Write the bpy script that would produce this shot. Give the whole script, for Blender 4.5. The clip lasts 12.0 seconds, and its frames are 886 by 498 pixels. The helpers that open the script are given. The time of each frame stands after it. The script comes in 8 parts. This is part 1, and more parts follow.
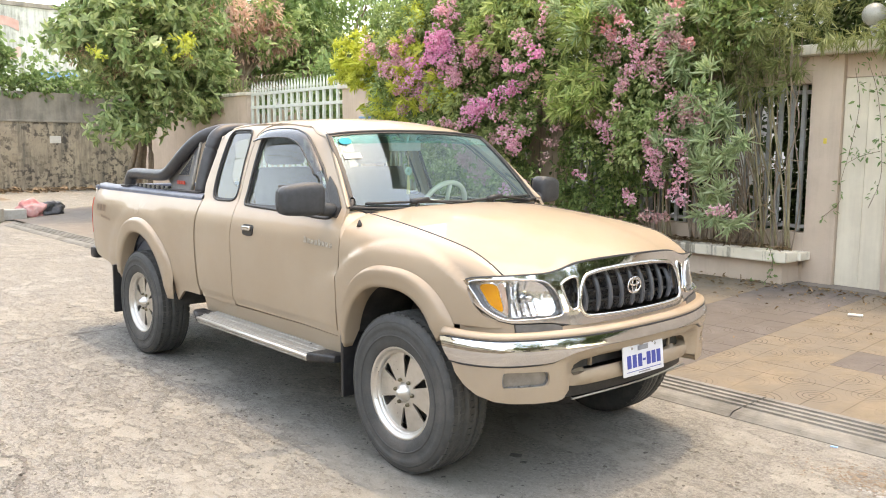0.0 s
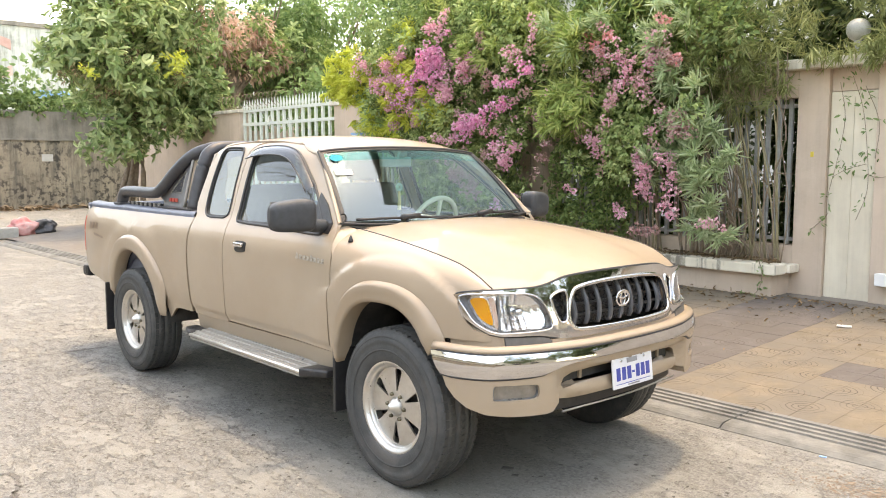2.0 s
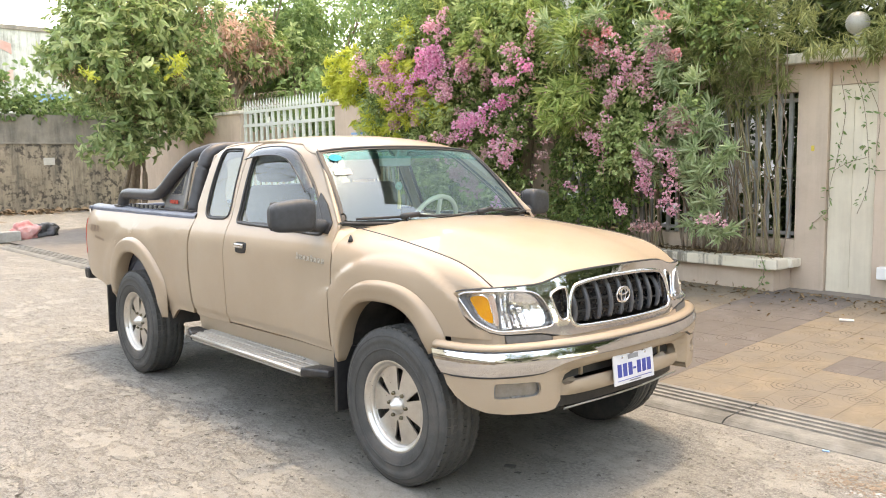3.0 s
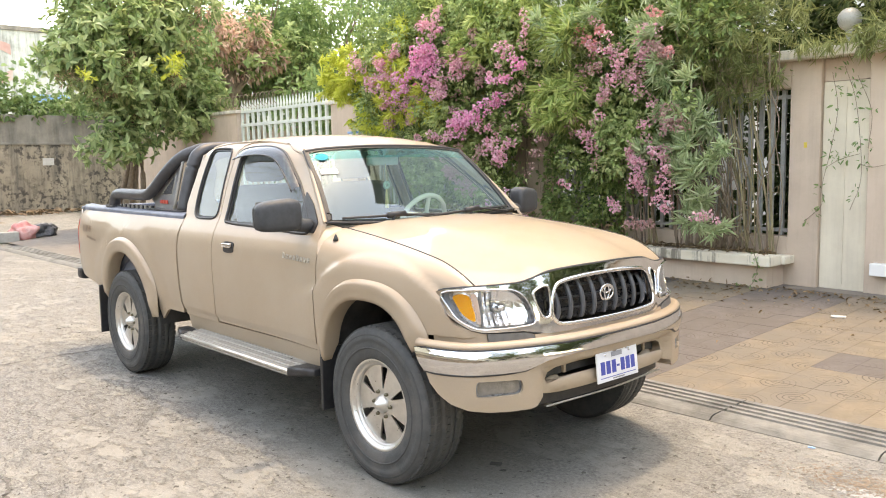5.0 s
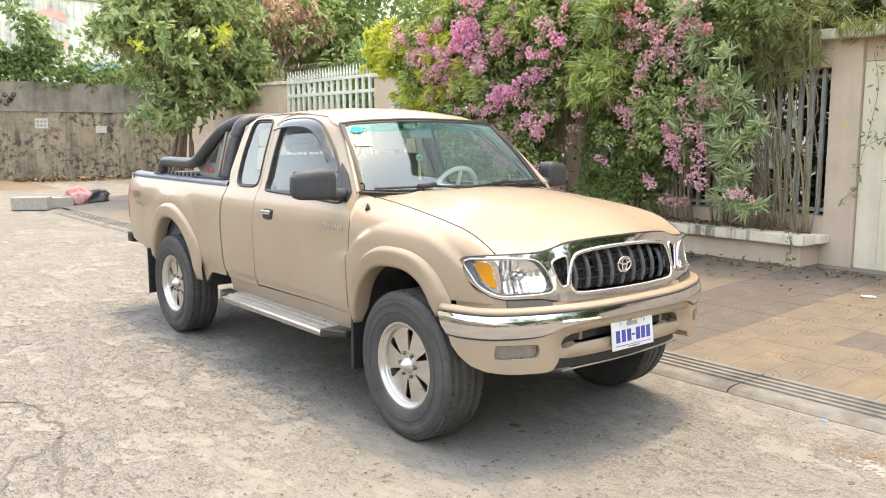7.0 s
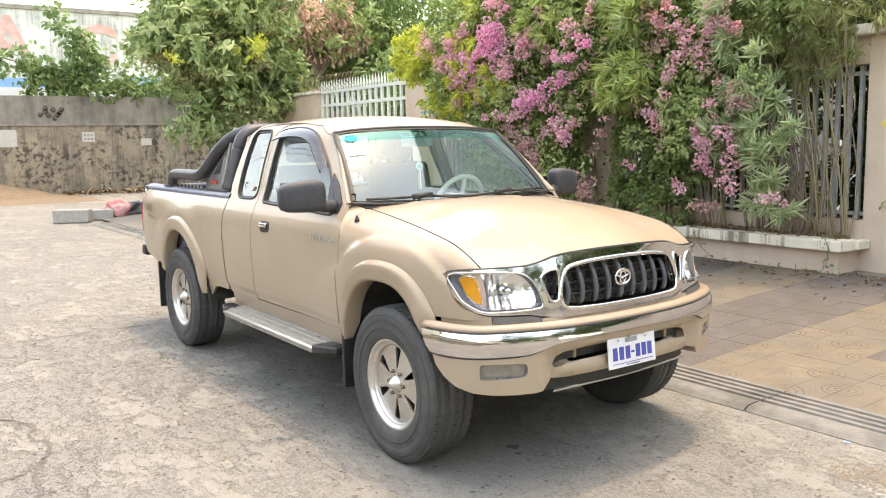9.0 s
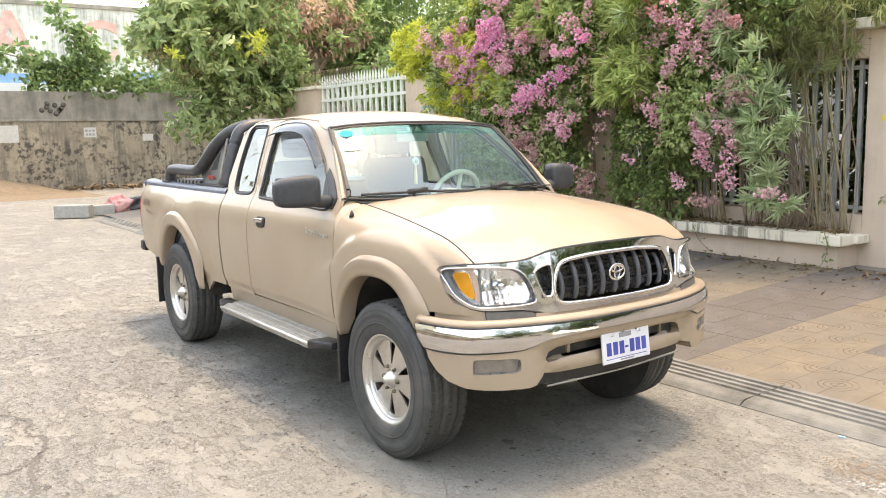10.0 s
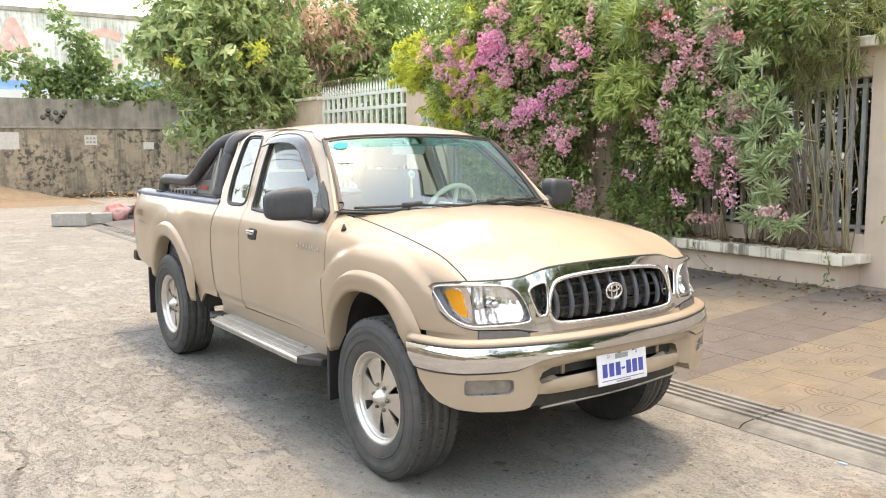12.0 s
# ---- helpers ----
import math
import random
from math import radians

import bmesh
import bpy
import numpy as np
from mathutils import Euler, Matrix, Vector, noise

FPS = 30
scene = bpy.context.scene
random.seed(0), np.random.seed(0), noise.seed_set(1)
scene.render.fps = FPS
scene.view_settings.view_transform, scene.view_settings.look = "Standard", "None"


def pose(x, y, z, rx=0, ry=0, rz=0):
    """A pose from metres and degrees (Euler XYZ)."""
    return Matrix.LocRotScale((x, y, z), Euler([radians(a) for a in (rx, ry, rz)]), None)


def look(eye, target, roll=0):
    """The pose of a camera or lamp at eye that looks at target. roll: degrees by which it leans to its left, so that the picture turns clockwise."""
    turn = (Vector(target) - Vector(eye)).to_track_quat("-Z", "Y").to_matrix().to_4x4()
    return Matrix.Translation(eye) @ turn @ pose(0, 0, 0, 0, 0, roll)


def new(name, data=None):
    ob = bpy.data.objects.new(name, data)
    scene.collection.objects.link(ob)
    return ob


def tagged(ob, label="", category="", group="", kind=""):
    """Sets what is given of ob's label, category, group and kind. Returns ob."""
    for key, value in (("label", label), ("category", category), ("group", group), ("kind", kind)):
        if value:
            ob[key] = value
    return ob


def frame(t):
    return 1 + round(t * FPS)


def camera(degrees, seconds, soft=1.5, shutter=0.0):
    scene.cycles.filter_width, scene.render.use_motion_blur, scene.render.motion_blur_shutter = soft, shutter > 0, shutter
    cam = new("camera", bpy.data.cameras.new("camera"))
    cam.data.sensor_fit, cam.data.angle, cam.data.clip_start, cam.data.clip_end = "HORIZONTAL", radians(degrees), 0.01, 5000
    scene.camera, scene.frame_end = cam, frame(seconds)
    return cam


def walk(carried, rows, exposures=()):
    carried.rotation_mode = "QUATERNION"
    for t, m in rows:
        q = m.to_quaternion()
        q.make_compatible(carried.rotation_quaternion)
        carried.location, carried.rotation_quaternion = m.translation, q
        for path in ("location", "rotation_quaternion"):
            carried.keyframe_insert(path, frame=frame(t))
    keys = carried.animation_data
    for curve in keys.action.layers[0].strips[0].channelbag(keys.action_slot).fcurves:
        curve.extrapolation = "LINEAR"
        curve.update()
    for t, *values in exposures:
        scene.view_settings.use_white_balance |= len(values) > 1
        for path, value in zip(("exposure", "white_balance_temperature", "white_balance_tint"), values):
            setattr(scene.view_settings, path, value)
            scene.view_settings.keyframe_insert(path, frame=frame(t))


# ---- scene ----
cam = camera(55.4, 12.0, 1.0)

PATH = [
    (0, (3.069, -3.31, 1.561), (1.587, -1.989, 1.321), 0.4),
    (0.5, (3.072, -3.318, 1.563), (1.593, -1.992, 1.333), 0.2),
    (1, (3.083, -3.329, 1.564), (1.606, -1.999, 1.347), 0.3),
    (1.5, (3.098, -3.334, 1.565), (1.624, -1.998, 1.355), 0.1),
    (2, (3.111, -3.329, 1.564), (1.636, -1.993, 1.36), -0.0),
    (2.5, (3.123, -3.324, 1.565), (1.646, -1.991, 1.361), -0.5),
    (3, (3.121, -3.319, 1.563), (1.642, -1.988, 1.356), -0.7),
    (5, (3.187, -3.261, 1.565), (1.706, -1.934, 1.354), -1.0),
    (5.5, (3.218, -3.253, 1.557), (1.718, -1.95, 1.322), -1.0),
    (6, (3.264, -3.277, 1.555), (1.766, -1.976, 1.306), -1.1),
    (6.5, (3.351, -3.312, 1.56), (1.844, -2.025, 1.297), -0.5),
    (7, (3.402, -3.326, 1.568), (1.859, -2.083, 1.296), -0.1),
    (7.5, (3.397, -3.26, 1.568), (1.832, -2.042, 1.307), -0.7),
    (9.5, (3.439, -2.929, 1.57), (1.817, -1.787, 1.31), -1.1),
    (10, (3.449, -2.928, 1.57), (1.831, -1.784, 1.303), -1.2),
    (10.5, (3.46, -2.921, 1.572), (1.842, -1.773, 1.315), -1.3),
    (11, (3.468, -2.924, 1.578), (1.849, -1.775, 1.336), -0.9),
    (11.5, (3.442, -2.905, 1.575), (1.823, -1.755, 1.34), -0.7),
    (12, (3.388, -2.842, 1.574), (1.767, -1.697, 1.336), -0.4),
]
walk(cam, [(t, look(eye, target, roll)) for t, eye, target, roll in PATH], exposures=[(0.0, 3.25, 12000, 12)])

# ---- world, sun, exposure ----
SUN_EL, SUN_AZ = 78.0, 101.0   # degrees above the horizon; heading of the sun from +x towards +y
world = bpy.data.worlds.new("sky")
scene.world = world
world.use_nodes = True
wn, wl = world.node_tree.nodes, world.node_tree.links
sky = wn.new("ShaderNodeTexSky")
sky.sky_type = "NISHITA"
sky.sun_disc = False
sky.sun_elevation = radians(SUN_EL)
sky.sun_rotation = radians(90 - SUN_AZ)
sky.air_density, sky.dust_density, sky.ozone_density = 0.8, 0.9, 0.4
wn["Background"].inputs["Strength"].default_value = 0.15
wl.new(sky.outputs[0], wn["Background"].inputs["Color"])
sun = new("sun", bpy.data.lights.new("sun", "SUN"))
sun.data.energy, sun.data.angle, sun.data.color = 0.175, radians(1.0), (1.0, 0.99, 0.975)
sd = Vector((math.cos(radians(SUN_EL)) * math.cos(radians(SUN_AZ)), math.cos(radians(SUN_EL)) * math.sin(radians(SUN_AZ)), math.sin(radians(SUN_EL))))
sun.matrix_world = look(sd * 40, (0, 0, 0))


# ---- materials ----
def nodes(name):
    m = bpy.data.materials.new(name)
    m.use_nodes = True
    nt = m.node_tree
    return m, nt, nt.nodes["Principled BSDF"]


def link(nt, a, b):
    nt.links.new(a, b)


def coords(nt, scale=(1, 1, 1)):
    tc, mp = nt.nodes.new("ShaderNodeTexCoord"), nt.nodes.new("ShaderNodeMapping")
    mp.inputs["Scale"].default_value = scale
    link(nt, tc.outputs["Object"], mp.inputs["Vector"])
    return mp.outputs[0]


def noise_tex(nt, vec, scale, detail=6, rough=0.6):
    n = nt.nodes.new("ShaderNodeTexNoise")
    n.inputs["Scale"].default_value, n.inputs["Detail"].default_value, n.inputs["Roughness"].default_value = scale, detail, rough
    link(nt, vec, n.inputs["Vector"])
    return n.outputs["Fac"]


def ramp(nt, fac, stops):
    r = nt.nodes.new("ShaderNodeValToRGB")
    els = r.color_ramp.elements
    while len(els) < len(stops):
        els.new(0.5)
    for e, (p, c) in zip(els, stops):
        e.position = p
        e.color = (*c, 1) if isinstance(c, tuple) else (c, c, c, 1)
    link(nt, fac, r.inputs[0])
    return r.outputs[0]


def mix(nt, fac, a, b, kind="MIX"):
    x = nt.nodes.new("ShaderNodeMix")
    x.data_type, x.blend_type = "RGBA", kind
    for sock, v in ((x.inputs[0], fac), (x.inputs[6], a), (x.inputs[7], b)):
        if isinstance(v, (int, float)):
            sock.default_value = v
        elif isinstance(v, tuple):
            sock.default_value = (*v, 1)
        else:
            link(nt, v, sock)
    return x.outputs[2]


def bump(nt, b, height, strength, dist=0.01):
    n = nt.nodes.new("ShaderNodeBump")
    n.inputs["Strength"].default_value, n.inputs["Distance"].default_value = strength, dist
    link(nt, height, n.inputs["Height"])
    link(nt, n.outputs[0], b.inputs["Normal"])


def surf(name, c1, c2, scale=8.0, rough=0.6, metal=0.0, bumps=0.15, fine=60.0, big=0.0, c3=None, coat=0.0, spec=0.5, dist=0.01, pieces=0.0):
    """Two-tone surface with grain, an optional large stain colour and relief."""
    m, nt, b = nodes(name)
    v = coords(nt)
    col = ramp(nt, noise_tex(nt, v, scale), [(0.3, c1), (0.7, c2)])
    if c3:
        col = mix(nt, ramp(nt, noise_tex(nt, v, big, 8, 0.65), [(0.48, 0.0), (0.68, 1.0)]), col, c3)
    if pieces:
        oi = nt.nodes.new("ShaderNodeObjectInfo")
        col = mix(nt, 1.0, col, ramp(nt, oi.outputs["Random"], [(0.0, 1 - pieces), (1.0, 1.0)]), "MULTIPLY")
    link(nt, col, b.inputs["Base Color"])
    fn = noise_tex(nt, v, fine, 5)
    rr = ramp(nt, fn, [(0.3, max(0.0, rough - 0.07)), (0.7, min(1.0, rough + 0.07))])
    link(nt, rr, b.inputs["Roughness"])
    b.inputs["Metallic"].default_value = metal
    b.inputs["Specular IOR Level"].default_value = spec
    b.inputs["Coat Weight"].default_value = coat
    b.inputs["Coat Roughness"].default_value = 0.03
    if bumps:
        bump(nt, b, fn, bumps, dist)
    return m


def leaf_mat(name, dark, mid, light, rough=0.42, thin=0.46):
    m, nt, b = nodes(name)
    g = nt.nodes.new("ShaderNodeNewGeometry")
    col = ramp(nt, g.outputs["Random Per Island"], [(0.0, dark), (0.5, mid), (1.0, light)])
    v = coords(nt)
    col = mix(nt, ramp(nt, noise_tex(nt, v, 1.2, 4), [(0.35, 0.0), (0.7, 0.45)]), col, light)
    link(nt, col, b.inputs["Base Color"])
    b.inputs["Roughness"].default_value = rough
    b.inputs["Specular IOR Level"].default_value = 0.35
    tr, mx = nt.nodes.new("ShaderNodeBsdfTranslucent"), nt.nodes.new("ShaderNodeMixShader")
    mx.inputs[0].default_value = thin
    link(nt, col, tr.inputs["Color"])
    link(nt, b.outputs[0], mx.inputs[1])
    link(nt, tr.outputs[0], mx.inputs[2])
    link(nt, mx.outputs[0], nt.nodes["Material Output"].inputs["Surface"])
    return m


def glass_mat(name, tint, rough=0.0, r0=0.08, sheen=(1.0, 1.0, 1.0)):
    """Thin pane: clear tinted body with a mirror-smooth skin, glossier at a slant."""
    m, nt, b = nodes(name)
    out = nt.nodes["Material Output"]
    t, g, mx, lw, pw, ma = (nt.nodes.new(k) for k in ("ShaderNodeBsdfTransparent", "ShaderNodeBsdfGlossy", "ShaderNodeMixShader", "ShaderNodeLayerWeight", "ShaderNodeMath", "ShaderNodeMath"))
    t.inputs["Color"].default_value = (*tint, 1)
    g.inputs["Roughness"].default_value = rough
    g.inputs["Color"].default_value = (*sheen, 1)
    lw.inputs["Blend"].default_value = 0.5
    pw.operation = "POWER"
    pw.inputs[1].default_value = 4.0
    link(nt, lw.outputs["Facing"], pw.inputs[0])
    ma.operation = "MULTIPLY_ADD"
    ma.inputs[1].default_value, ma.inputs[2].default_value = 1 - r0, r0
    link(nt, pw.outputs[0], ma.inputs[0])
    link(nt, ma.outputs[0], mx.inputs[0])
    link(nt, t.outputs[0], mx.inputs[1])
    link(nt, g.outputs[0], mx.inputs[2])
    link(nt, mx.outputs[0], out.inputs["Surface"])
    return m


def road_mat():
    """Old cast concrete: a pale skin flaking off in layers down to grey aggregate, with dirt and painted edge shadows
    along the broken edges.
    """
    m, nt, b = nodes("road_concrete")
    v = coords(nt)
    wide = noise_tex(nt, coords(nt, (1.0, 1.35, 1)), 1.1, 9, 0.62)
    scab = noise_tex(nt, coords(nt, (0.85, 1.25, 1)), 3.6, 7, 0.62)
    chip = noise_tex(nt, coords(nt, (0.8, 1.5, 1)), 11.0, 5, 0.6)
    fine = noise_tex(nt, v, 90, 4, 0.75)
    sx = nt.nodes.new("ShaderNodeSeparateXYZ")
    link(nt, v, sx.inputs[0])
    mr = nt.nodes.new("ShaderNodeMapRange")
    mr.inputs["From Min"].default_value, mr.inputs["From Max"].default_value = -1.6, 1.6
    mr.inputs["To Min"].default_value, mr.inputs["To Max"].default_value = 0.85, 0.15
    link(nt, sx.outputs["X"], mr.inputs["Value"])
    flaky = ramp(nt, mix(nt, 0.4, mr.outputs[0], noise_tex(nt, v, 0.8, 5, 0.6)), [(0.42, 0.22), (0.60, 1.0)])
    skin = ramp(nt, noise_tex(nt, v, 7, 7, 0.65), [(0.3, (0.245, 0.234, 0.208)), (0.7, (0.332, 0.318, 0.286))])
    stone = ramp(nt, noise_tex(nt, v, 46, 4, 0.75), [(0.36, (0.144, 0.140, 0.131)), (0.64, (0.307, 0.296, 0.271))])
    worn = ramp(nt, wide, [(0.46, 0.0), (0.52, 0.75)])
    col = mix(nt, worn, skin, stone)
    col = mix(nt, ramp(nt, scab, [(0.51, 0.0), (0.525, 0.8)]), col, stone)
    # dark rims: caught dirt and the flakes' small cast shadows, both as colour
    for f, at, w, k in ((wide, 0.490, 0.012, 0.35), (scab, 0.518, 0.024, 0.5), (chip, 0.560, 0.026, 0.35)):
        line = mix(nt, 1.0, ramp(nt, f, [(at - w, 0.0), (at, k), (at + w * 0.6, 0.0)]), flaky, "MULTIPLY")
        col = mix(nt, line, col, (0.120, 0.113, 0.102))
    col = mix(nt, ramp(nt, chip, [(0.565, 0.0), (0.58, 0.35)]), col, (0.183, 0.173, 0.152))
    dust = ramp(nt, noise_tex(nt, v, 0.45, 5, 0.6), [(0.46, 0.0), (0.70, 0.7)])
    col = mix(nt, dust, col, (0.299, 0.278, 0.238))
    specks = ramp(nt, noise_tex(nt, v, 38, 3, 0.6), [(0.62, 0.0), (0.66, 0.6)])
    col = mix(nt, specks, col, (0.116, 0.107, 0.095))
    grit = ramp(nt, noise_tex(nt, v, 120, 2, 0.6), [(0.58, 0.0), (0.66, 0.5)])
    col = mix(nt, grit, col, (0.415, 0.393, 0.348))
    link(nt, col, b.inputs["Base Color"])
    b.inputs["Roughness"].default_value = 0.85
    b.inputs["Specular IOR Level"].default_value = 0.3
    steps = mix(nt, 0.5, ramp(nt, scab, [(0.515, 1.0), (0.528, 0.0)]), ramp(nt, wide, [(0.485, 1.0), (0.50, 0.0)]))
    steps = mix(nt, 1.0, steps, flaky, "MULTIPLY")
    h = mix(nt, 0.35, mix(nt, 0.35, steps, ramp(nt, chip, [(0.55, 1.0), (0.575, 0.0)])), fine)
    bump(nt, b, h, 1.0, 0.03)
    return m


TILE = 0.235


def tile_mat(name, c1, c2, c3):
    """Pressed paving tile with rings of grooves round two opposite corners, worn and dusty."""
    m, nt, b = nodes(name)
    tc = nt.nodes.new("ShaderNodeTexCoord")
    wob = nt.nodes.new("ShaderNodeNewGeometry")
    wn = nt.nodes.new("ShaderNodeTexNoise")
    wn.inputs["Scale"].default_value = 9.0
    wn.inputs["Detail"].default_value = 4.0
    link(nt, wob.outputs["Position"], wn.inputs["Vector"])
    sh = nt.nodes.new("ShaderNodeVectorMath")
    sh.operation = "MULTIPLY_ADD"
    sh.inputs[1].default_value = (0.05, 0.05, 0.0)
    link(nt, wn.outputs["Color"], sh.inputs[0])
    link(nt, tc.outputs["Object"], sh.inputs[2])
    off = nt.nodes.new("ShaderNodeVectorMath")
    off.operation = "SUBTRACT"
    off.inputs[1].default_value = (0.025, 0.025, 0.0)
    link(nt, sh.outputs[0], off.inputs[0])
    near = []
    for corner in ((0.0, 0.0, 0.0), (TILE, TILE, 0.0)):
        ln = nt.nodes.new("ShaderNodeVectorMath")
        ln.operation = "DISTANCE"
        ln.inputs[1].default_value = corner
        link(nt, off.outputs[0], ln.inputs[0])
        near.append(ln.outputs["Value"])
    rad = nt.nodes.new("ShaderNodeMath")
    rad.operation = "MINIMUM"
    link(nt, near[0], rad.inputs[0])
    link(nt, near[1], rad.inputs[1])
    w = nt.nodes.new("ShaderNodeMath")
    w.operation = "PINGPONG"
    w.inputs[1].default_value = 0.019
    link(nt, rad.outputs[0], w.inputs[0])
    sc = nt.nodes.new("ShaderNodeMath")
    sc.operation = "MULTIPLY"
    sc.inputs[1].default_value = 52.0
    link(nt, w.outputs[0], sc.inputs[0])
    far = nt.nodes.new("ShaderNodeMath")
    far.operation = "LESS_THAN"
    far.inputs[1].default_value = 0.15
    link(nt, rad.outputs[0], far.inputs[0])
    groove = ramp(nt, sc.outputs[0], [(0.0, 1.0), (0.10, 0.9), (0.30, 0.0)])
    groove = mix(nt, 1.0, groove, far.outputs[0], "MULTIPLY")
    g = nt.nodes.new("ShaderNodeNewGeometry")
    mp = nt.nodes.new("ShaderNodeMapping")
    link(nt, g.outputs["Position"], mp.inputs["Vector"])
    v = mp.outputs[0]
    col = ramp(nt, noise_tex(nt, v, 7, 8, 0.72), [(0.36, c1), (0.64, c2)])
    col = mix(nt, ramp(nt, noise_tex(nt, v, 1.9, 8, 0.74), [(0.40, 0.0), (0.58, 0.9)]), col, c3)
    oi = nt.nodes.new("ShaderNodeObjectInfo")
    col = mix(nt, 1.0, col, ramp(nt, oi.outputs["Random"], [(0.0, 0.92), (1.0, 1.0)]), "MULTIPLY")
    dirt = mix(nt, 1.0, groove, ramp(nt, noise_tex(nt, v, 2.2, 5, 0.6), [(0.42, 0.12), (0.56, 1.0)]), "MULTIPLY")
    col = mix(nt, dirt, col, (0.085, 0.068, 0.050))
    link(nt, col, b.inputs["Base Color"])
    b.inputs["Roughness"].default_value = 0.8
    b.inputs["Specular IOR Level"].default_value = 0.3
    bump(nt, b, mix(nt, 0.75, noise_tex(nt, v, 70, 5, 0.7), groove), -0.8, 0.008)
    return m


def wall_mat(name, top, low, dark, streak=0.5, runs=5.0, cut=(0.47, 0.62)):
    """Painted render with run-down streaks and damp stains."""
    m, nt, b = nodes(name)
    v = coords(nt)
    base = ramp(nt, noise_tex(nt, v, 3.0, 8, 0.65), [(0.3, low), (0.7, top)])
    run = noise_tex(nt, coords(nt, (runs, runs, 0.35)), 1.0, 8, 0.7)
    blot = noise_tex(nt, v, 0.9, 8, 0.7)
    f = mix(nt, 0.5, run, blot)
    col = mix(nt, ramp(nt, f, [(cut[0], 0.0), (cut[1], streak)]), base, dark)
    link(nt, col, b.inputs["Base Color"])
    b.inputs["Roughness"].default_value = 0.85
    b.inputs["Specular IOR Level"].default_value = 0.25
    bump(nt, b, noise_tex(nt, v, 40, 6, 0.7), 0.35, 0.008)
    return m


def mould_mat():
    """Ochre-grey render, black mould spotting and long damp runs."""
    m, nt, b = nodes("mouldy_grey_render")
    v = coords(nt)
    base = ramp(nt, noise_tex(nt, v, 1.4, 9, 0.7), [(0.3, (0.235, 0.195, 0.15)), (0.55, (0.35, 0.29, 0.22)), (0.75, (0.46, 0.385, 0.29))])
    run = noise_tex(nt, coords(nt, (2.6, 2.6, 0.28)), 1.0, 9, 0.72)
    col = mix(nt, ramp(nt, run, [(0.47, 0.0), (0.62, 0.75)]), base, (0.105, 0.098, 0.087))
    blot = ramp(nt, noise_tex(nt, v, 0.75, 4, 0.6), [(0.38, 0.0), (0.55, 1.0)])
    spots = ramp(nt, noise_tex(nt, v, 5.0, 6, 0.7), [(0.50, 0.0), (0.56, 0.85)])
    col = mix(nt, mix(nt, 1.0, blot, spots, "MULTIPLY"), col, (0.055, 0.05, 0.045))
    link(nt, col, b.inputs["Base Color"])
    b.inputs["Roughness"].default_value = 0.9
    b.inputs["Specular IOR Level"].default_value = 0.2
    bump(nt, b, noise_tex(nt, v, 14, 7, 0.7), 0.5, 0.02)
    return m


def paint_mat():
    m, nt, b = nodes("beige_car_paint")
    v = coords(nt)
    fl = noise_tex(nt, v, 900, 2, 0.5)
    col = ramp(nt, fl, [(0.3, (0.338, 0.254, 0.179)), (0.7, (0.398, 0.306, 0.223))])
    dust = ramp(nt, noise_tex(nt, v, 2.2, 7, 0.65), [(0.4, 0.0), (0.75, 0.16)])
    col = mix(nt, dust, col, (0.55, 0.48, 0.38))
    link(nt, col, b.inputs["Base Color"])
    b.inputs["Metallic"].default_value = 0.05
    b.inputs["Specular IOR Level"].default_value = 0.3
    b.inputs["Coat Weight"].default_value = 0.5
    b.inputs["Coat Roughness"].default_value = 0.03
    b.inputs["Coat IOR"].default_value = 1.5
    link(nt, ramp(nt, noise_tex(nt, v, 3.0, 5), [(0.3, 0.42), (0.7, 0.48)]), b.inputs["Roughness"])
    return m


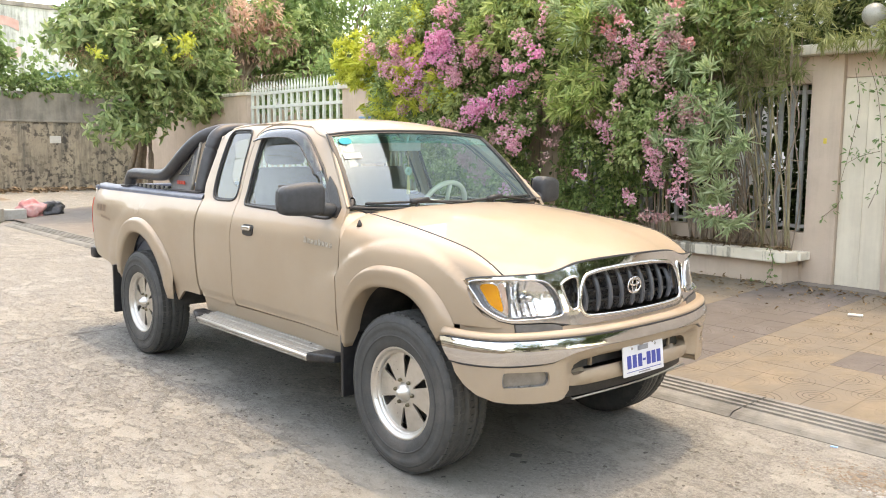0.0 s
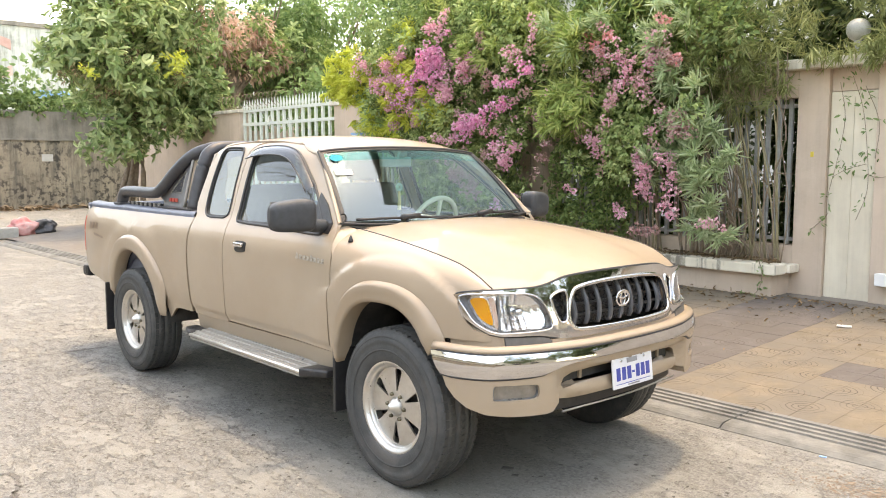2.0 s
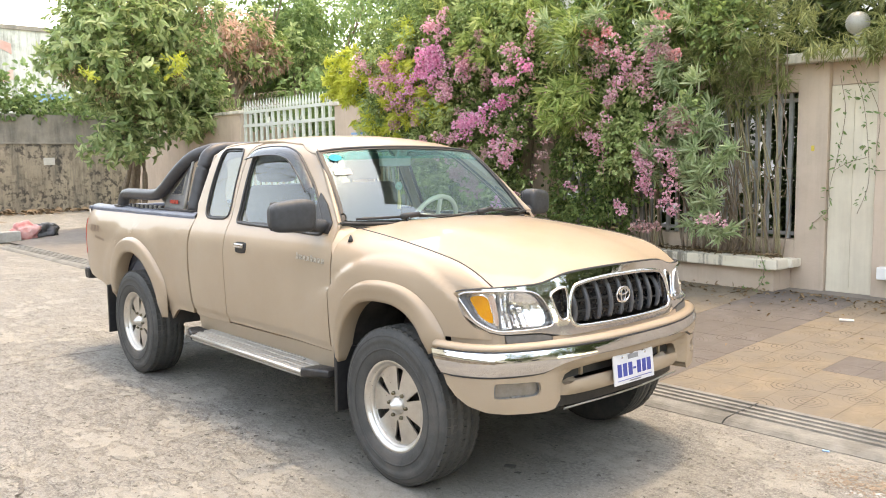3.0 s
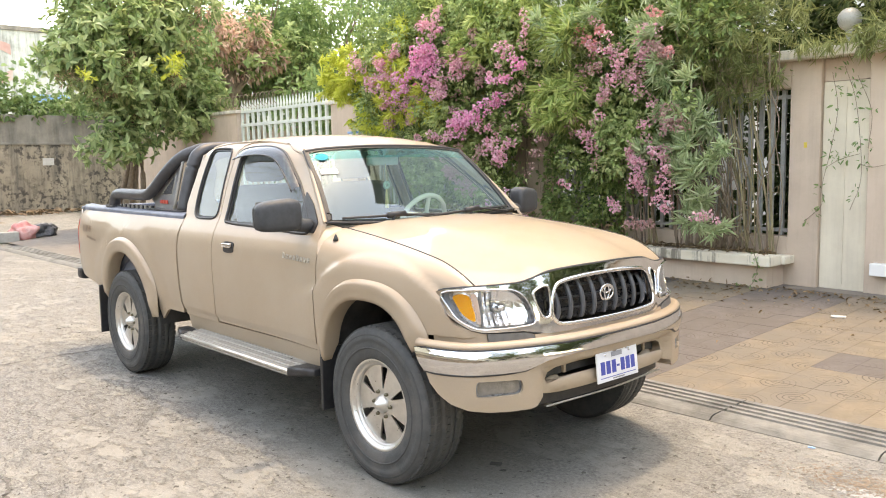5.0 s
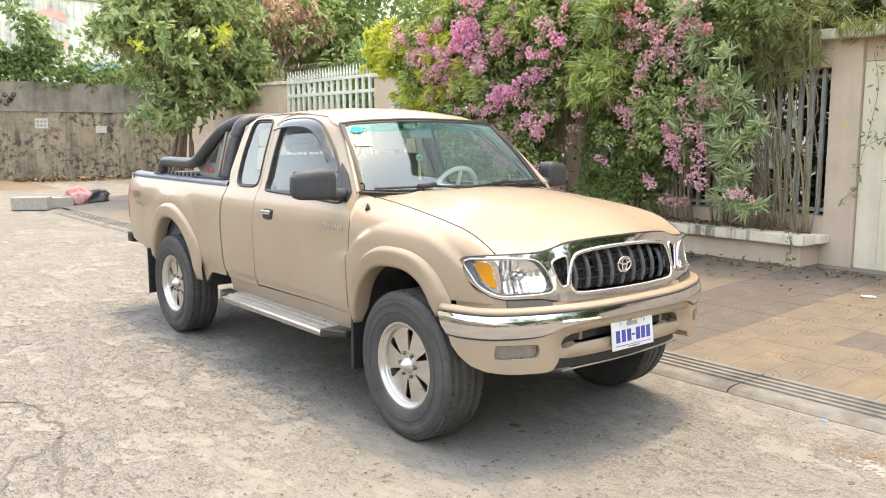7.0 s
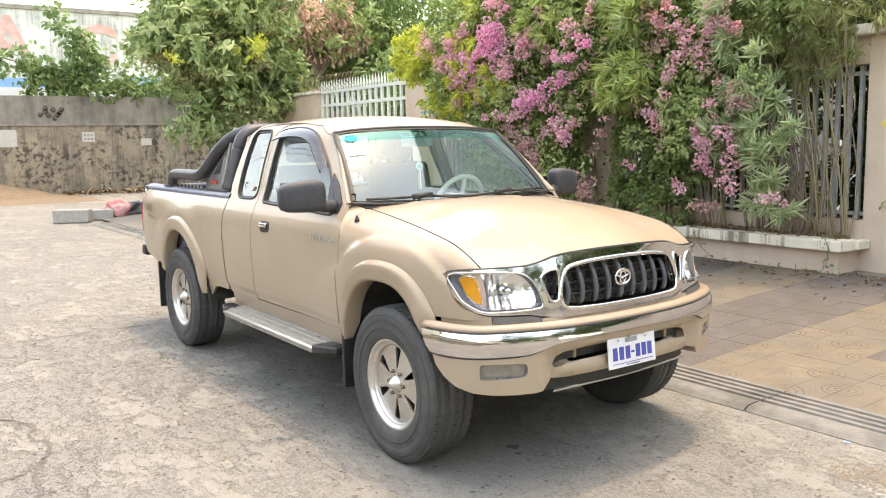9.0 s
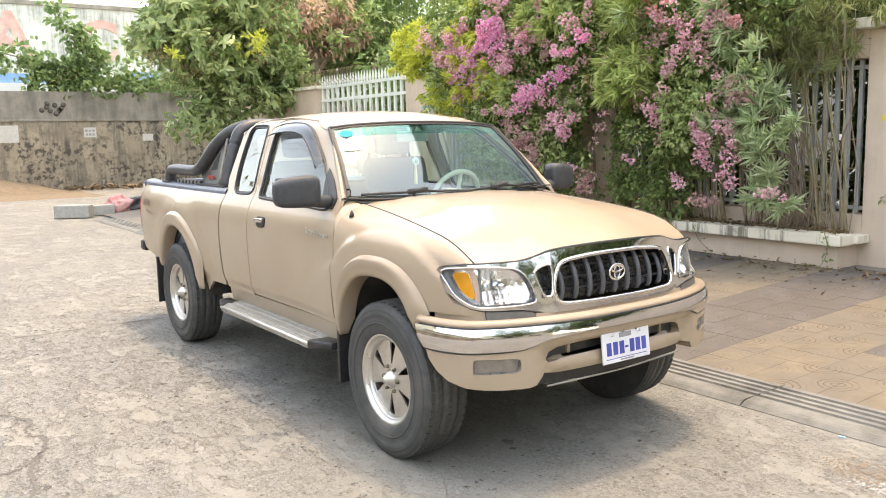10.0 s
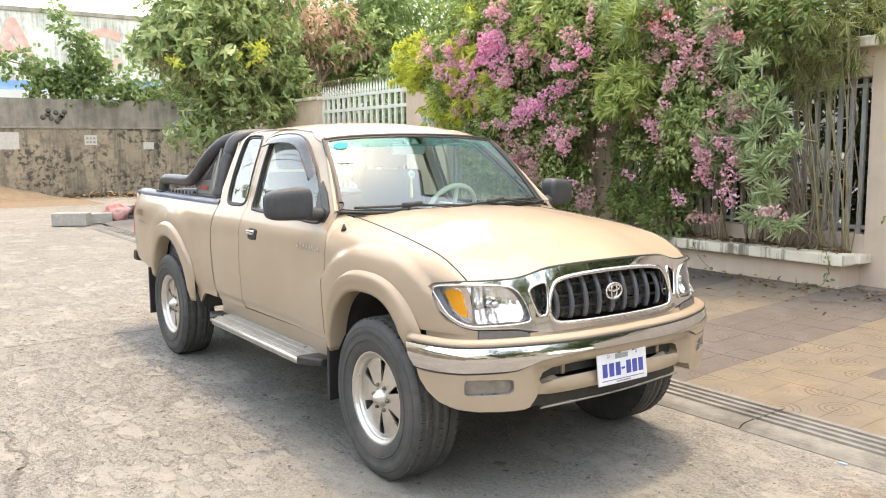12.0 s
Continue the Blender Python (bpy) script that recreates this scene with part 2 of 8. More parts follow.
M = dict(
    road=road_mat(),
    kerb=surf("kerb_concrete", (0.142, 0.139, 0.125), (0.225, 0.218, 0.196), 9, 0.85, bumps=0.6, big=2.6, c3=(0.098, 0.094, 0.082)),
    tile_yellow=tile_mat("ochre_paving_tile", (0.168, 0.134, 0.093), (0.225, 0.181, 0.130), (0.164, 0.141, 0.114)),
    tile_grey=tile_mat("mauve_grey_paving_tile", (0.110, 0.097, 0.090), (0.152, 0.134, 0.124), (0.118, 0.102, 0.088)),
    pave_far=surf("dusty_pavement", (0.15, 0.13, 0.112), (0.21, 0.184, 0.158), 6, 0.9, bumps=0.3, big=1.0, c3=(0.17, 0.145, 0.122)),
    joint=surf("dark_joint_filler", (0.10, 0.09, 0.08), (0.16, 0.145, 0.13), 30, 0.9, bumps=0.3),
    pink_wall=wall_mat("pink_painted_render", (0.60, 0.475, 0.378), (0.535, 0.42, 0.332), (0.36, 0.285, 0.227), 0.45),
    cream=wall_mat("cream_painted_metal", (0.71, 0.64, 0.515), (0.655, 0.585, 0.47), (0.42, 0.36, 0.285), 0.4),
    coping=wall_mat("stained_white_coping", (0.74, 0.69, 0.59), (0.62, 0.57, 0.48), (0.12, 0.11, 0.085), 0.85),
    rim=wall_mat("stained_planter_rim", (0.78, 0.72, 0.60), (0.68, 0.62, 0.51), (0.15, 0.135, 0.105), 0.85, 11.0, (0.49, 0.55)),
    old_wall=mould_mat(),
    old_wall_top=wall_mat("grey_block_render", (0.30, 0.272, 0.232), (0.235, 0.212, 0.18), (0.085, 0.078, 0.068), 0.7, 2.2),
    facade=wall_mat("white_facade", (0.58, 0.60, 0.54), (0.48, 0.50, 0.45), (0.20, 0.20, 0.18), 0.85),
    house=wall_mat("cream_house_wall", (0.68, 0.62, 0.50), (0.60, 0.54, 0.43), (0.42, 0.37, 0.30), 0.4),
    pale_house=wall_mat("pale_grey_house_wall", (0.66, 0.65, 0.62), (0.58, 0.57, 0.54), (0.42, 0.41, 0.38), 0.4),
    red_sign=surf("faded_red_lettering", (0.46, 0.25, 0.21), (0.54, 0.36, 0.31), 3, 0.8, big=0.9, c3=(0.55, 0.48, 0.42)),
    blue_roof=surf("blue_sheet_roof", (0.16, 0.36, 0.62), (0.24, 0.46, 0.72), 3, 0.5, bumps=0.1),
    white_edge=surf("white_fascia", (0.70, 0.70, 0.68), (0.78, 0.78, 0.76), 4, 0.6),
    paper=surf("white_notice", (0.46, 0.44, 0.40), (0.56, 0.54, 0.50), 9, 0.7, bumps=0.05),
    ink=surf("grey_print", (0.22, 0.22, 0.23), (0.32, 0.32, 0.33), 9, 0.7, bumps=0.0),
    fence_grey=surf("grey_painted_steel", (0.25, 0.255, 0.24), (0.36, 0.36, 0.345), 12, 0.55, bumps=0.1),
    gate_pale=surf("pale_green_painted_steel", (0.52, 0.56, 0.50), (0.62, 0.65, 0.59), 12, 0.55, bumps=0.1),
    soil=surf("dry_soil", (0.17, 0.12, 0.08), (0.28, 0.20, 0.13), 14, 0.95, bumps=0.6),
    sand=surf("orange_sand", (0.172, 0.128, 0.088), (0.232, 0.176, 0.122), 5, 0.95, bumps=0.5),
    litter=leaf_mat("fallen_leaves", (0.135, 0.082, 0.045), (0.21, 0.135, 0.075), (0.32, 0.225, 0.13), 0.8, 0.1),
    bark=surf("grey_brown_bark", (0.20, 0.15, 0.11), (0.32, 0.25, 0.19), 14, 0.9, bumps=0.7),
    cane=surf("dry_olive_cane", (0.23, 0.19, 0.11), (0.34, 0.29, 0.17), 16, 0.6, bumps=0.2),
    twig=surf("dry_tan_twig", (0.24, 0.18, 0.11), (0.36, 0.275, 0.175), 16, 0.8, bumps=0.2),
    leaf_hedge=leaf_mat("bougainvillea_leaves", (0.065, 0.13, 0.045), (0.165, 0.265, 0.088), (0.38, 0.48, 0.19)),
    leaf_light=leaf_mat("young_hedge_leaves", (0.14, 0.24, 0.075), (0.30, 0.42, 0.15), (0.56, 0.64, 0.32)),
    leaf_bamboo=leaf_mat("bamboo_leaves", (0.17, 0.27, 0.075), (0.34, 0.44, 0.14), (0.60, 0.65, 0.27)),
    leaf_oleander=leaf_mat("oleander_leaves", (0.20, 0.32, 0.14), (0.36, 0.48, 0.24), (0.60, 0.67, 0.44)),
    leaf_tree=leaf_mat("broad_tree_leaves", (0.135, 0.225, 0.085), (0.315, 0.42, 0.17), (0.60, 0.66, 0.37)),
    leaf_dry=leaf_mat("rusty_young_leaves", (0.60, 0.33, 0.26), (0.75, 0.48, 0.39), (0.82, 0.66, 0.54)),
    leaf_far=leaf_mat("far_tree_leaves", (0.10, 0.18, 0.065), (0.165, 0.27, 0.10), (0.26, 0.37, 0.15)),
    leaf_lime=leaf_mat("lime_leaves", (0.40, 0.48, 0.07), (0.58, 0.62, 0.11), (0.70, 0.70, 0.19)),
    bract=leaf_mat("magenta_bracts", (0.74, 0.19, 0.40), (0.85, 0.34, 0.54), (0.91, 0.58, 0.71), 0.6, 0.35),
    bract_pale=leaf_mat("pale_pink_bracts", (0.70, 0.26, 0.37), (0.81, 0.41, 0.50), (0.88, 0.62, 0.65), 0.6, 0.35),
    bract_dull=leaf_mat("faded_dusty_bracts", (0.42, 0.20, 0.22), (0.56, 0.32, 0.32), (0.68, 0.47, 0.43), 0.7, 0.3),
    leaf_creeper=leaf_mat("dark_creeper_leaves", (0.08, 0.15, 0.055), (0.17, 0.28, 0.105), (0.36, 0.47, 0.22)),
    bloom=leaf_mat("coral_blooms", (0.78, 0.22, 0.22), (0.86, 0.36, 0.36), (0.90, 0.52, 0.50), 0.6, 0.35),
    # white globe toned grey: the foliage's shade on it is in the colour
    globe=surf("shaded_opal_globe", (0.27, 0.265, 0.235), (0.35, 0.34, 0.305), 5, 0.3, bumps=0.0),
    plastic_red=surf("red_white_plastic_bag", (0.45, 0.10, 0.10), (0.55, 0.36, 0.33), 5, 0.4, bumps=0.3),
    plastic_black=surf("black_plastic_bag", (0.02, 0.02, 0.022), (0.05, 0.05, 0.055), 9, 0.3, bumps=0.3),
    plastic_blue=surf("pale_blue_plastic_bag", (0.45, 0.60, 0.74), (0.70, 0.76, 0.80), 9, 0.4, bumps=0.3),
    leaf_olive=leaf_mat("olive_hanging_bamboo", (0.135, 0.172, 0.063), (0.232, 0.27, 0.106), (0.37, 0.395, 0.18)),
    # very dark leaf colour with shade put into it
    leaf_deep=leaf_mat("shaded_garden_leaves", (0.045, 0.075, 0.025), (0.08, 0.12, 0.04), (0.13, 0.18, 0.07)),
    grit_dark=leaf_mat("dark_road_chips", (0.085, 0.078, 0.068), (0.13, 0.12, 0.105), (0.17, 0.16, 0.14), 0.9, 0.0),
    grit_pale=leaf_mat("pale_road_chips", (0.20, 0.188, 0.168), (0.235, 0.222, 0.20), (0.27, 0.255, 0.23), 0.9, 0.0),
    grit_rust=leaf_mat("rusty_dust", (0.215, 0.158, 0.115), (0.235, 0.18, 0.135), (0.245, 0.20, 0.155), 0.9, 0.0),
    grit_white=leaf_mat("dried_white_paint", (0.30, 0.30, 0.29), (0.34, 0.34, 0.325), (0.38, 0.38, 0.365), 0.9, 0.0),
    vent_dark=surf("shadowed_vent", (0.07, 0.065, 0.058), (0.13, 0.12, 0.105), 9, 0.9, bumps=0.1),
    block=surf("pale_concrete_block", (0.30, 0.29, 0.265), (0.40, 0.385, 0.35), 14, 0.9, bumps=0.4),
    yellow=surf("yellow_tag", (0.62, 0.45, 0.06), (0.70, 0.52, 0.10), 9, 0.6, bumps=0.0),
)


# ---- building helpers ----
def thing(name, label, category, at=(0, 0, 0), group="", kind=""):
    ob = new(name)
    ob.empty_display_size = 0.2
    ob.location = at
    return tagged(ob, label, category, group, kind)


def part(name, bm, material, parent=None, label="", smooth=True, data=None):
    """Links a bmesh as ONE mesh object under a thing or under a part."""
    if data is None:
        data = bpy.data.meshes.new(name)
        if bm is not None:
            bm.to_mesh(data)
            bm.free()
        if material is not None:
            data.materials.append(M[material] if isinstance(material, str) else material)
        for p in data.polygons:
            p.use_smooth = smooth
    ob = new(name, data)
    if parent is not None:
        ob.parent = parent
        if parent.parent is None:
            ob.matrix_parent_inverse = parent.matrix_basis.inverted()
    return tagged(ob, label)


def box(bm, x0, x1, y0, y1, z0, z1, bev=0.0, m=None):
    r = bmesh.ops.create_cube(bm, size=1.0)
    vs = r["verts"]
    bmesh.ops.scale(bm, vec=(x1 - x0, y1 - y0, z1 - z0), verts=vs)
    bmesh.ops.translate(bm, vec=((x0 + x1) / 2, (y0 + y1) / 2, (z0 + z1) / 2), verts=vs)
    if bev:
        es = {e for v in vs for e in v.link_edges}
        g = bmesh.ops.bevel(bm, geom=list(es), offset=bev, segments=2, affect="EDGES", profile=0.6)
        vs = list({v for f in g["faces"] for v in f.verts} | {v for v in vs if v.is_valid})
    if m is not None:
        bmesh.ops.transform(bm, matrix=m, verts=vs)
    return bm


def boxed(name, mat, dims, parent=None, bev=0.0, label="", m=None):
    return part(name, box(bmesh.new(), *dims, bev=bev, m=m), mat, parent, label, smooth=False)


def revolve(prof, n=48, axis="y", at=(0, 0, 0), close=False):
    """Turns (radius, along) pairs about an axis."""
    bm = bmesh.new()
    rings = []
    for i in range(n):
        a = 2 * math.pi * i / n
        c, s = math.cos(a), math.sin(a)
        ring = []
        for r, h in prof:
            p = {"y": (r * c, h, r * s), "z": (r * c, r * s, h), "x": (h, r * c, r * s)}[axis]
            ring.append(bm.verts.new(Vector(p) + Vector(at)))
        rings.append(ring)
    k = len(prof)
    for i in range(n):
        a, b = rings[i], rings[(i + 1) % n]
        for j in range(k if close else k - 1):
            bm.faces.new((a[j], b[j], b[(j + 1) % k], a[(j + 1) % k]))
    bmesh.ops.remove_doubles(bm, verts=bm.verts, dist=1e-5)
    bmesh.ops.recalc_face_normals(bm, faces=bm.faces)
    return bm


def spline(pts, n=12, closed=False):
    """Catmull-Rom through the points, n steps a span."""
    P = [np.array(p, float) for p in pts]
    k, out = len(P), []
    spans = k if closed else k - 1
    for i in range(spans):
        p1, p2 = P[i], P[(i + 1) % k]
        p0 = P[(i - 1) % k] if closed or i else 2 * p1 - p2
        p3 = P[(i + 2) % k] if closed or i + 2 < k else 2 * p2 - p1
        for j in range(n):
            t = j / n
            out.append(0.5 * (2 * p1 + (p2 - p0) * t + (2 * p0 - 5 * p1 + 4 * p2 - p3) * t * t + (3 * p1 - p0 - 3 * p2 + p3) * t ** 3))
    if not closed:
        out.append(P[-1])
    return out


def tube(pts, radius, seg=10, n=8, caps=True, flat=1.0):
    """A round (or flattened) bar along a smooth line; radius may vary along it."""
    line = spline(pts, n) if n > 1 else [np.array(p, float) for p in pts]
    bm = bmesh.new()
    rings, up = [], Vector((0, 0, 1))
    L = len(line)
    for i, p in enumerate(line):
        d = Vector(line[min(i + 1, L - 1)] - line[max(i - 1, 0)]).normalized()
        ref = up if abs(d.dot(up)) < 0.95 else Vector((1, 0, 0))
        a = d.cross(ref).normalized()
        b = a.cross(d)
        t = i / (L - 1)
        r = radius if isinstance(radius, (int, float)) else radius[0] + (radius[1] - radius[0]) * t
        rings.append([bm.verts.new(Vector(p) + r * (math.cos(q) * a + math.sin(q) * flat * b)) for q in (2 * math.pi * k / seg for k in range(seg))])
    for a, b in zip(rings, rings[1:]):
        for k in range(seg):
            bm.faces.new((a[k], a[(k + 1) % seg], b[(k + 1) % seg], b[k]))
    if caps:
        bm.faces.new(rings[0][::-1])
        bm.faces.new(rings[-1])
    bmesh.ops.recalc_face_normals(bm, faces=bm.faces)
    return bm


def joined(*bms):
    out = bmesh.new()
    for b in bms:
        me = bpy.data.meshes.new("tmp")
        b.to_mesh(me)
        b.free()
        out.from_mesh(me)
        bpy.data.meshes.remove(me)
    return out


def sheet(outline, place, step=0.05, holes=(), thick=0.012, out=None):
    """A panel cut to an outline in two coordinates, cut into a grid, and laid on the surface place(a, b);
    its edges turn inwards by thick."""
    bm = bmesh.new()
    sx, sy = (step, step) if isinstance(step, (int, float)) else step
    edges = []
    for ring in (outline, *holes):
        vs = [bm.verts.new((float(p[0]), float(p[1]), 0)) for p in ring]
        edges += [bm.edges.new((vs[i], vs[(i + 1) % len(vs)])) for i in range(len(vs))]
    bmesh.ops.triangle_fill(bm, edges=edges, use_beauty=True)
    lo = [min(float(p[k]) for p in outline) for k in (0, 1)]
    hi = [max(float(p[k]) for p in outline) for k in (0, 1)]
    lines = [[], []]
    for k, s in ((0, sx), (1, sy)):
        q = math.ceil(lo[k] / s + 1e-6) * s
        while q < hi[k] - 1e-6:
            lines[k].append(q)
            no = (1, 0, 0) if k == 0 else (0, 1, 0)
            co = (q, 0, 0) if k == 0 else (0, q, 0)
            bmesh.ops.bisect_plane(bm, geom=bm.verts[:] + bm.edges[:] + bm.faces[:], dist=1e-6, plane_co=co, plane_no=no)
            q += s
    def on_grid(e):
        a, b = e.verts[0].co, e.verts[1].co
        return any(abs(a[k] - b[k]) < 1e-5 and abs(a[k] / s - round(a[k] / s)) < 1e-3 for k, s in ((0, sx), (1, sy)))
    drop = [e for e in bm.edges if len(e.link_faces) == 2 and not on_grid(e)]
    bmesh.ops.dissolve_edges(bm, edges=drop, use_verts=False)
    for v in bm.verts:
        v.co = Vector(place(v.co.x, v.co.y))
    bm.normal_update()
    if out is not None:
        n = sum((f.normal * f.calc_area() for f in bm.faces), Vector())
        if n.dot(Vector(out)) < 0:
            bmesh.ops.reverse_faces(bm, faces=bm.faces[:])
            bm.normal_update()
    if thick:
        bnd = [e for e in bm.edges if len(e.link_faces) == 1]
        norm = {v: v.normal.copy() for e in bnd for v in e.verts}
        ext = bmesh.ops.extrude_edge_only(bm, edges=bnd)
        for v in [g for g in ext["geom"] if isinstance(g, bmesh.types.BMVert)]:
            src = min((w for e in v.link_edges for w in e.verts if w in norm), key=lambda w: (w.co - v.co).length, default=None)
            if src is not None:
                v.co = v.co - norm[src] * thick
        for e in bnd:
            e.smooth = False
    return bm


def lerp_tab(tab):
    xs, ys = zip(*tab)
    d = spline(tab, 10)
    xs, ys = np.array([p[0] for p in d]), np.array([p[1] for p in d])
    return lambda x: float(np.interp(x, xs, ys))


def leaves(name, pos, way, nrm, length, width, mat, parent=None, label="", fold=0.25):
    """Many folded leaf blades as one mesh: base, two shoulders a side, tip."""
    pos, way, nrm = (np.asarray(a, float) for a in (pos, way, nrm))
    n = len(pos)
    length = np.broadcast_to(length, n)[:, None]
    width = np.broadcast_to(width, n)[:, None]
    way = way / np.linalg.norm(way, axis=1, keepdims=True)
    side = np.cross(way, nrm)
    side /= np.linalg.norm(side, axis=1, keepdims=True) + 1e-9
    up = np.cross(side, way)
    def at(a, s, u):
        return pos + way * length * a + side * width * s + up * width * u
    co = np.stack([at(0, 0, 0), at(0.3, 0.5, fold), at(0.68, 0.40, fold), at(1, 0, -0.25), at(0.68, -0.40, fold), at(0.3, -0.5, fold)], 1).reshape(-1, 3)
    base = np.arange(n)[:, None] * 6
    q = np.concatenate([base + np.array([[0, 1, 2, 3]]), base + np.array([[3, 4, 5, 0]])], 0)
    me = bpy.data.meshes.new(name)
    me.vertices.add(len(co))
    me.vertices.foreach_set("co", co.ravel())
    me.loops.add(q.size)
    me.polygons.add(len(q))
    me.loops.foreach_set("vertex_index", q.ravel().astype(np.int32))
    me.polygons.foreach_set("loop_start", (np.arange(len(q)) * 4).astype(np.int32))
    me.update(calc_edges=True)
    me.validate()
    me.materials.append(M[mat])
    return part(name, None, None, parent, label, data=me)


rng = np.random.default_rng(7)


def unit(n):
    v = rng.normal(size=(n, 3))
    return v / np.linalg.norm(v, axis=1, keepdims=True)


def clumps(centres, radii, per, squash=1.0):
    """Points in soft balls round the centres, denser at their skins, with the outward way of each."""
    c = np.repeat(np.asarray(centres, float), per, 0)
    r = np.repeat(np.broadcast_to(radii, len(centres)), per)[:, None]
    d = unit(len(c))
    k = rng.uniform(0.35, 1.0, (len(c), 1)) ** 0.5
    d2 = d * np.array([1, 1, squash])
    return c + d2 * r * k, d

# ---- ground, kerb, pavement ----
def quad_sheet(x0, x1, y0, y1, z, nx=1, ny=1):
    bm = bmesh.new()
    g = [[bm.verts.new((x0 + (x1 - x0) * i / nx, y0 + (y1 - y0) * j / ny, z(x0 + (x1 - x0) * i / nx, y0 + (y1 - y0) * j / ny) if callable(z) else z)) for j in range(ny + 1)] for i in range(nx + 1)]
    for i in range(nx):
        for j in range(ny):
            bm.faces.new((g[i][j], g[i + 1][j], g[i + 1][j + 1], g[i][j + 1]))
    return bm


ground = part("ground", quad_sheet(-400, 400, -400, 400, 0.0, 8, 8), "road", None, "pale worn concrete road with exposed aggregate and cracks", smooth=False)
tagged(ground, category="road", kind="structure")


def strip_line(pts, width, z, seed):
    """A ragged narrow strip along a line on the road."""
    r = random.Random(seed)
    line = spline(pts, 14)
    bm = bmesh.new()
    rows = []
    for i, p in enumerate(line):
        d = Vector((*(line[min(i + 1, len(line) - 1)] - line[max(i - 1, 0)]), 0)).normalized()
        s = Vector((-d.y, d.x, 0))
        j = s * r.uniform(-0.012, 0.012)
        w = width * r.uniform(0.4, 1.1) / 2
        rows.append((bm.verts.new(Vector((*p, z)) + s * w + j), bm.verts.new(Vector((*p, z)) - s * w + j)))
    for a, b in zip(rows, rows[1:]):
        bm.faces.new((a[0], a[1], b[1], b[0]))
    bmesh.ops.recalc_face_normals(bm, faces=bm.faces)
    return bm


part("road_joint", strip_line([(-4.1, -9), (-4.06, -5), (-4.07, -2.5), (-4.06, -0.7), (-4.05, 1.1)], 0.022, 0.004, 3), "joint", ground, smooth=False)
part("road_joint", strip_line([(-9.6, -9), (-9.55, -4), (-9.5, 1.1)], 0.022, 0.004, 4), "joint", ground, smooth=False)
part("road_joint", strip_line([(5.0, -9), (5.02, -4), (5.0, 1.1)], 0.022, 0.004, 8), "joint", ground, smooth=False)
part("road_crack", strip_line([(-2.3, -2.6), (-1.8, -2.21), (-1.5, -2.24), (-1.35, -2.17), (-1.1, -2.24), (-0.91, -2.32), (-0.7, -2.33), (-0.5, -2.4), (0.1, -2.5)], 0.024, 0.004, 5), "joint", ground, smooth=False)
part("road_crack", strip_line([(-1.15, -2.22), (-0.98, -2.34), (-0.9, -2.5), (-0.6, -2.62)], 0.016, 0.004, 6), "joint", ground, smooth=False)
part("road_crack", strip_line([(-2.67, -1.84), (-2.3, -1.7), (-2.1, -1.72), (-1.7, -1.5)], 0.007, 0.004, 9), "joint", ground, smooth=False)

KERB_Y0, KERB_Y1, WALL_Y = 1.14, 1.56, 5.2


def pave_z(y):
    return 0.035 + (y - KERB_Y1) * 0.045


kerb = tagged(new("kerb"), "grooved grey concrete kerb stones along the road", "kerb", kind="structure")
for i in range(26):
    x0 = -14.58 + i * 0.95
    x1 = x0 + 0.94
    bm = bmesh.new()
    ridge = [(KERB_Y0 - 0.012, -0.03), (KERB_Y0 - 0.010, 0.004), (KERB_Y0 + 0.022, 0.024), (KERB_Y0 + 0.045, 0.030), (KERB_Y0 + 0.12, 0.034)]
    for k in range(4):
        y = KERB_Y0 + 0.135 + k * 0.07
        ridge += [(y, 0.034 + k * 0.001), (y + 0.010, 0.015), (y + 0.024, 0.015), (y + 0.034, 0.036 + k * 0.001)]
    ridge += [(KERB_Y1, 0.040), (KERB_Y1, -0.03)]
    a = [bm.verts.new((x0, y, z)) for y, z in ridge]
    b = [bm.verts.new((x1, y, z)) for y, z in ridge]
    for j in range(len(ridge) - 1):
        bm.faces.new((a[j], b[j], b[j + 1], a[j + 1]))
    bm.faces.new(a)
    bm.faces.new(b[::-1])
    bmesh.ops.recalc_face_normals(bm, faces=bm.faces)
    part("kerb_stone", bm, "kerb", kerb, smooth=False)

pavement = part("pavement", quad_sheet(-17.2, 40, KERB_Y1, 12.0, lambda x, y: pave_z(y) - 0.006 if y < 6 else 0.2, 12, 12), "pave_far", None,
                "sloping pavement of ochre and mauve-grey tiles", smooth=False)
tagged(pavement, category="pavement", kind="structure")

# ---- the street wall, its openings, planter and gate ----
SW = pose(-1.0, 5.28, 0, 0, 0, -1.7)   # along the wall; local x runs along it from the planter's end, y into the plot


def wpart(name, mat, dims, parent=None, bev=0.0, label=""):
    return boxed(name, mat, dims, parent, bev, label, m=SW)


def structure(ob, label, category):
    return tagged(ob, label, category, kind="structure")


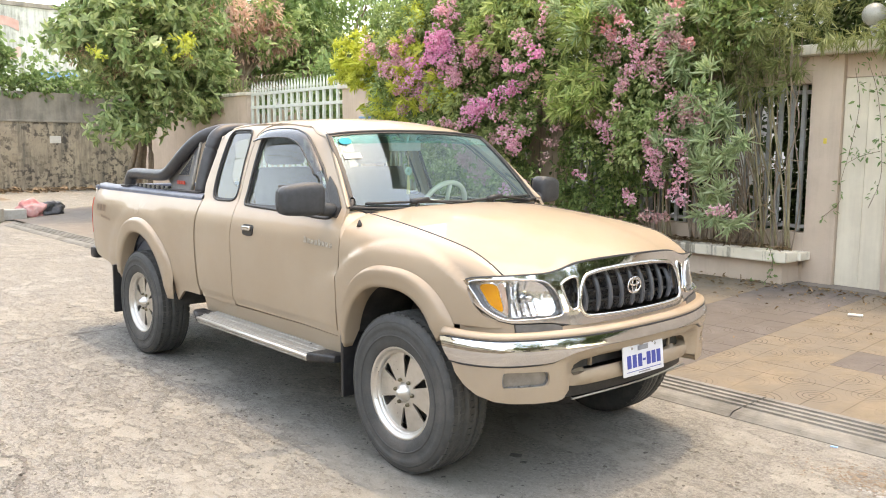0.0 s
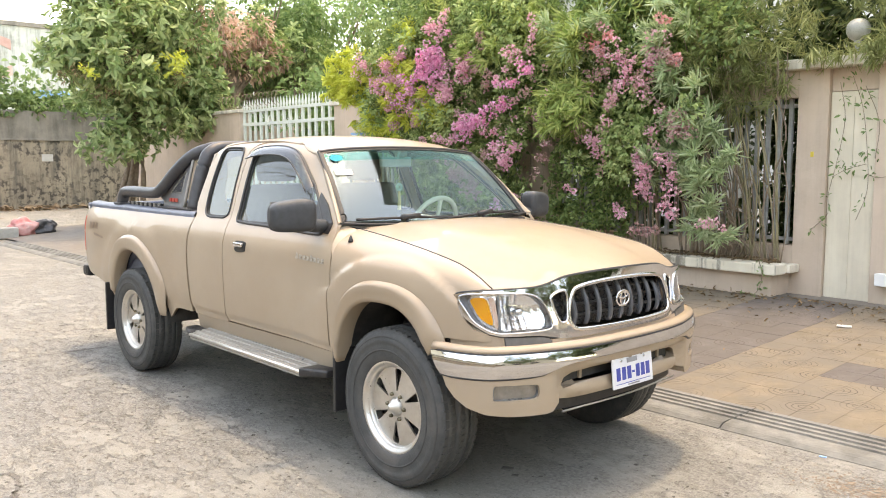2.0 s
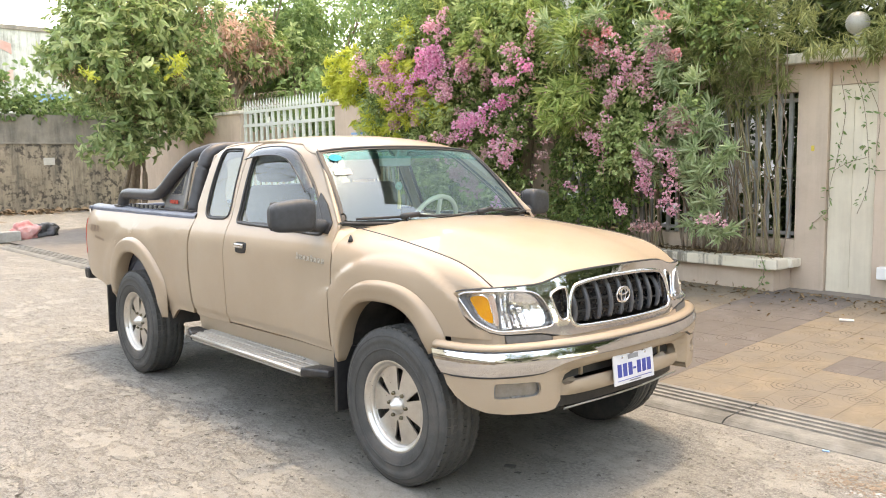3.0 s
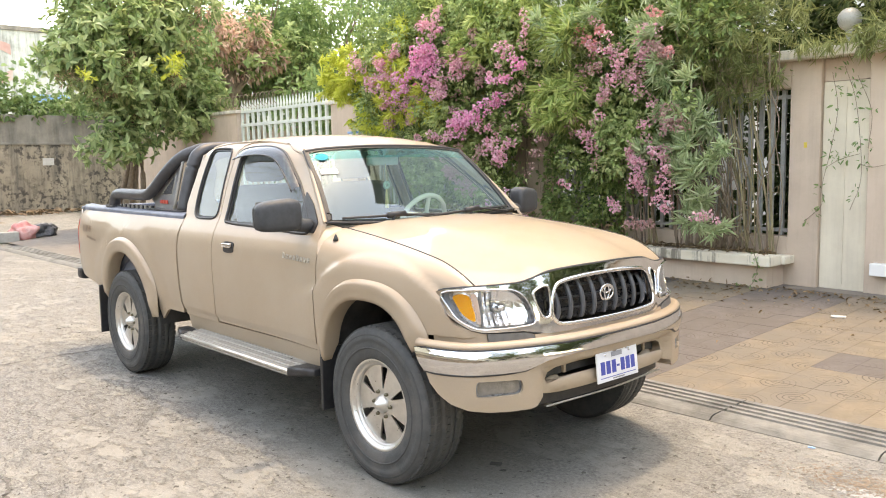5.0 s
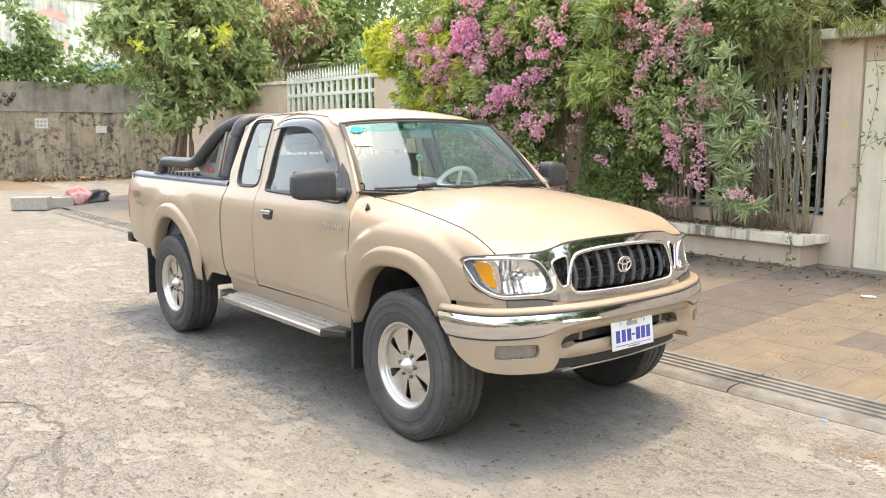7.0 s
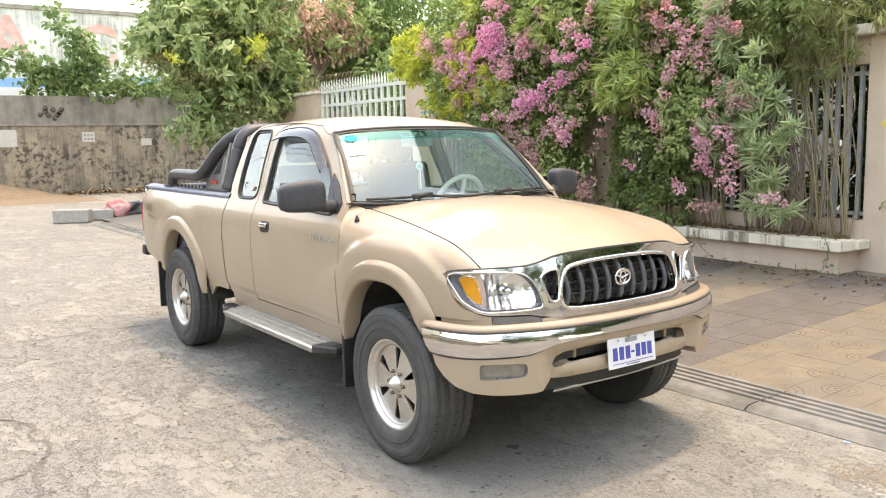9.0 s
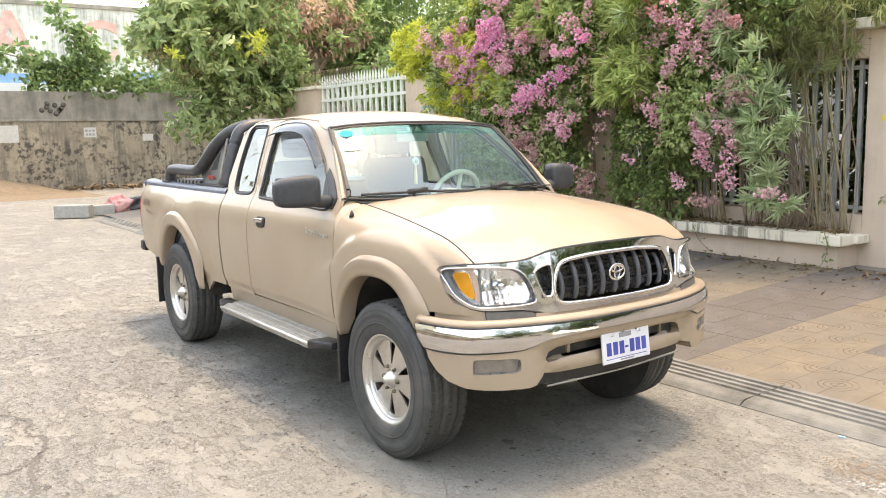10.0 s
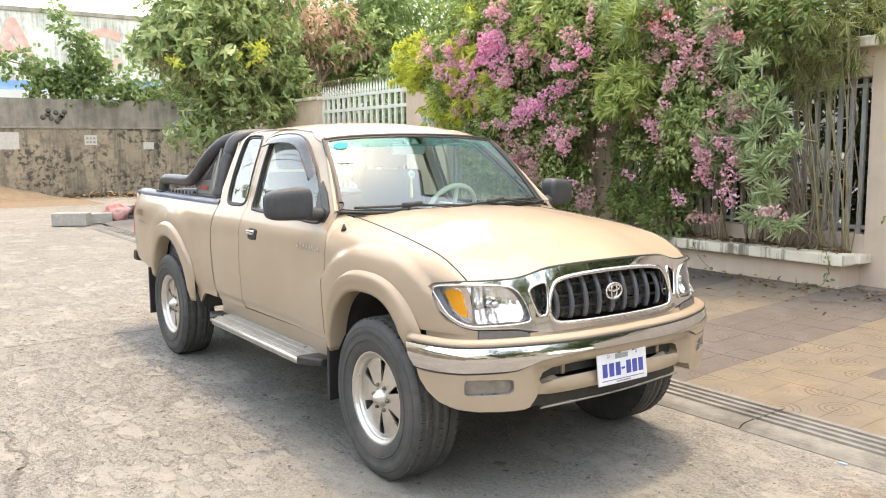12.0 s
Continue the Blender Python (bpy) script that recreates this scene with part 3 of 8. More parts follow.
wall_street = tagged(new("wall_street"), "pink painted street wall with barred openings", "wall", kind="structure")
for nm, d in (("wall_panel", (0.05, 0.37, 0.0, 0.22, 0.0, 2.5)),
              ("wall_panel", (0.84, 9.0, 0.0, 0.22, 0.0, 2.5)),
              ("wall_panel", (0.37, 0.84, 0.06, 0.22, 2.27, 2.5)),
              ("wall_panel", (-3.25, 0.05, 0.0, 0.22, 2.23, 2.5)),
              ("wall_panel", (-3.25, 0.05, 0.0, 0.22, 0.0, 0.70)),
              ("wall_panel", (-3.95, -3.25, -0.02, 0.22, 0.0, 2.5)),
              ("wall_panel", (-7.3, -3.95, 0.0, 0.22, 0.0, 0.70)),
              ("wall_panel", (-8.6, -7.3, 0.0, 0.22, 0.0, 2.58)),
              ("wall_panel", (-17.9, -12.25, 0.0, 0.22, 0.0, 2.62)),
              ("wall_panel", (-18.12, -17.9, 0.0, 6.0, 0.0, 2.62))):
    wpart(nm, "pink_wall", d, wall_street, 0.008)
wpart("coping", "coping", (-3.8, 9.0, -0.16, 0.34, 2.50, 2.60), wall_street, 0.012)
wpart("coping", "coping", (-8.7, -7.2, -0.05, 0.30, 2.58, 2.66), wall_street, 0.012)
wpart("coping", "coping", (-18.2, -12.2, -0.05, 0.30, 2.62, 2.69), wall_street, 0.012)
door_1 = wpart("door_1", "cream", (0.375, 0.835, 0.045, 0.10, 0.17, 2.265), None, 0.006)
structure(door_1, "narrow cream painted metal side door, shut", "door")
wpart("door_fold", "cream", (0.60, 0.61, 0.035, 0.05, 0.25, 2.2), door_1)
box_m = wpart("meter_box", "white_edge", (0.93, 1.15, -0.10, 0.0, 0.38, 0.50), None, 0.01)
tagged(box_m, "small white box on the pink wall", "box")
tag = wpart("wall_tag", "yellow", (0.205, 0.238, -0.006, 0.0, 1.62, 1.675), None, 0.002)
tagged(tag, "small yellow tag on the pink wall", "tag")

planter = thing("planter", "low pink planter with a stained white rim under the barred opening", "planter", SW @ Vector((-2, -0.2, 0.15)))
wpart("front_wall", "pink_wall", (-7.2, 0.02, -0.34, -0.22, 0.0, 0.42), planter, 0.008)
wpart("end_wall", "pink_wall", (-0.10, 0.02, -0.22, 0.0, 0.0, 0.42), planter, 0.006)
wpart("rim", "rim", (-7.2, 0.10, -0.44, -0.20, 0.42, 0.53), planter, 0.015)
wpart("rim_return", "rim", (-0.12, 0.14, -0.205, -0.003, 0.43, 0.515), planter, 0.012)
wpart("soil", "soil", (-7.2, -0.10, -0.22, 0.0, 0.30, 0.515), planter)


def fence(x0, x1, z0, z1, pitch=0.125):
    f = thing("window_grille", "grey painted steel bars closing the opening in the wall", "fence", SW @ Vector(((x0 + x1) / 2, 0.1, z0)))
    wpart("bottom_rail", "fence_grey", (x0, x1, 0.085, 0.125, z0 + 0.04, z0 + 0.08), f, 0.004)
    wpart("top_rail", "fence_grey", (x0, x1, 0.085, 0.125, z1 - 0.10, z1 - 0.06), f, 0.004)
    k = 0
    x = x0 + pitch / 2
    while x < x1:
        wpart("bar", "fence_grey", (x - 0.022, x + 0.022, 0.075, 0.115, z0 + 0.005, z1 - 0.004), f, 0.004)
        x += pitch
        k += 1
    return f


fence(-3.25, 0.045, 0.70, 2.23)
fence(-7.3, -3.95, 0.70, 2.5)

gate = thing("metal_gate", "pale green steel gate with spear tips between pink pillars", "gate", SW @ Vector((-10.4, 0.1, 0.15)))
GX0, GX1 = -12.25, -8.6
for z in (0.30, 1.6, 2.36, 2.64):
    wpart("rail", "gate_pale", (GX0, GX1, 0.07, 0.12, z - 0.03, z + 0.03), gate, 0.006)
n_pk = 16
spear = bmesh.new()
box(spear, -0.032, 0.032, -0.02, 0.02, 0.2, 2.66)
pk = part("picket", spear, "gate_pale", gate, smooth=False)
pk.matrix_basis = SW @ Matrix.Translation((GX0 + 0.05, 0.095, 0))
for i in range(1, n_pk):
    p = part("picket", None, None, gate, data=pk.data)
    p.matrix_basis = SW @ Matrix.Translation((GX0 + 0.05 + (GX1 - GX0 - 0.1) * i / (n_pk - 1), 0.095, 0))

tip = bmesh.new()
bmesh.ops.create_cone(tip, cap_ends=True, segments=6, radius1=0.030, radius2=0.004, depth=0.16, matrix=Matrix.Translation((0, 0, 2.80)))
bmesh.ops.create_cone(tip, cap_ends=True, segments=6, radius1=0.014, radius2=0.030, depth=0.06, matrix=Matrix.Translation((0, 0, 2.69)))
tp = part("spear_tip", tip, "gate_pale", gate, smooth=False)
tp.matrix_basis = SW @ Matrix.Translation((GX0 + 0.05, 0.095, 0))
for i in range(1, 40):
    p = part("spear_tip", None, None, gate, data=tp.data)
    p.matrix_basis = SW @ Matrix.Translation((GX0 + 0.05 + (GX1 - GX0 - 0.1) * i / 30, 0.095, 0))
lamp = thing("globe_lamp", "white opal globe lamp on the wall coping", "lamp", SW @ Vector((0.58, 0.10, 2.6)))
part("base", revolve([(0.0, 0.0), (0.05, 0.0), (0.05, 0.02), (0.025, 0.05), (0.025, 0.13), (0.05, 0.17), (0.0, 0.17)], 20, "z", SW @ Vector((0.58, 0.10, 2.60))), "fence_grey", lamp)
part("globe", revolve([(0.112 * math.sin(math.pi * i / 16), -0.112 * math.cos(math.pi * i / 16)) for i in range(17)], 28, "z", SW @ Vector((0.58, 0.10, 2.86))), "globe", lamp)

# ---- the end of the street ----
XE = -27.0
wall_end = tagged(new("wall_end"), "mouldy grey rendered wall closing the street", "wall", kind="structure")
boxed("wall_panel", "old_wall", (XE - 0.25, XE, -26, 12, 0, 2.32), wall_end, 0.01)
boxed("wall_panel", "old_wall_top", (XE - 0.25, XE - 0.03, -26, 12, 2.32, 3.27), wall_end, 0.01)
boxed("ledge", "old_wall_top", (XE - 0.25, XE + 0.04, -26, 12, 2.29, 2.36), wall_end, 0.008)


def notice(y0, y1, z0, z1, rows, cols, label):
    n = thing("wall_notice", label, "notice", (XE, (y0 + y1) / 2, z0), group="notices on the end wall")
    boxed("sheet", "paper", (XE + 0.001, XE + 0.009, y0, y1, z0, z1), n)
    dy, dz = (y1 - y0) / (cols + 0.6), (z1 - z0) / (rows + 0.6)
    for i in range(rows):
        for j in range(cols):
            a, b = y0 + dy * (j + 0.45), z0 + dz * (i + 0.45)
            boxed("print_bar", "ink", (XE + 0.009, XE + 0.012, a, a + dy * 0.7, b, b + dz * 0.6), n)
    return n


notice(3.86, 4.26, 1.75, 2.08, 2, 3, "white printed notice pasted on the grey wall")
notice(5.80, 6.16, 1.60, 1.84, 0, 0, "blank pale notice pasted on the grey wall")
notice(1.0, 1.86, 1.62, 2.17, 0, 0, "large white panel pasted on the grey wall")

vent = thing("vent_block", "broken flower-shaped vent block in the grey wall", "vent", (XE, 2.9, 2.75))
# flat dark discs; the openings' inner shade is put into their colour
for k in range(9):
    a, r = k * 0.698, (0.30 if k % 2 else 0.17)
    part("hole", revolve([(0.0, -0.02), (0.075, -0.02), (0.085, -0.006), (0.0, -0.006)], 12, "x", (XE, 2.98 + r * math.cos(a) * 1.3, 2.72 + r * math.sin(a) * 0.6)), "vent_dark", vent)
building = thing("warehouse", "white stained warehouse with faded red letters behind the wall", "building", (-40, 8, 0))
boxed("wall", "facade", (-44, -40, -14, 26, 0, 7.9), building)
boxed("coping", "old_wall_top", (-44.1, -39.9, -14, 26, 7.9, 8.1), building)


def letter(ch, y, z, size):
    cu = bpy.data.curves.new("letter", "FONT")
    cu.body, cu.size, cu.extrude, cu.offset = ch, size, 0.01, 0.09
    tmp = bpy.data.objects.new("letter", cu)
    scene.collection.objects.link(tmp)
    me = bpy.data.meshes.new_from_object(tmp.evaluated_get(bpy.context.evaluated_depsgraph_get()))
    bpy.data.objects.remove(tmp)
    me.materials.clear()
    me.materials.append(M["red_sign"])
    ob = part("letter", None, None, building, "faded red painted letter", data=me)
    ob.matrix_basis = Matrix(((0, 0, 1, -39.98), (1, 0, 0, y), (0, 1, 0, z), (0, 0, 0, 1)))
    return ob


letter("A", 2.95, 5.55, 2.85)
letter("C", 6.85, 5.55, 2.55)
shed = thing("shed", "low shed with a blue sheet roof behind the wall", "shed", (-33, 2, 0))
boxed("wall", "old_wall_top", (-36, -31, -6, 3.6, 0, 3.4), shed)
boxed("roof", "blue_roof", (-36.2, -30.6, -6.2, 3.9, 3.55, 4.1), shed)
boxed("fascia", "white_edge", (-30.6, -30.5, -6.2, 3.9, 3.40, 3.75), shed)
boxed("annex_wall", "old_wall_top", (-31.0, -30.1, 6.6, 8.2, 0, 3.9), shed)
boxed("annex_roof", "blue_roof", (-31.1, -30.0, 6.5, 8.3, 3.9, 4.2), shed)

# sand heaped against the foot of the wall
bm = quad_sheet(XE, XE + 4.5, -14, 3.4, lambda x, y: max(0.004, 0.55 * (1 - (x - XE) / (0.8 + 2.2 * min(1, max(0, (3.2 - y) / 5)))) * min(1, max(0, (3.3 - y) / 2.5)) + 0.06 * noise.noise((x * 1.5, y * 1.5, 0))), 24, 60)
sand = part("sand_heap", bm, "sand", None, "orange sand heaped against the grey wall")
tagged(sand, category="sand", kind="stuff")

slab = thing("concrete_slab", "two grey concrete blocks lying by the roadside", "concrete block", (-16, 1, 0))
boxed("block", "block", (-0.36, 0.36, -0.16, 0.16, 0.0, 0.27), slab, 0.02, m=pose(-15.5, 0.98, 0.01, 0, 0, 58))
boxed("block", "block", (-0.26, 0.26, -0.14, 0.14, 0.0, 0.22), slab, 0.02, m=pose(-15.75, 1.58, 0.01, 0, 0, 84))


def bag(label, mat, at, size, seed):
    bm = bmesh.new()
    bmesh.ops.create_icosphere(bm, subdivisions=4, radius=1.0)
    for v in bm.verts:
        n1 = noise.noise(Vector(v.co) * 1.6 + Vector((seed, 0, 0))) * 0.35 + noise.noise(Vector(v.co) * 4 + Vector((seed, 3, 0))) * 0.15
        v.co = Vector(v.co) * (1 + n1)
        v.co.z = max(v.co.z, -0.6)
        v.co = Vector((v.co.x * size[0], v.co.y * size[1], (v.co.z + 0.6) * size[2])) + Vector(at)
    return tagged(part("rubbish_bag", bm, mat), label, "bag", group="rubbish bags")


bag("red and white plastic rubbish bag on the kerb", "plastic_red", (-16.0, 2.02, 0.03), (0.26, 0.28, 0.22), 1)
bag("black plastic rubbish bag on the kerb", "plastic_black", (-16.1, 2.45, 0.03), (0.24, 0.30, 0.20), 5)
bag("pale blue plastic rubbish bag on the kerb", "plastic_blue", (-16.4, 2.12, 0.03), (0.17, 0.19, 0.22), 9)

mail = thing("mail_box", "small white and blue box on the gate pillar", "mail box", SW @ Vector((-7.78, -0.03, 1.9)))
wpart("body", "white_edge", (-7.90, -7.66, -0.10, 0.0, 1.86, 2.04), mail, 0.008)
wpart("lid", "blue_roof", (-7.91, -7.65, -0.12, 0.0, 2.04, 2.075), mail, 0.006, "blue lid")
wpart("slot", "plastic_black", (-7.85, -7.71, -0.104, -0.09, 1.97, 1.985), mail)

# ---- unseen houses added behind the camera and the wall, for reflections and bounced light ----
opposite = thing("unseen_opposite_house", "unseen cream two-storey house added across the road for reflections", "house", (-18, -13, 0))
boxed("wall", "house", (-34, -9, -18, -11, 0, 7.0), opposite)
boxed("roof", "old_wall_top", (-34.5, -8.5, -18.5, -10.2, 7.0, 7.3), opposite)
for z in (3.3,):
    boxed("balcony", "coping", (-33.6, -9.4, -11.0, -10.1, z, z + 0.18), opposite)
    boxed("balcony_rail", "fence_grey", (-33.6, -9.4, -10.16, -10.1, z + 0.95, z + 1.02), opposite)
for k in range(5):
    for z in (0.9, 4.3):
        boxed("window", "plastic_black", (-32.5 + k * 4.8, -30.2 + k * 4.8, -11.0, -10.96, z, z + 1.7), opposite)
        boxed("window_frame", "white_edge", (-32.6 + k * 4.8, -30.1 + k * 4.8, -11.0, -10.93, z - 0.12, z - 0.02), opposite)
low_house = thing("unseen_bungalow", "unseen low cream house added across the road for reflections", "house", (6, -14, 0))
boxed("wall", "house", (-8, 20, -19, -13, 0, 3.6), low_house)
boxed("roof", "old_wall_top", (-8.4, 20.4, -19.4, -12.2, 3.6, 3.9), low_house)
for k in range(5):
    boxed("window", "plastic_black", (-6.5 + k * 5.2, -4.2 + k * 5.2, -13.0, -12.96, 0.9, 2.5), low_house)
cables = thing("power_cables", "black power cables strung along the road", "cables", (-10, -6.5, 6.5))
for k, (y, z) in enumerate(((-6.4, 6.2), (-6.6, 6.7), (-6.5, 7.3))):
    part("cable", tube([(-60, y, z), (-35, y, z - 0.5), (-10, y, z), (15, y, z - 0.5), (40, y, z)], 0.014, 5, 10), "plastic_black", cables)
# unseen tall block, added to cut off sky and be mirrored in the truck
unseen_villa = thing("unseen_villa", "unseen tall pale grey block added behind the street wall for reflections", "house", (-4, 12, 0))
boxed("wall", "pale_house", (-16, 4.5, 13.5, 20, 0, 21.5), unseen_villa)
boxed("roof", "old_wall_top", (-16.6, 5.1, 12.8, 20.5, 21.5, 21.8), unseen_villa)
# unseen house and wall, added to darken what paint and chrome mirror
corner = thing("unseen_corner_house", "unseen cream corner house added up the road for reflections", "house", (24, -2, 0))
boxed("wall", "house", (21, 30, -16, 4.5, 0, 6.5), corner)
boxed("roof", "old_wall_top", (20.4, 30.5, -16.5, 5.0, 6.5, 6.8), corner)
for k in range(4):
    boxed("window", "plastic_black", (20.96, 21.0, -14 + k * 4.6, -12 + k * 4.6, 1.2, 2.9), corner)
fence_far = tagged(new("unseen_wall_opposite"), "unseen grey rendered wall added across the road for reflections", "wall", kind="structure")
boxed("wall_panel", "old_wall", (-26, 22, -9.2, -9.0, 0, 1.9), fence_far, 0.01)

# ---- the pickup truck: x forward from the front axle, y to its left, z up ----
M.update(
    paint=paint_mat(),
    chrome=surf("chrome_plate", (0.62, 0.62, 0.63), (0.70, 0.70, 0.71), 6, 0.07, 1.0, bumps=0.0),
    satin=surf("satin_alloy", (0.56, 0.54, 0.50), (0.66, 0.64, 0.60), 20, 0.34, 0.85, bumps=0.05, big=6, c3=(0.52, 0.49, 0.45)),
    nut_brass=surf("dull_brass", (0.14, 0.12, 0.085), (0.22, 0.19, 0.13), 20, 0.4, 0.8, bumps=0.0),
    step_alu=surf("brushed_aluminium", (0.24, 0.226, 0.198), (0.33, 0.312, 0.275), 20, 0.55, 0.2, bumps=0.05),
    black=surf("black_plastic", (0.016, 0.016, 0.017), (0.032, 0.032, 0.033), 30, 0.45, bumps=0.15, fine=400),
    mirror_black=surf("grained_black_plastic", (0.030, 0.033, 0.036), (0.045, 0.049, 0.053), 30, 0.5, bumps=0.2, fine=500),
    rubber=surf("tyre_rubber", (0.042, 0.045, 0.045), (0.066, 0.068, 0.066), 16, 0.68, bumps=0.25, fine=120, big=5, c3=(0.095, 0.090, 0.083)),
    tread_black=surf("tread_rubber", (0.042, 0.043, 0.042), (0.066, 0.066, 0.063), 30, 0.8, bumps=0.2, fine=150),
    under=surf("dusty_underbody", (0.030, 0.030, 0.029), (0.075, 0.070, 0.064), 10, 0.8, bumps=0.3),
    liner=surf("rail_cap_plastic", (0.10, 0.115, 0.15), (0.15, 0.165, 0.20), 20, 0.4, bumps=0.1),
    bar_black=surf("black_powder_coat", (0.034, 0.034, 0.037), (0.056, 0.056, 0.060), 20, 0.4, bumps=0.1, fine=300),
    slat_grey=surf("dark_slat_plastic", (0.060, 0.064, 0.070), (0.088, 0.092, 0.100), 20, 0.34, bumps=0.05),
    plate_grey=surf("dark_grey_plate", (0.17, 0.17, 0.175), (0.23, 0.23, 0.235), 20, 0.35, 0.4, bumps=0.05),
    grille_black=surf("dark_grille_plastic", (0.006, 0.007, 0.009), (0.012, 0.013, 0.016), 20, 0.28, bumps=0.05),
    bezel_grey=surf("smoked_bezel", (0.16, 0.165, 0.17), (0.22, 0.225, 0.23), 20, 0.3, 0.5, bumps=0.0),
    trim=surf("beige_cabin_trim", (0.58, 0.53, 0.43), (0.66, 0.60, 0.50), 12, 0.7, bumps=0.2, fine=200),
    seat_cloth=surf("grey_seat_cloth", (0.12, 0.118, 0.112), (0.18, 0.175, 0.168), 60, 0.9, bumps=0.4, fine=300),
    dash=surf("grey_dashboard", (0.27, 0.32, 0.305), (0.34, 0.39, 0.375), 40, 0.6, bumps=0.2, fine=300),
    amber=surf("amber_lens", (0.85, 0.30, 0.02), (0.95, 0.42, 0.03), 12, 0.15, bumps=0.0, coat=0.8),
    tail_red=surf("red_lens", (0.50, 0.03, 0.03), (0.60, 0.05, 0.04), 12, 0.15, bumps=0.0, coat=0.8),
    reflector=surf("lamp_reflector", (0.80, 0.81, 0.82), (0.90, 0.90, 0.91), 40, 0.11, 0.92, bumps=0.1, fine=60),
    amber_pale=surf("pale_pink_reflector", (0.80, 0.50, 0.38), (0.88, 0.72, 0.62), 60, 0.2, 0.3, bumps=0.0, coat=0.6),
    filler_grey=surf("grey_filler_plastic", (0.10, 0.095, 0.085), (0.14, 0.13, 0.12), 30, 0.6, bumps=0.1),
    fog=surf("ribbed_fog_lens", (0.20, 0.185, 0.165), (0.30, 0.28, 0.25), 30, 0.15, 0.5, bumps=0.3, fine=80, coat=0.8),
    plate=surf("white_plate", (0.62, 0.63, 0.645), (0.70, 0.71, 0.725), 8, 0.4, bumps=0.0),
    plate_blue=surf("blue_plate_paint", (0.03, 0.05, 0.26), (0.05, 0.08, 0.34), 8, 0.45, bumps=0.0),
    red=surf("red_badge", (0.50, 0.05, 0.04), (0.60, 0.09, 0.06), 8, 0.4, bumps=0.0),
    cyan=surf("cyan_sticker", (0.012, 0.27, 0.32), (0.02, 0.32, 0.37), 8, 0.9, bumps=0.0, spec=0.1),
    gold=surf("yellow_tassel", (0.46, 0.36, 0.16), (0.56, 0.46, 0.24), 20, 0.8, bumps=0.2),
    jade=surf("jade_charm", (0.20, 0.36, 0.29), (0.32, 0.48, 0.40), 20, 0.3, bumps=0.0),
    decal=surf("brown_decal", (0.17, 0.11, 0.075), (0.24, 0.16, 0.11), 20, 0.4, bumps=0.0),
    decal_pale=surf("pale_script_badge", (0.24, 0.20, 0.16), (0.66, 0.62, 0.55), 90, 0.3, 0.4, bumps=0.0),
    windscreen=glass_mat("windscreen_glass", (0.74, 0.90, 0.86), 0.0, 0.12, (0.66, 0.86, 1.0)),
    band_tint=glass_mat("teal_shade_band", (0.40, 0.86, 0.84), 0.0, 0.01),
    side_glass=glass_mat("side_glass", (0.76, 0.85, 0.81), 0.0, 0.06),
    visor=glass_mat("smoked_visor", (0.20, 0.205, 0.20), 0.05, 0.07),
    lens=glass_mat("clear_lens", (0.93, 0.93, 0.93), 0.0, 0.05),
)

truck = thing("pickup_truck", "beige extended-cab pickup truck with black roll bar parked on the road", "pickup truck")
WB = 3.096     # wheelbase
R_T = 0.388    # tyre radius

# body side: half width against height, and the roof's crown
side_tab = lerp_tab([(0.40, .775), (0.50, .797), (0.56, .808), (.605, .813), (.622, .824), (.75, .838), (.9, .845), (1.0, .844), (1.07, .836), (1.13, .818), (1.18, .792), (1.24, .757), (1.40, .699), (1.58, .632), (1.65, .598), (1.69, .55), (1.71, .48)])
roof_c = lerp_tab([(-2.25, 1.690), (-2.15, 1.714), (-2.0, 1.731), (-1.7, 1.740), (-1.4, 1.736), (-1.15, 1.712), (-1.0, 1.680), (-0.93, 1.655), (-0.85, 1.62)])


def smooth01(a):
    a = min(1.0, max(0.0, a))
    return a * a * (3 - 2 * a)


def bead(ring, place, r, squash=1.0, seg=8, side=False):
    """A closed rounded moulding that follows an outline laid on a surface."""
    c = np.array([place(*p) for p in ring])
    n = len(c)
    bm = bmesh.new()
    rows = []
    for i in range(n):
        t = c[(i + 1) % n] - c[i - 1]
        t /= np.linalg.norm(t) + 1e-9
        axis = np.array([0.0, 1.0, 0.3]) if side else np.array([1.0, 0, 0.2])
        u = axis - t * t.dot(axis)
        u /= np.linalg.norm(u) + 1e-9
        w = np.cross(t, u)
        rows.append([bm.verts.new(c[i] + u * r * squash * math.cos(b) + w * r * math.sin(b)) for b in (2 * math.pi * j / seg for j in range(seg))])
    for i in range(n):
        for j in range(seg):
            bm.faces.new((rows[i][j], rows[(i + 1) % n][j], rows[(i + 1) % n][(j + 1) % seg], rows[i][(j + 1) % seg]))
    bmesh.ops.recalc_face_normals(bm, faces=bm.faces)
    return bm


def denser(ring, step=0.02):
    out = []
    for i, p in enumerate(ring):
        q = ring[(i + 1) % len(ring)]
        k = max(1, int(math.hypot(q[0] - p[0], q[1] - p[1]) / step))
        out += [(p[0] + (q[0] - p[0]) * j / k, p[1] + (q[1] - p[1]) * j / k) for j in range(k)]
    return out


def blister(x, z):
    """Swelling of the panel round each wheel arch."""
    b = 0.0
    for cx, h in ((-0.02, 0.024), (-WB + 0.02, 0.014)):
        r = math.hypot((x - cx) * 1.02, z - 0.40)
        d = -0.515 - x if cx > -1 else 0.0
        if d > 0:   # fades out over the door
            r = math.hypot(0.505, z - 0.40)
            b = max(b, h * smooth01((0.735 - r) / (0.035 + 0.5 * d)) * smooth01(1 - d / 0.45))
        else:
            b = max(b, h * smooth01((0.735 - r) / 0.035))
    return b * smooth01((1.16 - z) / 0.10)


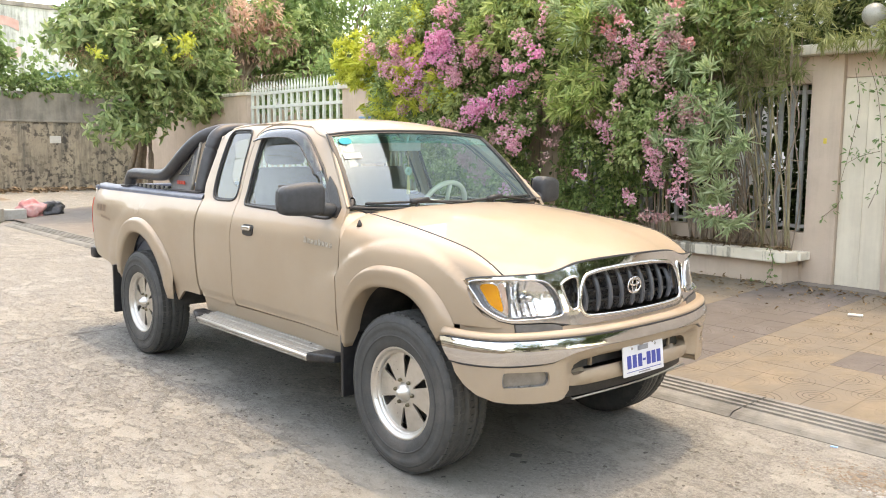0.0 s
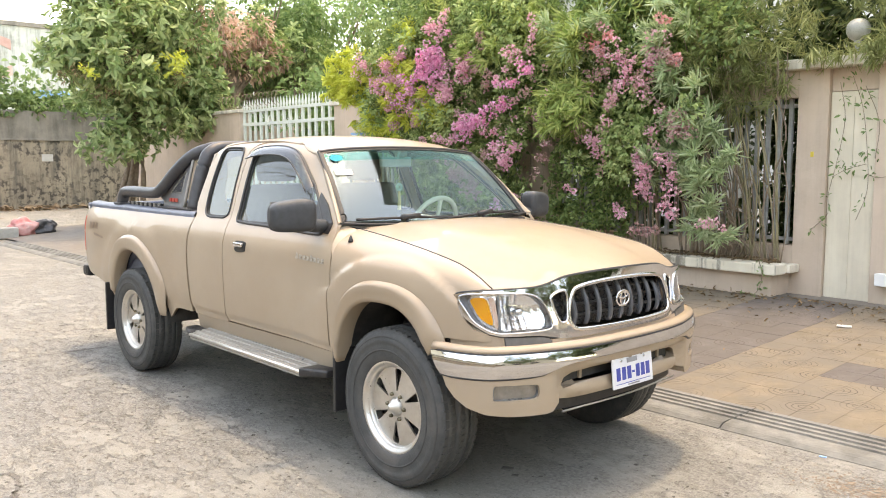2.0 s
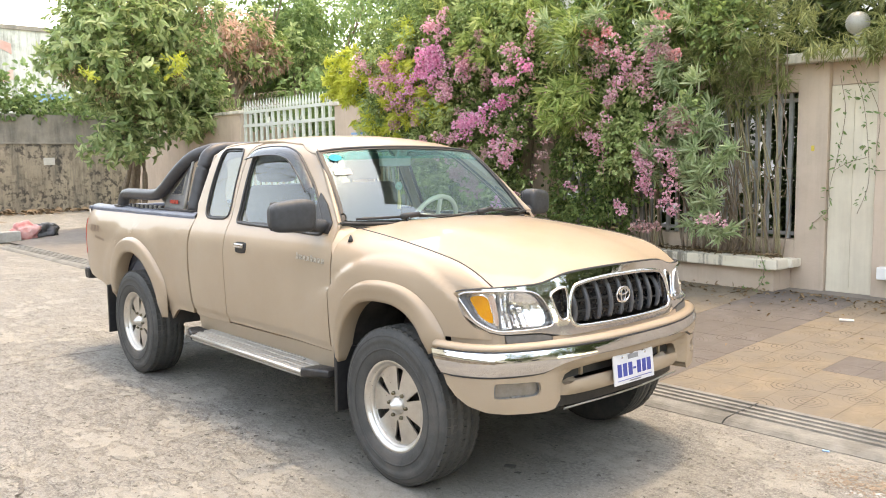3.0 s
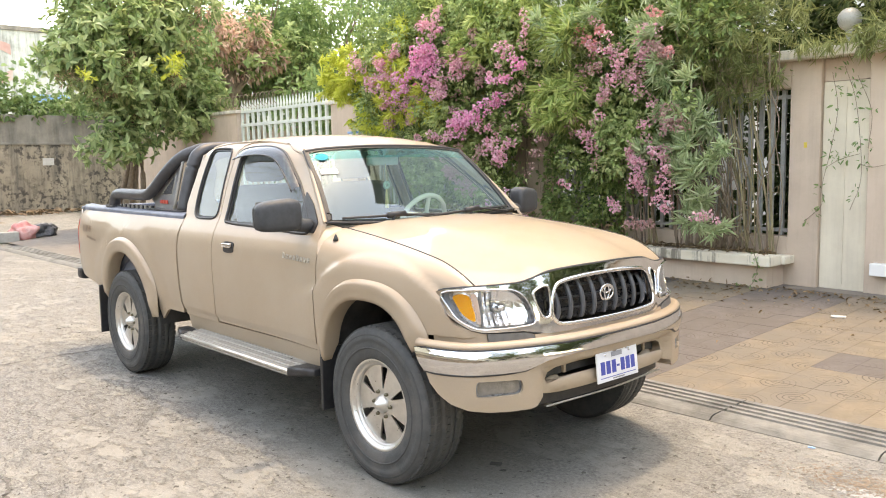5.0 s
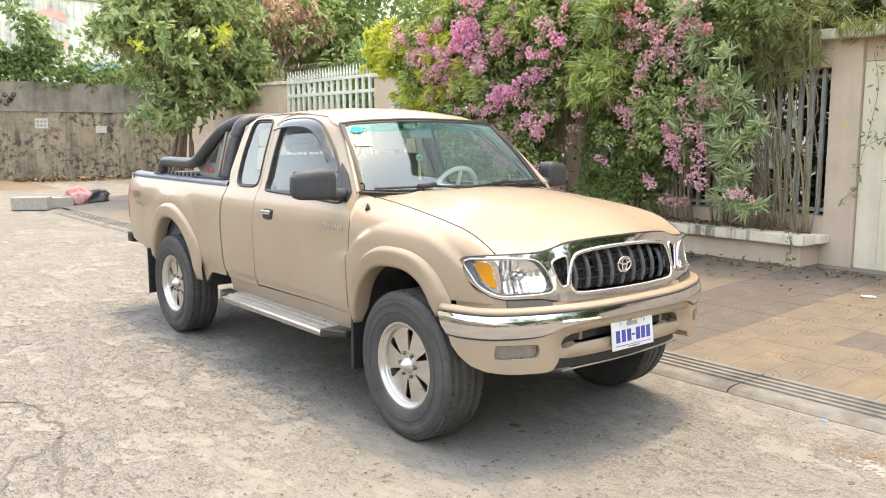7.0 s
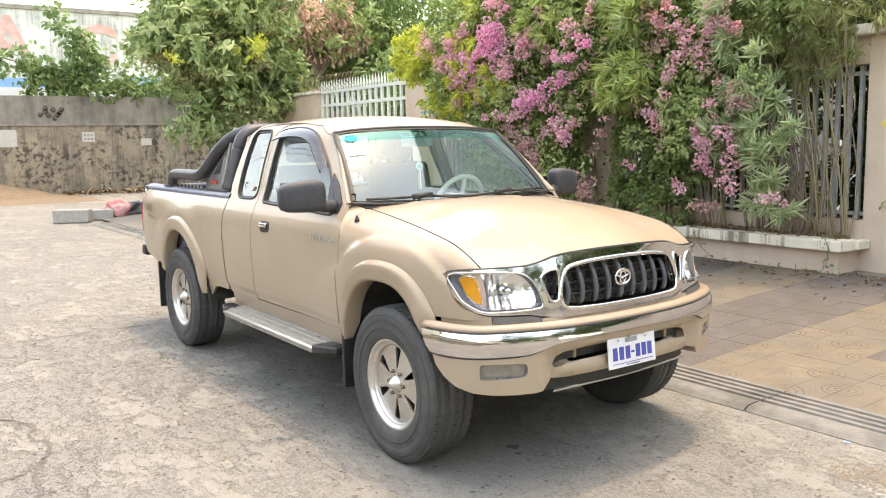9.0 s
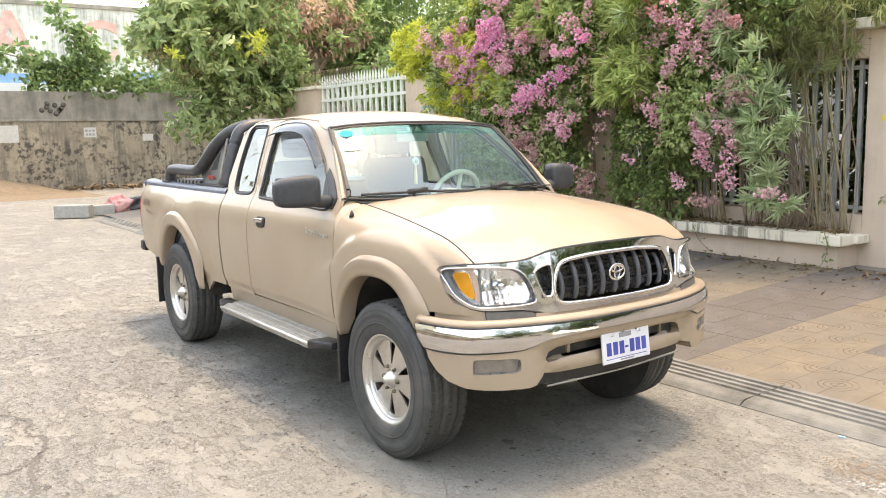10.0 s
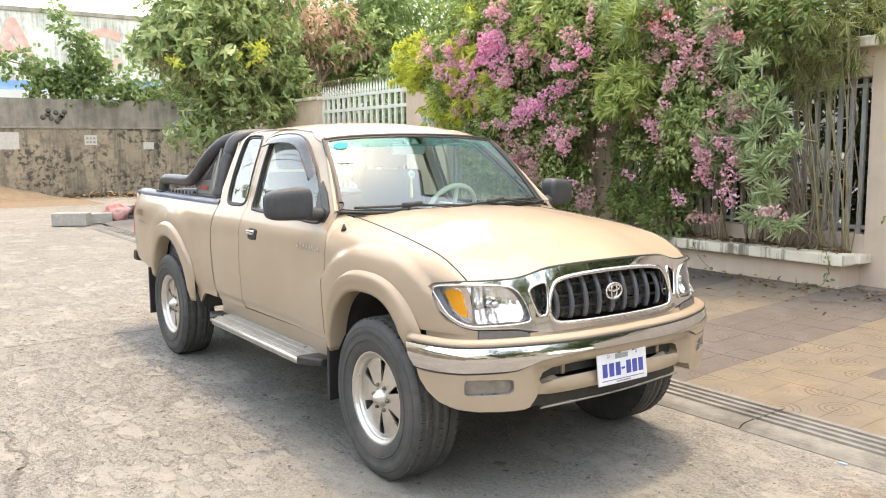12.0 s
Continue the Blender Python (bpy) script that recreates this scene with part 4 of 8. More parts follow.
def side_y(x, z):
    zz = z
    if z > 1.24:
        zz = z + (1.737 - roof_c(min(x, -0.9))) * (z - 1.24) / 0.45
    y = side_tab(zz)
    if x < -3.78 and z < 1.3:
        y -= 0.05 * ((-3.78 - x) / 0.42) ** 2.2
    return y + blister(x, z)


def side_place(s, off=0.0):
    return lambda x, z: (x, s * (side_y(x, z) + off), z)


def roof_place(x, y):
    return (x, y, roof_c(x) - 0.046 * (abs(y) / 0.55) ** 2.6)


def rounded(pts, n=6):
    return [tuple(p) for p in spline(pts, n, closed=True)]


def arch(cx, al, ar, nl, nr, h, t, z0=0.42):
    """A point of a wheel-arch line; t from 0 (behind the wheel) to pi (before it)."""
    c, s = math.cos(t), math.sin(t)
    a, n = (al, nl) if c > 0 else (ar, nr)
    return (cx - math.copysign(a * abs(c) ** (2 / n), c), z0 + h * abs(s) ** (2 / n))


FLARE = {"front": dict(o=(-0.03, .448, .452, 2.6, 2.6, .58), i=(-0.065, .375, .375, 2.6, 2.5, .47), t0=0.16, t1=2.62),
         "rear": dict(o=(-3.06, .495, .66, 2.4, 1.8, .61), i=(-3.10, .35, .50, 2.4, 1.8, .493), t0=0.22, t1=math.pi - 0.17)}


def arch_cut(key, t0, t1, n=26):
    """The panel's cut line, midway under the flare, from behind the wheel to before it."""
    f = FLARE[key]
    pts = []
    for k in range(n + 1):
        t = t0 + (t1 - t0) * k / n
        o, i = arch(*f["o"], t), arch(*f["i"], t)
        pts.append((0.6 * i[0] + 0.4 * o[0], 0.6 * i[1] + 0.4 * o[1]))
    return pts


door_out = [(-0.525, 0.575), (-0.512, 0.80), (-0.512, 1.06), (-0.522, 1.13), (-0.540, 1.19), (-0.556, 1.238), (-0.65, 1.325), (-0.744, 1.408), (-0.85, 1.502), (-0.95, 1.588), (-1.03, 1.636),
            (-1.12, 1.665), (-1.25, 1.681), (-1.40, 1.686), (-1.58, 1.684), (-1.67, 1.668), (-1.715, 1.625), (-1.726, 1.52), (-1.720, 1.40), (-1.700, 1.23), (-1.682, 1.12), (-1.674, 0.95), (-1.676, 0.75), (-1.690, 0.62), (-1.680, 0.575)]
dwin = rounded([(-1.625, 1.62), (-1.54, 1.652), (-1.40, 1.660), (-1.26, 1.648), (-1.13, 1.608), (-0.99, 1.512), (-0.85, 1.40), (-0.70, 1.255), (-0.655, 1.20), (-0.70, 1.180), (-0.95, 1.186), (-1.25, 1.194), (-1.55, 1.200), (-1.612, 1.218), (-1.622, 1.30), (-1.640, 1.50)], 4)
qwin = rounded([(-2.075, 1.640), (-2.03, 1.660), (-1.86, 1.660), (-1.805, 1.648), (-1.783, 1.60), (-1.768, 1.43), (-1.745, 1.265), (-1.775, 1.222), (-1.86, 1.214), (-1.98, 1.214), (-2.045, 1.235), (-2.075, 1.30), (-2.092, 1.43), (-2.088, 1.57)], 4)
cab_out = [(-1.690, 0.565), (-1.699, 0.62), (-1.683, 0.75), (-1.681, 0.95), (-1.689, 1.12), (-1.707, 1.23), (-1.727, 1.40), (-1.733, 1.52), (-1.722, 1.630), (-1.675, 1.675), (-1.62, 1.690), (-1.9, 1.686), (-2.06, 1.672),
           (-2.150, 1.668), (-2.188, 1.63), (-2.205, 1.54), (-2.215, 1.30), (-2.190, 1.245), (-2.168, 1.21), (-2.165, 1.10), (-2.165, 0.9), (-2.160, 0.65), (-2.135, 0.565)]


def inset(ring, d):
    """A ring shrunk towards its middle by about d."""
    c = np.mean(np.array(ring), 0)
    out = []
    for p in ring:
        v = np.array(p) - c
        out.append(tuple(np.array(p) - v / np.linalg.norm(v) * d))
    return out


def side_panels(s):
    nm = (0, s, 0)
    P = side_place(s)
    door = part("door", sheet(door_out, P, (0.05, 0.0175), [dwin], 0.02, nm), "paint", truck)
    seal = sheet(dwin, side_place(s, -0.004), 0.08, [inset(dwin, 0.022)], 0.012, nm)
    part("window_seal", seal, "black", door)
    part("window_rubber", bead(denser(dwin, 0.04), side_place(s, 0.001), 0.009, side=True), "black", door)
    g = part("window_pane", sheet(inset(dwin, 0.012), side_place(s, -0.014), 0.06, (), 0, nm), "side_glass", door)
    g.visible_shadow = False
    part("door_trim", sheet([(-0.60, 0.60), (-0.60, 1.17), (-1.64, 1.19), (-1.64, 0.60)], side_place(s, -0.10), 0.1, (), 0.02, nm), "trim", door)
    # handle: dark cup with a chrome lever
    hz, hx = 1.062, -1.46
    cup = rounded([(hx - 0.055, hz - 0.028), (hx - 0.06, hz), (hx - 0.055, hz + 0.028), (hx, hz + 0.032), (hx + 0.055, hz + 0.028), (hx + 0.06, hz), (hx + 0.055, hz - 0.028), (hx, hz - 0.036)], 3)
    h = part("door_handle", sheet(cup, side_place(s, 0.006), 0.03, (), 0.012, nm), "black", door, "black handle cup")
    lever = bmesh.new()
    box(lever, hx - 0.048, hx + 0.048, -0.012, 0.012, hz - 0.004, hz + 0.024, 0.007)
    bmesh.ops.translate(lever, vec=(0, s * (side_y(hx, hz) + 0.014), 0), verts=lever.verts)
    part("lever", lever, "chrome", h, "chrome lever")
    cab = part("cab_side", sheet(cab_out, P, (0.05, 0.0175), [qwin], 0.02, nm), "paint", truck)
    part("window_seal", sheet(qwin, side_place(s, -0.003), 0.08, [inset(qwin, 0.016)], 0.012, nm), "black", cab)
    part("window_rubber", bead(denser(qwin, 0.04), side_place(s, 0.001), 0.007, side=True), "black", cab)
    g = part("window_pane", sheet(inset(qwin, 0.01), side_place(s, -0.010), 0.06, (), 0, nm), "side_glass", cab)
    g.visible_shadow = False
    # bed side with the wheel-arch cut
    a = arch_cut("rear", 0.05, math.pi - 0.14)
    bed = [(-4.195, 0.72), (-4.08, 0.66), (-3.62, 0.60)] + a + [(-2.40, 0.565), (-2.185, 0.565), (-2.188, 0.9), (-2.186, 1.1), (-2.176, 1.205), (-3.0, 1.212), (-4.14, 1.222), (-4.20, 1.205), (-4.215, 1.1), (-4.215, 0.85)]
    bedp = part("bed_side", sheet(bed, P, 0.05, (), 0.02, nm), "paint", truck)
    # rail cap
    capb = bmesh.new()
    rows = []
    for k in range(25):
        x = -4.20 + (4.20 - 2.18) * k / 24
        y = side_y(x, 1.205)
        sec = [(y + 0.004, 1.185), (y + 0.006, 1.212), (y - 0.006, 1.232), (y - 0.05, 1.240), (y - 0.085, 1.236), (y - 0.092, 1.19)]
        rows.append([capb.verts.new((x, s * a2, b2 + 0.004 * (k / 24 < 0.5))) for a2, b2 in sec])
    for r1, r2 in zip(rows, rows[1:]):
        for j in range(5):
            capb.faces.new((r1[j], r1[j + 1], r2[j + 1], r2[j]))
    bmesh.ops.recalc_face_normals(capb, faces=capb.faces)
    part("rail_cap", capb, "liner", bedp, "blue-grey plastic rail cap")
    lamp_b = sheet([(-4.218, 0.83), (-4.218, 1.12), (-4.18, 1.12), (-4.172, 1.0), (-4.18, 0.83)], side_place(s, 0.004), 0.05, (), 0.02, nm)
    part("tail_lamp", lamp_b, "tail_red", truck, "red tail lamp")
    # decals on the bed corner: a row of bars for lettering
    for k in range(3):
        part("decal_bar", sheet([(-3.98 + k * 0.075, 1.035), (-3.98 + k * 0.075, 1.085), (-3.92 + k * 0.075, 1.08), (-3.92 + k * 0.075, 1.03)], side_place(s, 0.0025), 0.1, (), 0, nm), "decal", bedp)
    part("decal_bar", sheet([(-3.86, 0.985), (-3.86, 1.005), (-3.66, 0.98), (-3.66, 0.962)], side_place(s, 0.0025), 0.1, (), 0, nm), "decal", bedp)
    for k in range(8):
        x = -0.84 + k * 0.035
        part("badge_bar", sheet([(x, 1.042 - k * 0.0012), (x, 1.068 + 0.010 * (k in (0, 4)) - k * 0.0012), (x + 0.025, 1.066 - k * 0.0012), (x + 0.025, 1.041 - k * 0.0012)], side_place(s, 0.003), 0.1, (), 0.002, nm), "decal_pale", door)
    # smoked visor along the window's top
    vis = bmesh.new()
    top = [(-1.665, 1.60), (-1.655, 1.637), (-1.57, 1.660), (-1.40, 1.666), (-1.26, 1.654), (-1.13, 1.614), (-1.0, 1.524), (-0.885, 1.430)]
    low = [(-1.675, 1.588), (-1.60, 1.602), (-1.50, 1.610), (-1.38, 1.612), (-1.26, 1.602), (-1.155, 1.570), (-1.025, 1.488), (-0.905, 1.400)]
    T, B = spline(top, 4), spline(low, 4)
    vr = []
    for a3, b3 in zip(T, B):
        row = []
        for q, o in ((0.0, 0.006), (0.2, 0.028), (0.6, 0.036), (1.0, 0.038)):
            x, z = a3 * (1 - q) + b3 * q
            row.append(vis.verts.new((x, s * (side_y(x, z) + o), z)))
        vr.append(row)
    for r1, r2 in zip(vr, vr[1:]):
        for j in range(3):
            vis.faces.new((r1[j], r1[j + 1], r2[j + 1], r2[j]))
    visor = part("rain_visor", vis, "visor", door, "smoked plastic rain visor")
    for line, o in ((T, 0.010), (B, 0.040)):
        part("visor_edge", tube([(x, s * (side_y(x, z) + o), z) for x, z in line], 0.0045, 6, 1), "black", visor)
    # rocker and cabin floor edge
    part("rocker", sheet([(-0.50, 0.465), (-0.50, 0.568), (-2.14, 0.558), (-2.14, 0.465)], side_place(s, -0.012), 0.1, (), 0.03, nm), "paint", truck)
    # flares
    for key in ("front", "rear"):
        f = FLARE[key]
        bm = bmesh.new()
        rows = []
        n = 44
        for k in range(n + 1):
            t = f["t0"] + (f["t1"] - f["t0"]) * k / n
            o, i = arch(*f["o"], t), arch(*f["i"], t)
            ends = 1 - 0.5 * (1 - min(1, k / 3)) - 0.6 * (1 - min(1, (n - k) / 3))
            row = []
            slim = 1 - 0.55 * smooth01((k - n + 9) / 9) if key == "rear" else 1.0
            for q, w in ((0.06, -0.075), (0.0, 0.012), (0.05, 0.026), (0.22, 0.033), (0.5, 0.037), (0.75, 0.030), (0.92, 0.018), (1.0, 0.001)):
                q *= slim
                x, z = i[0] * (1 - q) + o[0] * q, i[1] * (1 - q) + o[1] * q
                base = 0.845 if q < 0.75 else side_y(x, z)
                if key == "front":
                    base = min(base, fender_side(x) + blister(x, z))
                row.append(bm.verts.new((x, s * (base + w * ends), z)))
            rows.append(row)
        for r1, r2 in zip(rows, rows[1:]):
            for j in range(len(r1) - 1):
                bm.faces.new((r1[j], r1[j + 1], r2[j + 1], r2[j]))
        for r1 in (rows[0], rows[-1]):
            bm.faces.new(r1)
        bmesh.ops.recalc_face_normals(bm, faces=bm.faces)
        part("fender_flare", bm, "paint", truck)
        # wheel-well liner
        wl2 = bmesh.new()
        rows = []
        for k in range(21):
            t = 0.02 + (math.pi - 0.04) * k / 20
            i = arch(f["i"][0], f["i"][1] + 0.06, f["i"][2] + 0.06, 2.3, 2.3, f["i"][5] + 0.02, t)
            rows.append([wl2.verts.new((i[0], s * y, i[1])) for y in (0.815, 0.5, 0.40)])
        for r1, r2 in zip(rows, rows[1:]):
            for j in range(2):
                wl2.faces.new((r1[j], r1[j + 1], r2[j + 1], r2[j]))
        wl2.faces.new([r[2] for r in rows])
        part("wheel_liner", wl2, "under", truck, "dusty black wheel housing")


# front wing: sections from the hood line down to the sill
hood_y = lerp_tab([(-0.75, .630), (-0.6, .632), (-0.3, .660), (0.0, .692), (0.2, .710), (0.35, .716), (0.46, .714), (0.56, .703), (0.66, .66)])
hood_ze = lerp_tab([(-0.75, 1.222), (-0.6, 1.216), (-0.3, 1.192), (0.0, 1.160), (0.2, 1.132), (0.35, 1.102), (0.46, 1.058), (0.54, 1.008), (0.62, 0.955), (0.72, .89)])
hood_zc = lerp_tab([(-0.75, 1.236), (-0.6, 1.238), (-0.3, 1.238), (0.0, 1.218), (0.2, 1.184), (0.4, 1.138), (0.55, 1.098), (0.66, 1.064), (0.75, 1.03)])
fender_side = lerp_tab([(-0.8, .845), (-0.5, .845), (0.0, .846), (0.15, .842), (0.28, .828), (0.38, .806), (0.46, .783), (0.53, .752), (0.60, .705)])


def hood_place(x, y):
    t = abs(y) / hood_y(x)
    crease = 0.008 * smooth01((0.66 - abs(y) / 0.63) / 0.06)
    return (x, y, hood_ze(x) + (hood_zc(x) - hood_ze(x) - 0.008) * (1 - t ** 2.3) + crease)


def wing_section(x):
    ye, ze, ys = hood_y(x), hood_ze(x), fender_side(x)
    k = min(1.0, max(0.35, (ze - 0.80) / 0.40))
    pts = [(ye, ze), (ye + (ys - ye) * 0.42, ze - 0.022 * k), (ye + (ys - ye) * 0.80, ze - 0.075 * k), (ys - 0.006, ze - 0.155 * k), (ys, max(0.90, ze - 0.24 * k) - 0.02), (ys - 0.006, 0.76), (ys - 0.03, 0.56)]
    return spline(pts, 8)


def wing_place(s):
    cache = {}

    def f(x, v):
        key = round(x, 4)
        if key not in cache:
            cache[key] = wing_section(x)
        sec = cache[key]
        i = min(len(sec) - 2, max(0, int(v * (len(sec) - 1))))
        q = v * (len(sec) - 1) - i
        p = sec[i] * (1 - q) + sec[i + 1] * q
        return (x, s * (p[0] + blister(x, p[1])), p[1])
    return f


def wing_v(x, z):
    sec = wing_section(x)
    zs = np.array([p[1] for p in sec])[::-1]
    vs = np.linspace(1, 0, len(sec))
    return float(np.interp(z, zs, vs))


def wing(s):
    a = arch_cut("front", 0.05, 2.70)
    low = [(x, wing_v(x, z)) for x, z in a]
    nose = [(0.36, 0.785), (0.47, 0.785), (0.565, 0.785), (0.575, 0.80)]
    edge = [(0.560, 0.815), (0.50, 0.838), (0.455, 0.885), (0.425, 0.945), (0.415, 0.985), (0.432, 0.997), (0.49, 1.004), (0.535, 1.006)]
    ring = [(-0.503, 0.0), (-0.503, wing_v(-0.503, 1.06)), (-0.503, wing_v(-0.503, 0.8)), (-0.515, wing_v(-0.515, 0.575))] + low
    ring += [(x, wing_v(x, z)) for x, z in nose + edge] + [(0.54, 0.0)]
    ring += [(0.54 - (0.54 + 0.503) * k / 24, 0.0) for k in range(1, 24)]
    w = part("front_wing", sheet(ring, wing_place(s), (0.03, 0.02), (), 0.015, (0, s, 0.5)), "paint", truck)
    # cowl corner between the hood line, the screen and the door
    bm = bmesh.new()
    p0 = [(-0.505, *wing_section(-0.505)[k][:2]) for k in (0, 8, 16, 22)]
    p1 = [(-0.60, 0.655, 1.222), (-0.59, 0.715, 1.222), (-0.558, 0.765, 1.205), (-0.530, 0.815, 1.14)]
    a0 = [bm.verts.new((x, s * y, z)) for x, y, z in p0]
    a1 = [bm.verts.new((x, s * y, z)) for x, y, z in p1]
    for j in range(3):
        bm.faces.new((a0[j], a0[j + 1], a1[j + 1], a1[j]))
    bmesh.ops.recalc_face_normals(bm, faces=bm.faces)
    part("cowl_corner", bm, "paint", w)
    # small black washer stub on the wing
    st = revolve([(0.0, 0.0), (0.016, 0.0), (0.012, 0.014), (0.004, 0.034), (0.0, 0.036)], 12, "z", (-0.42, s * 0.772, 1.155))
    if s < 0:
        part("aerial_base", st, "black", w, "black aerial base")
    else:
        st.free()


for s in (-1, 1):
    side_panels(s)
    wing(s)

# hood, roof, screens and pillars
hood = [(-0.53, 0.0)]
front_y = [0.0, 0.1, 0.2, 0.3, 0.395, 0.463, 0.542, 0.62, 0.68]
front_x = [0.672, 0.671, 0.668, 0.664, 0.655, 0.640, 0.620, 0.590, 0.560]
ring = [(x, y) for x, y in zip(front_x, front_y)]
ring += [(0.548 - (0.548 + 0.56) * k / 24, hood_y(0.548 - (0.548 + 0.56) * k / 24) - 0.006) for k in range(25)]
back = [(-0.548, 0.5), (-0.53, 0.3), (-0.523, 0.1), (-0.522, 0.0)]
half = ring + back
full = half + [(x, -y) for x, y in half[::-1] if abs(y) > 1e-6]
hood_panel = part("hood", sheet(full, hood_place, 0.05, (), 0.015, (0, 0, 1)), "paint", truck)
for s_ in (-1, 1):
    part("hood_gap", tube([(x, s_ * (hood_y(x) - 0.002), hood_ze(x) - 0.0005) for x in (0.545 - 1.10 * k / 16 for k in range(17))], 0.0042, 6, 2), "black", hood_panel)

WS_B, WS_T = (0.715, -0.578, -0.505, 1.238, 1.215), (0.605, -0.957, -0.925, 1.622, 1.652)   # half width, x at side, x at middle, z at side, z at middle


def screen_place(u, w, off=0.0):
    hb, ht = WS_B[0], WS_T[0]
    half_w = hb + (ht - hb) * w
    q = abs(u) ** 2.4
    xb, xt = WS_B[2] + (WS_B[1] - WS_B[2]) * q, WS_T[2] + (WS_T[1] - WS_T[2]) * q
    zb, zt = WS_B[4] + (WS_B[3] - WS_B[4]) * q, WS_T[4] + (WS_T[3] - WS_T[4]) * q
    bow = 0.018 * math.sin(math.pi * w)
    return (xb + (xt - xb) * w + bow * 0.7 + off * 0.74, u * half_w, zb + (zt - zb) * w + bow * 0.7 + off * 0.67)


sq = rounded([(-1, 0.03), (-0.98, 0.0), (-0.5, 0), (0, 0), (0.5, 0), (0.98, 0.0), (1, 0.03), (1, 0.5), (1, 0.94), (0.95, 1.0), (0.5, 1), (0, 1), (-0.5, 1), (-0.95, 1.0), (-1, 0.94), (-1, 0.5)], 4)
inner = [(u * 0.962, 0.5 + (w - 0.5) * 0.94) for u, w in sq]
ws = part("windscreen", sheet([(u * 0.985, 0.5 + (w - 0.5) * 0.98) for u, w in sq], screen_place, (0.04, 0.05), (), 0, (1, 0, 1)), "windscreen", truck, "tinted windscreen")
ws.visible_shadow = False
sb = part("shade_band", sheet([(-0.95, 0.985), (-0.97, 0.84), (-0.5, 0.83), (0, 0.83), (0.5, 0.83), (0.97, 0.84), (0.95, 0.985), (0, 0.985)], lambda u, w: screen_place(u, w, 0.003), (0.04, 0.05), (), 0, (1, 0, 1)), "band_tint", ws, "teal shade band")
sb.visible_shadow = False
part("screen_seal", sheet(sq, lambda u, w: screen_place(u, w, 0.006), (0.08, 0.1), [inner], 0.012, (1, 0, 1)), "black", ws, "black rubber seal")
part("screen_rubber", bead(denser(sq, 0.03), lambda u, w: screen_place(u, w, 0.004), 0.009), "black", ws)
part("cowl_grille", sheet([(-0.66, -0.09), (-0.66, 0.012), (0, 0.012), (0.66, 0.012), (0.66, -0.09), (0, -0.075)], lambda y, w: (screen_place(y / 0.70, 0)[0] - w * 0.9 - 0.03, y, screen_place(y / 0.70, 0)[2] - 0.012 + w * 0.05), 0.06, (), 0.02, (0, 0, 1)), "black", truck, "black cowl vent")

rf = []
for k in range(13):
    u = k / 12
    x, y, z = screen_place(u, 1.0)
    rf.append((x - 0.006, 0.556 * u))
rr = [(-1.03, 0.556), (-1.15, 0.556), (-1.7, 0.556), (-2.06, 0.552), (-2.135, 0.53), (-2.17, 0.47), (-2.187, 0.3), (-2.192, 0.0)]
half = rf + rr
full = half + [(x, -y) for x, y in half[::-1] if abs(y) > 1e-6]
part("roof", sheet(full, roof_place, 0.06, (), 0.012, (0, 0, 1)), "paint", truck)


def pillar(s):
    bm = bmesh.new()
    rows = []
    n = 22
    for k in range(n + 1):
        w = k / n
        a = Vector(screen_place(1.0, w, 0.004))
        x = -0.560 + (-0.953 + 0.560) * w
        z = 1.238 + (1.590 - 1.238) * w
        if w > 0.8:
            q = (w - 0.8) / 0.2
            x -= 0.05 * q * q
            z += 0.02 * q * q
        b = Vector((x + 0.008, side_y(x, z), z))
        mid = (a + b) / 2 + Vector((0.012, 0.010, 0.008))
        rows.append([bm.verts.new((p.x, s * p.y, p.z)) for p in (a - Vector((0.02, 0, 0.02)), a, (a * 0.6 + mid * 0.4) + Vector((0.004, 0.001, 0.004)), mid, (b * 0.6 + mid * 0.4) + Vector((0.002, 0.004, 0.002)), b, b - Vector((0.01, 0.03, 0.01)))])
    # rail above the door to the back of the cab
    for k in range(1, 25):
        x = -0.997 - (2.155 - 0.997) * k / 24
        zs = 1.612 + 0.080 * smooth01((-0.99 - x) / 0.30)
        if x < -1.95:
            zs -= 0.016 * ((-1.95 - x) / 0.205) ** 2
        y = side_y(x, zs)
        e = Vector(roof_place(x, 0.553))
        b = Vector((x, y, zs))
        a = e + Vector((0, 0.0, 0.001))
        mid = (a + b) / 2 + Vector((0, 0.004, 0.006))
        rows.append([bm.verts.new((p.x, s * p.y, p.z)) for p in (a - Vector((0, 0.01, 0.02)), a, a * 0.7 + mid * 0.3, mid, b * 0.7 + mid * 0.3, b, b - Vector((0, 0.03, 0.01)))])
    for r1, r2 in zip(rows, rows[1:]):
        for j in range(len(r1) - 1):
            bm.faces.new((r1[j], r1[j + 1], r2[j + 1], r2[j]))
    bmesh.ops.recalc_face_normals(bm, faces=bm.faces)
    part("roof_pillar", bm, "paint", truck)


pillar(-1)
pillar(1)

# cab back with its window, the floor pan, bulkhead and underbody
rw = rounded([(-0.50, 1.26), (-0.52, 1.5), (-0.47, 1.60), (0, 1.62), (0.47, 1.60), (0.52, 1.5), (0.50, 1.26), (0, 1.24)], 5)
cb = [(-0.80, 0.56), (-0.80, 1.1), (-0.74, 1.25), (-0.61, 1.62), (-0.5, 1.675), (0, 1.69), (0.5, 1.675), (0.61, 1.62), (0.74, 1.25), (0.80, 1.1), (0.80, 0.56)]
cabback = part("cab_back", sheet(cb, lambda y, z: (-2.145 - 0.055 * smooth01((z - 1.21) / 0.04), y, z), 0.1, [rw], 0.02, (-1, 0, 0)), "paint", truck)
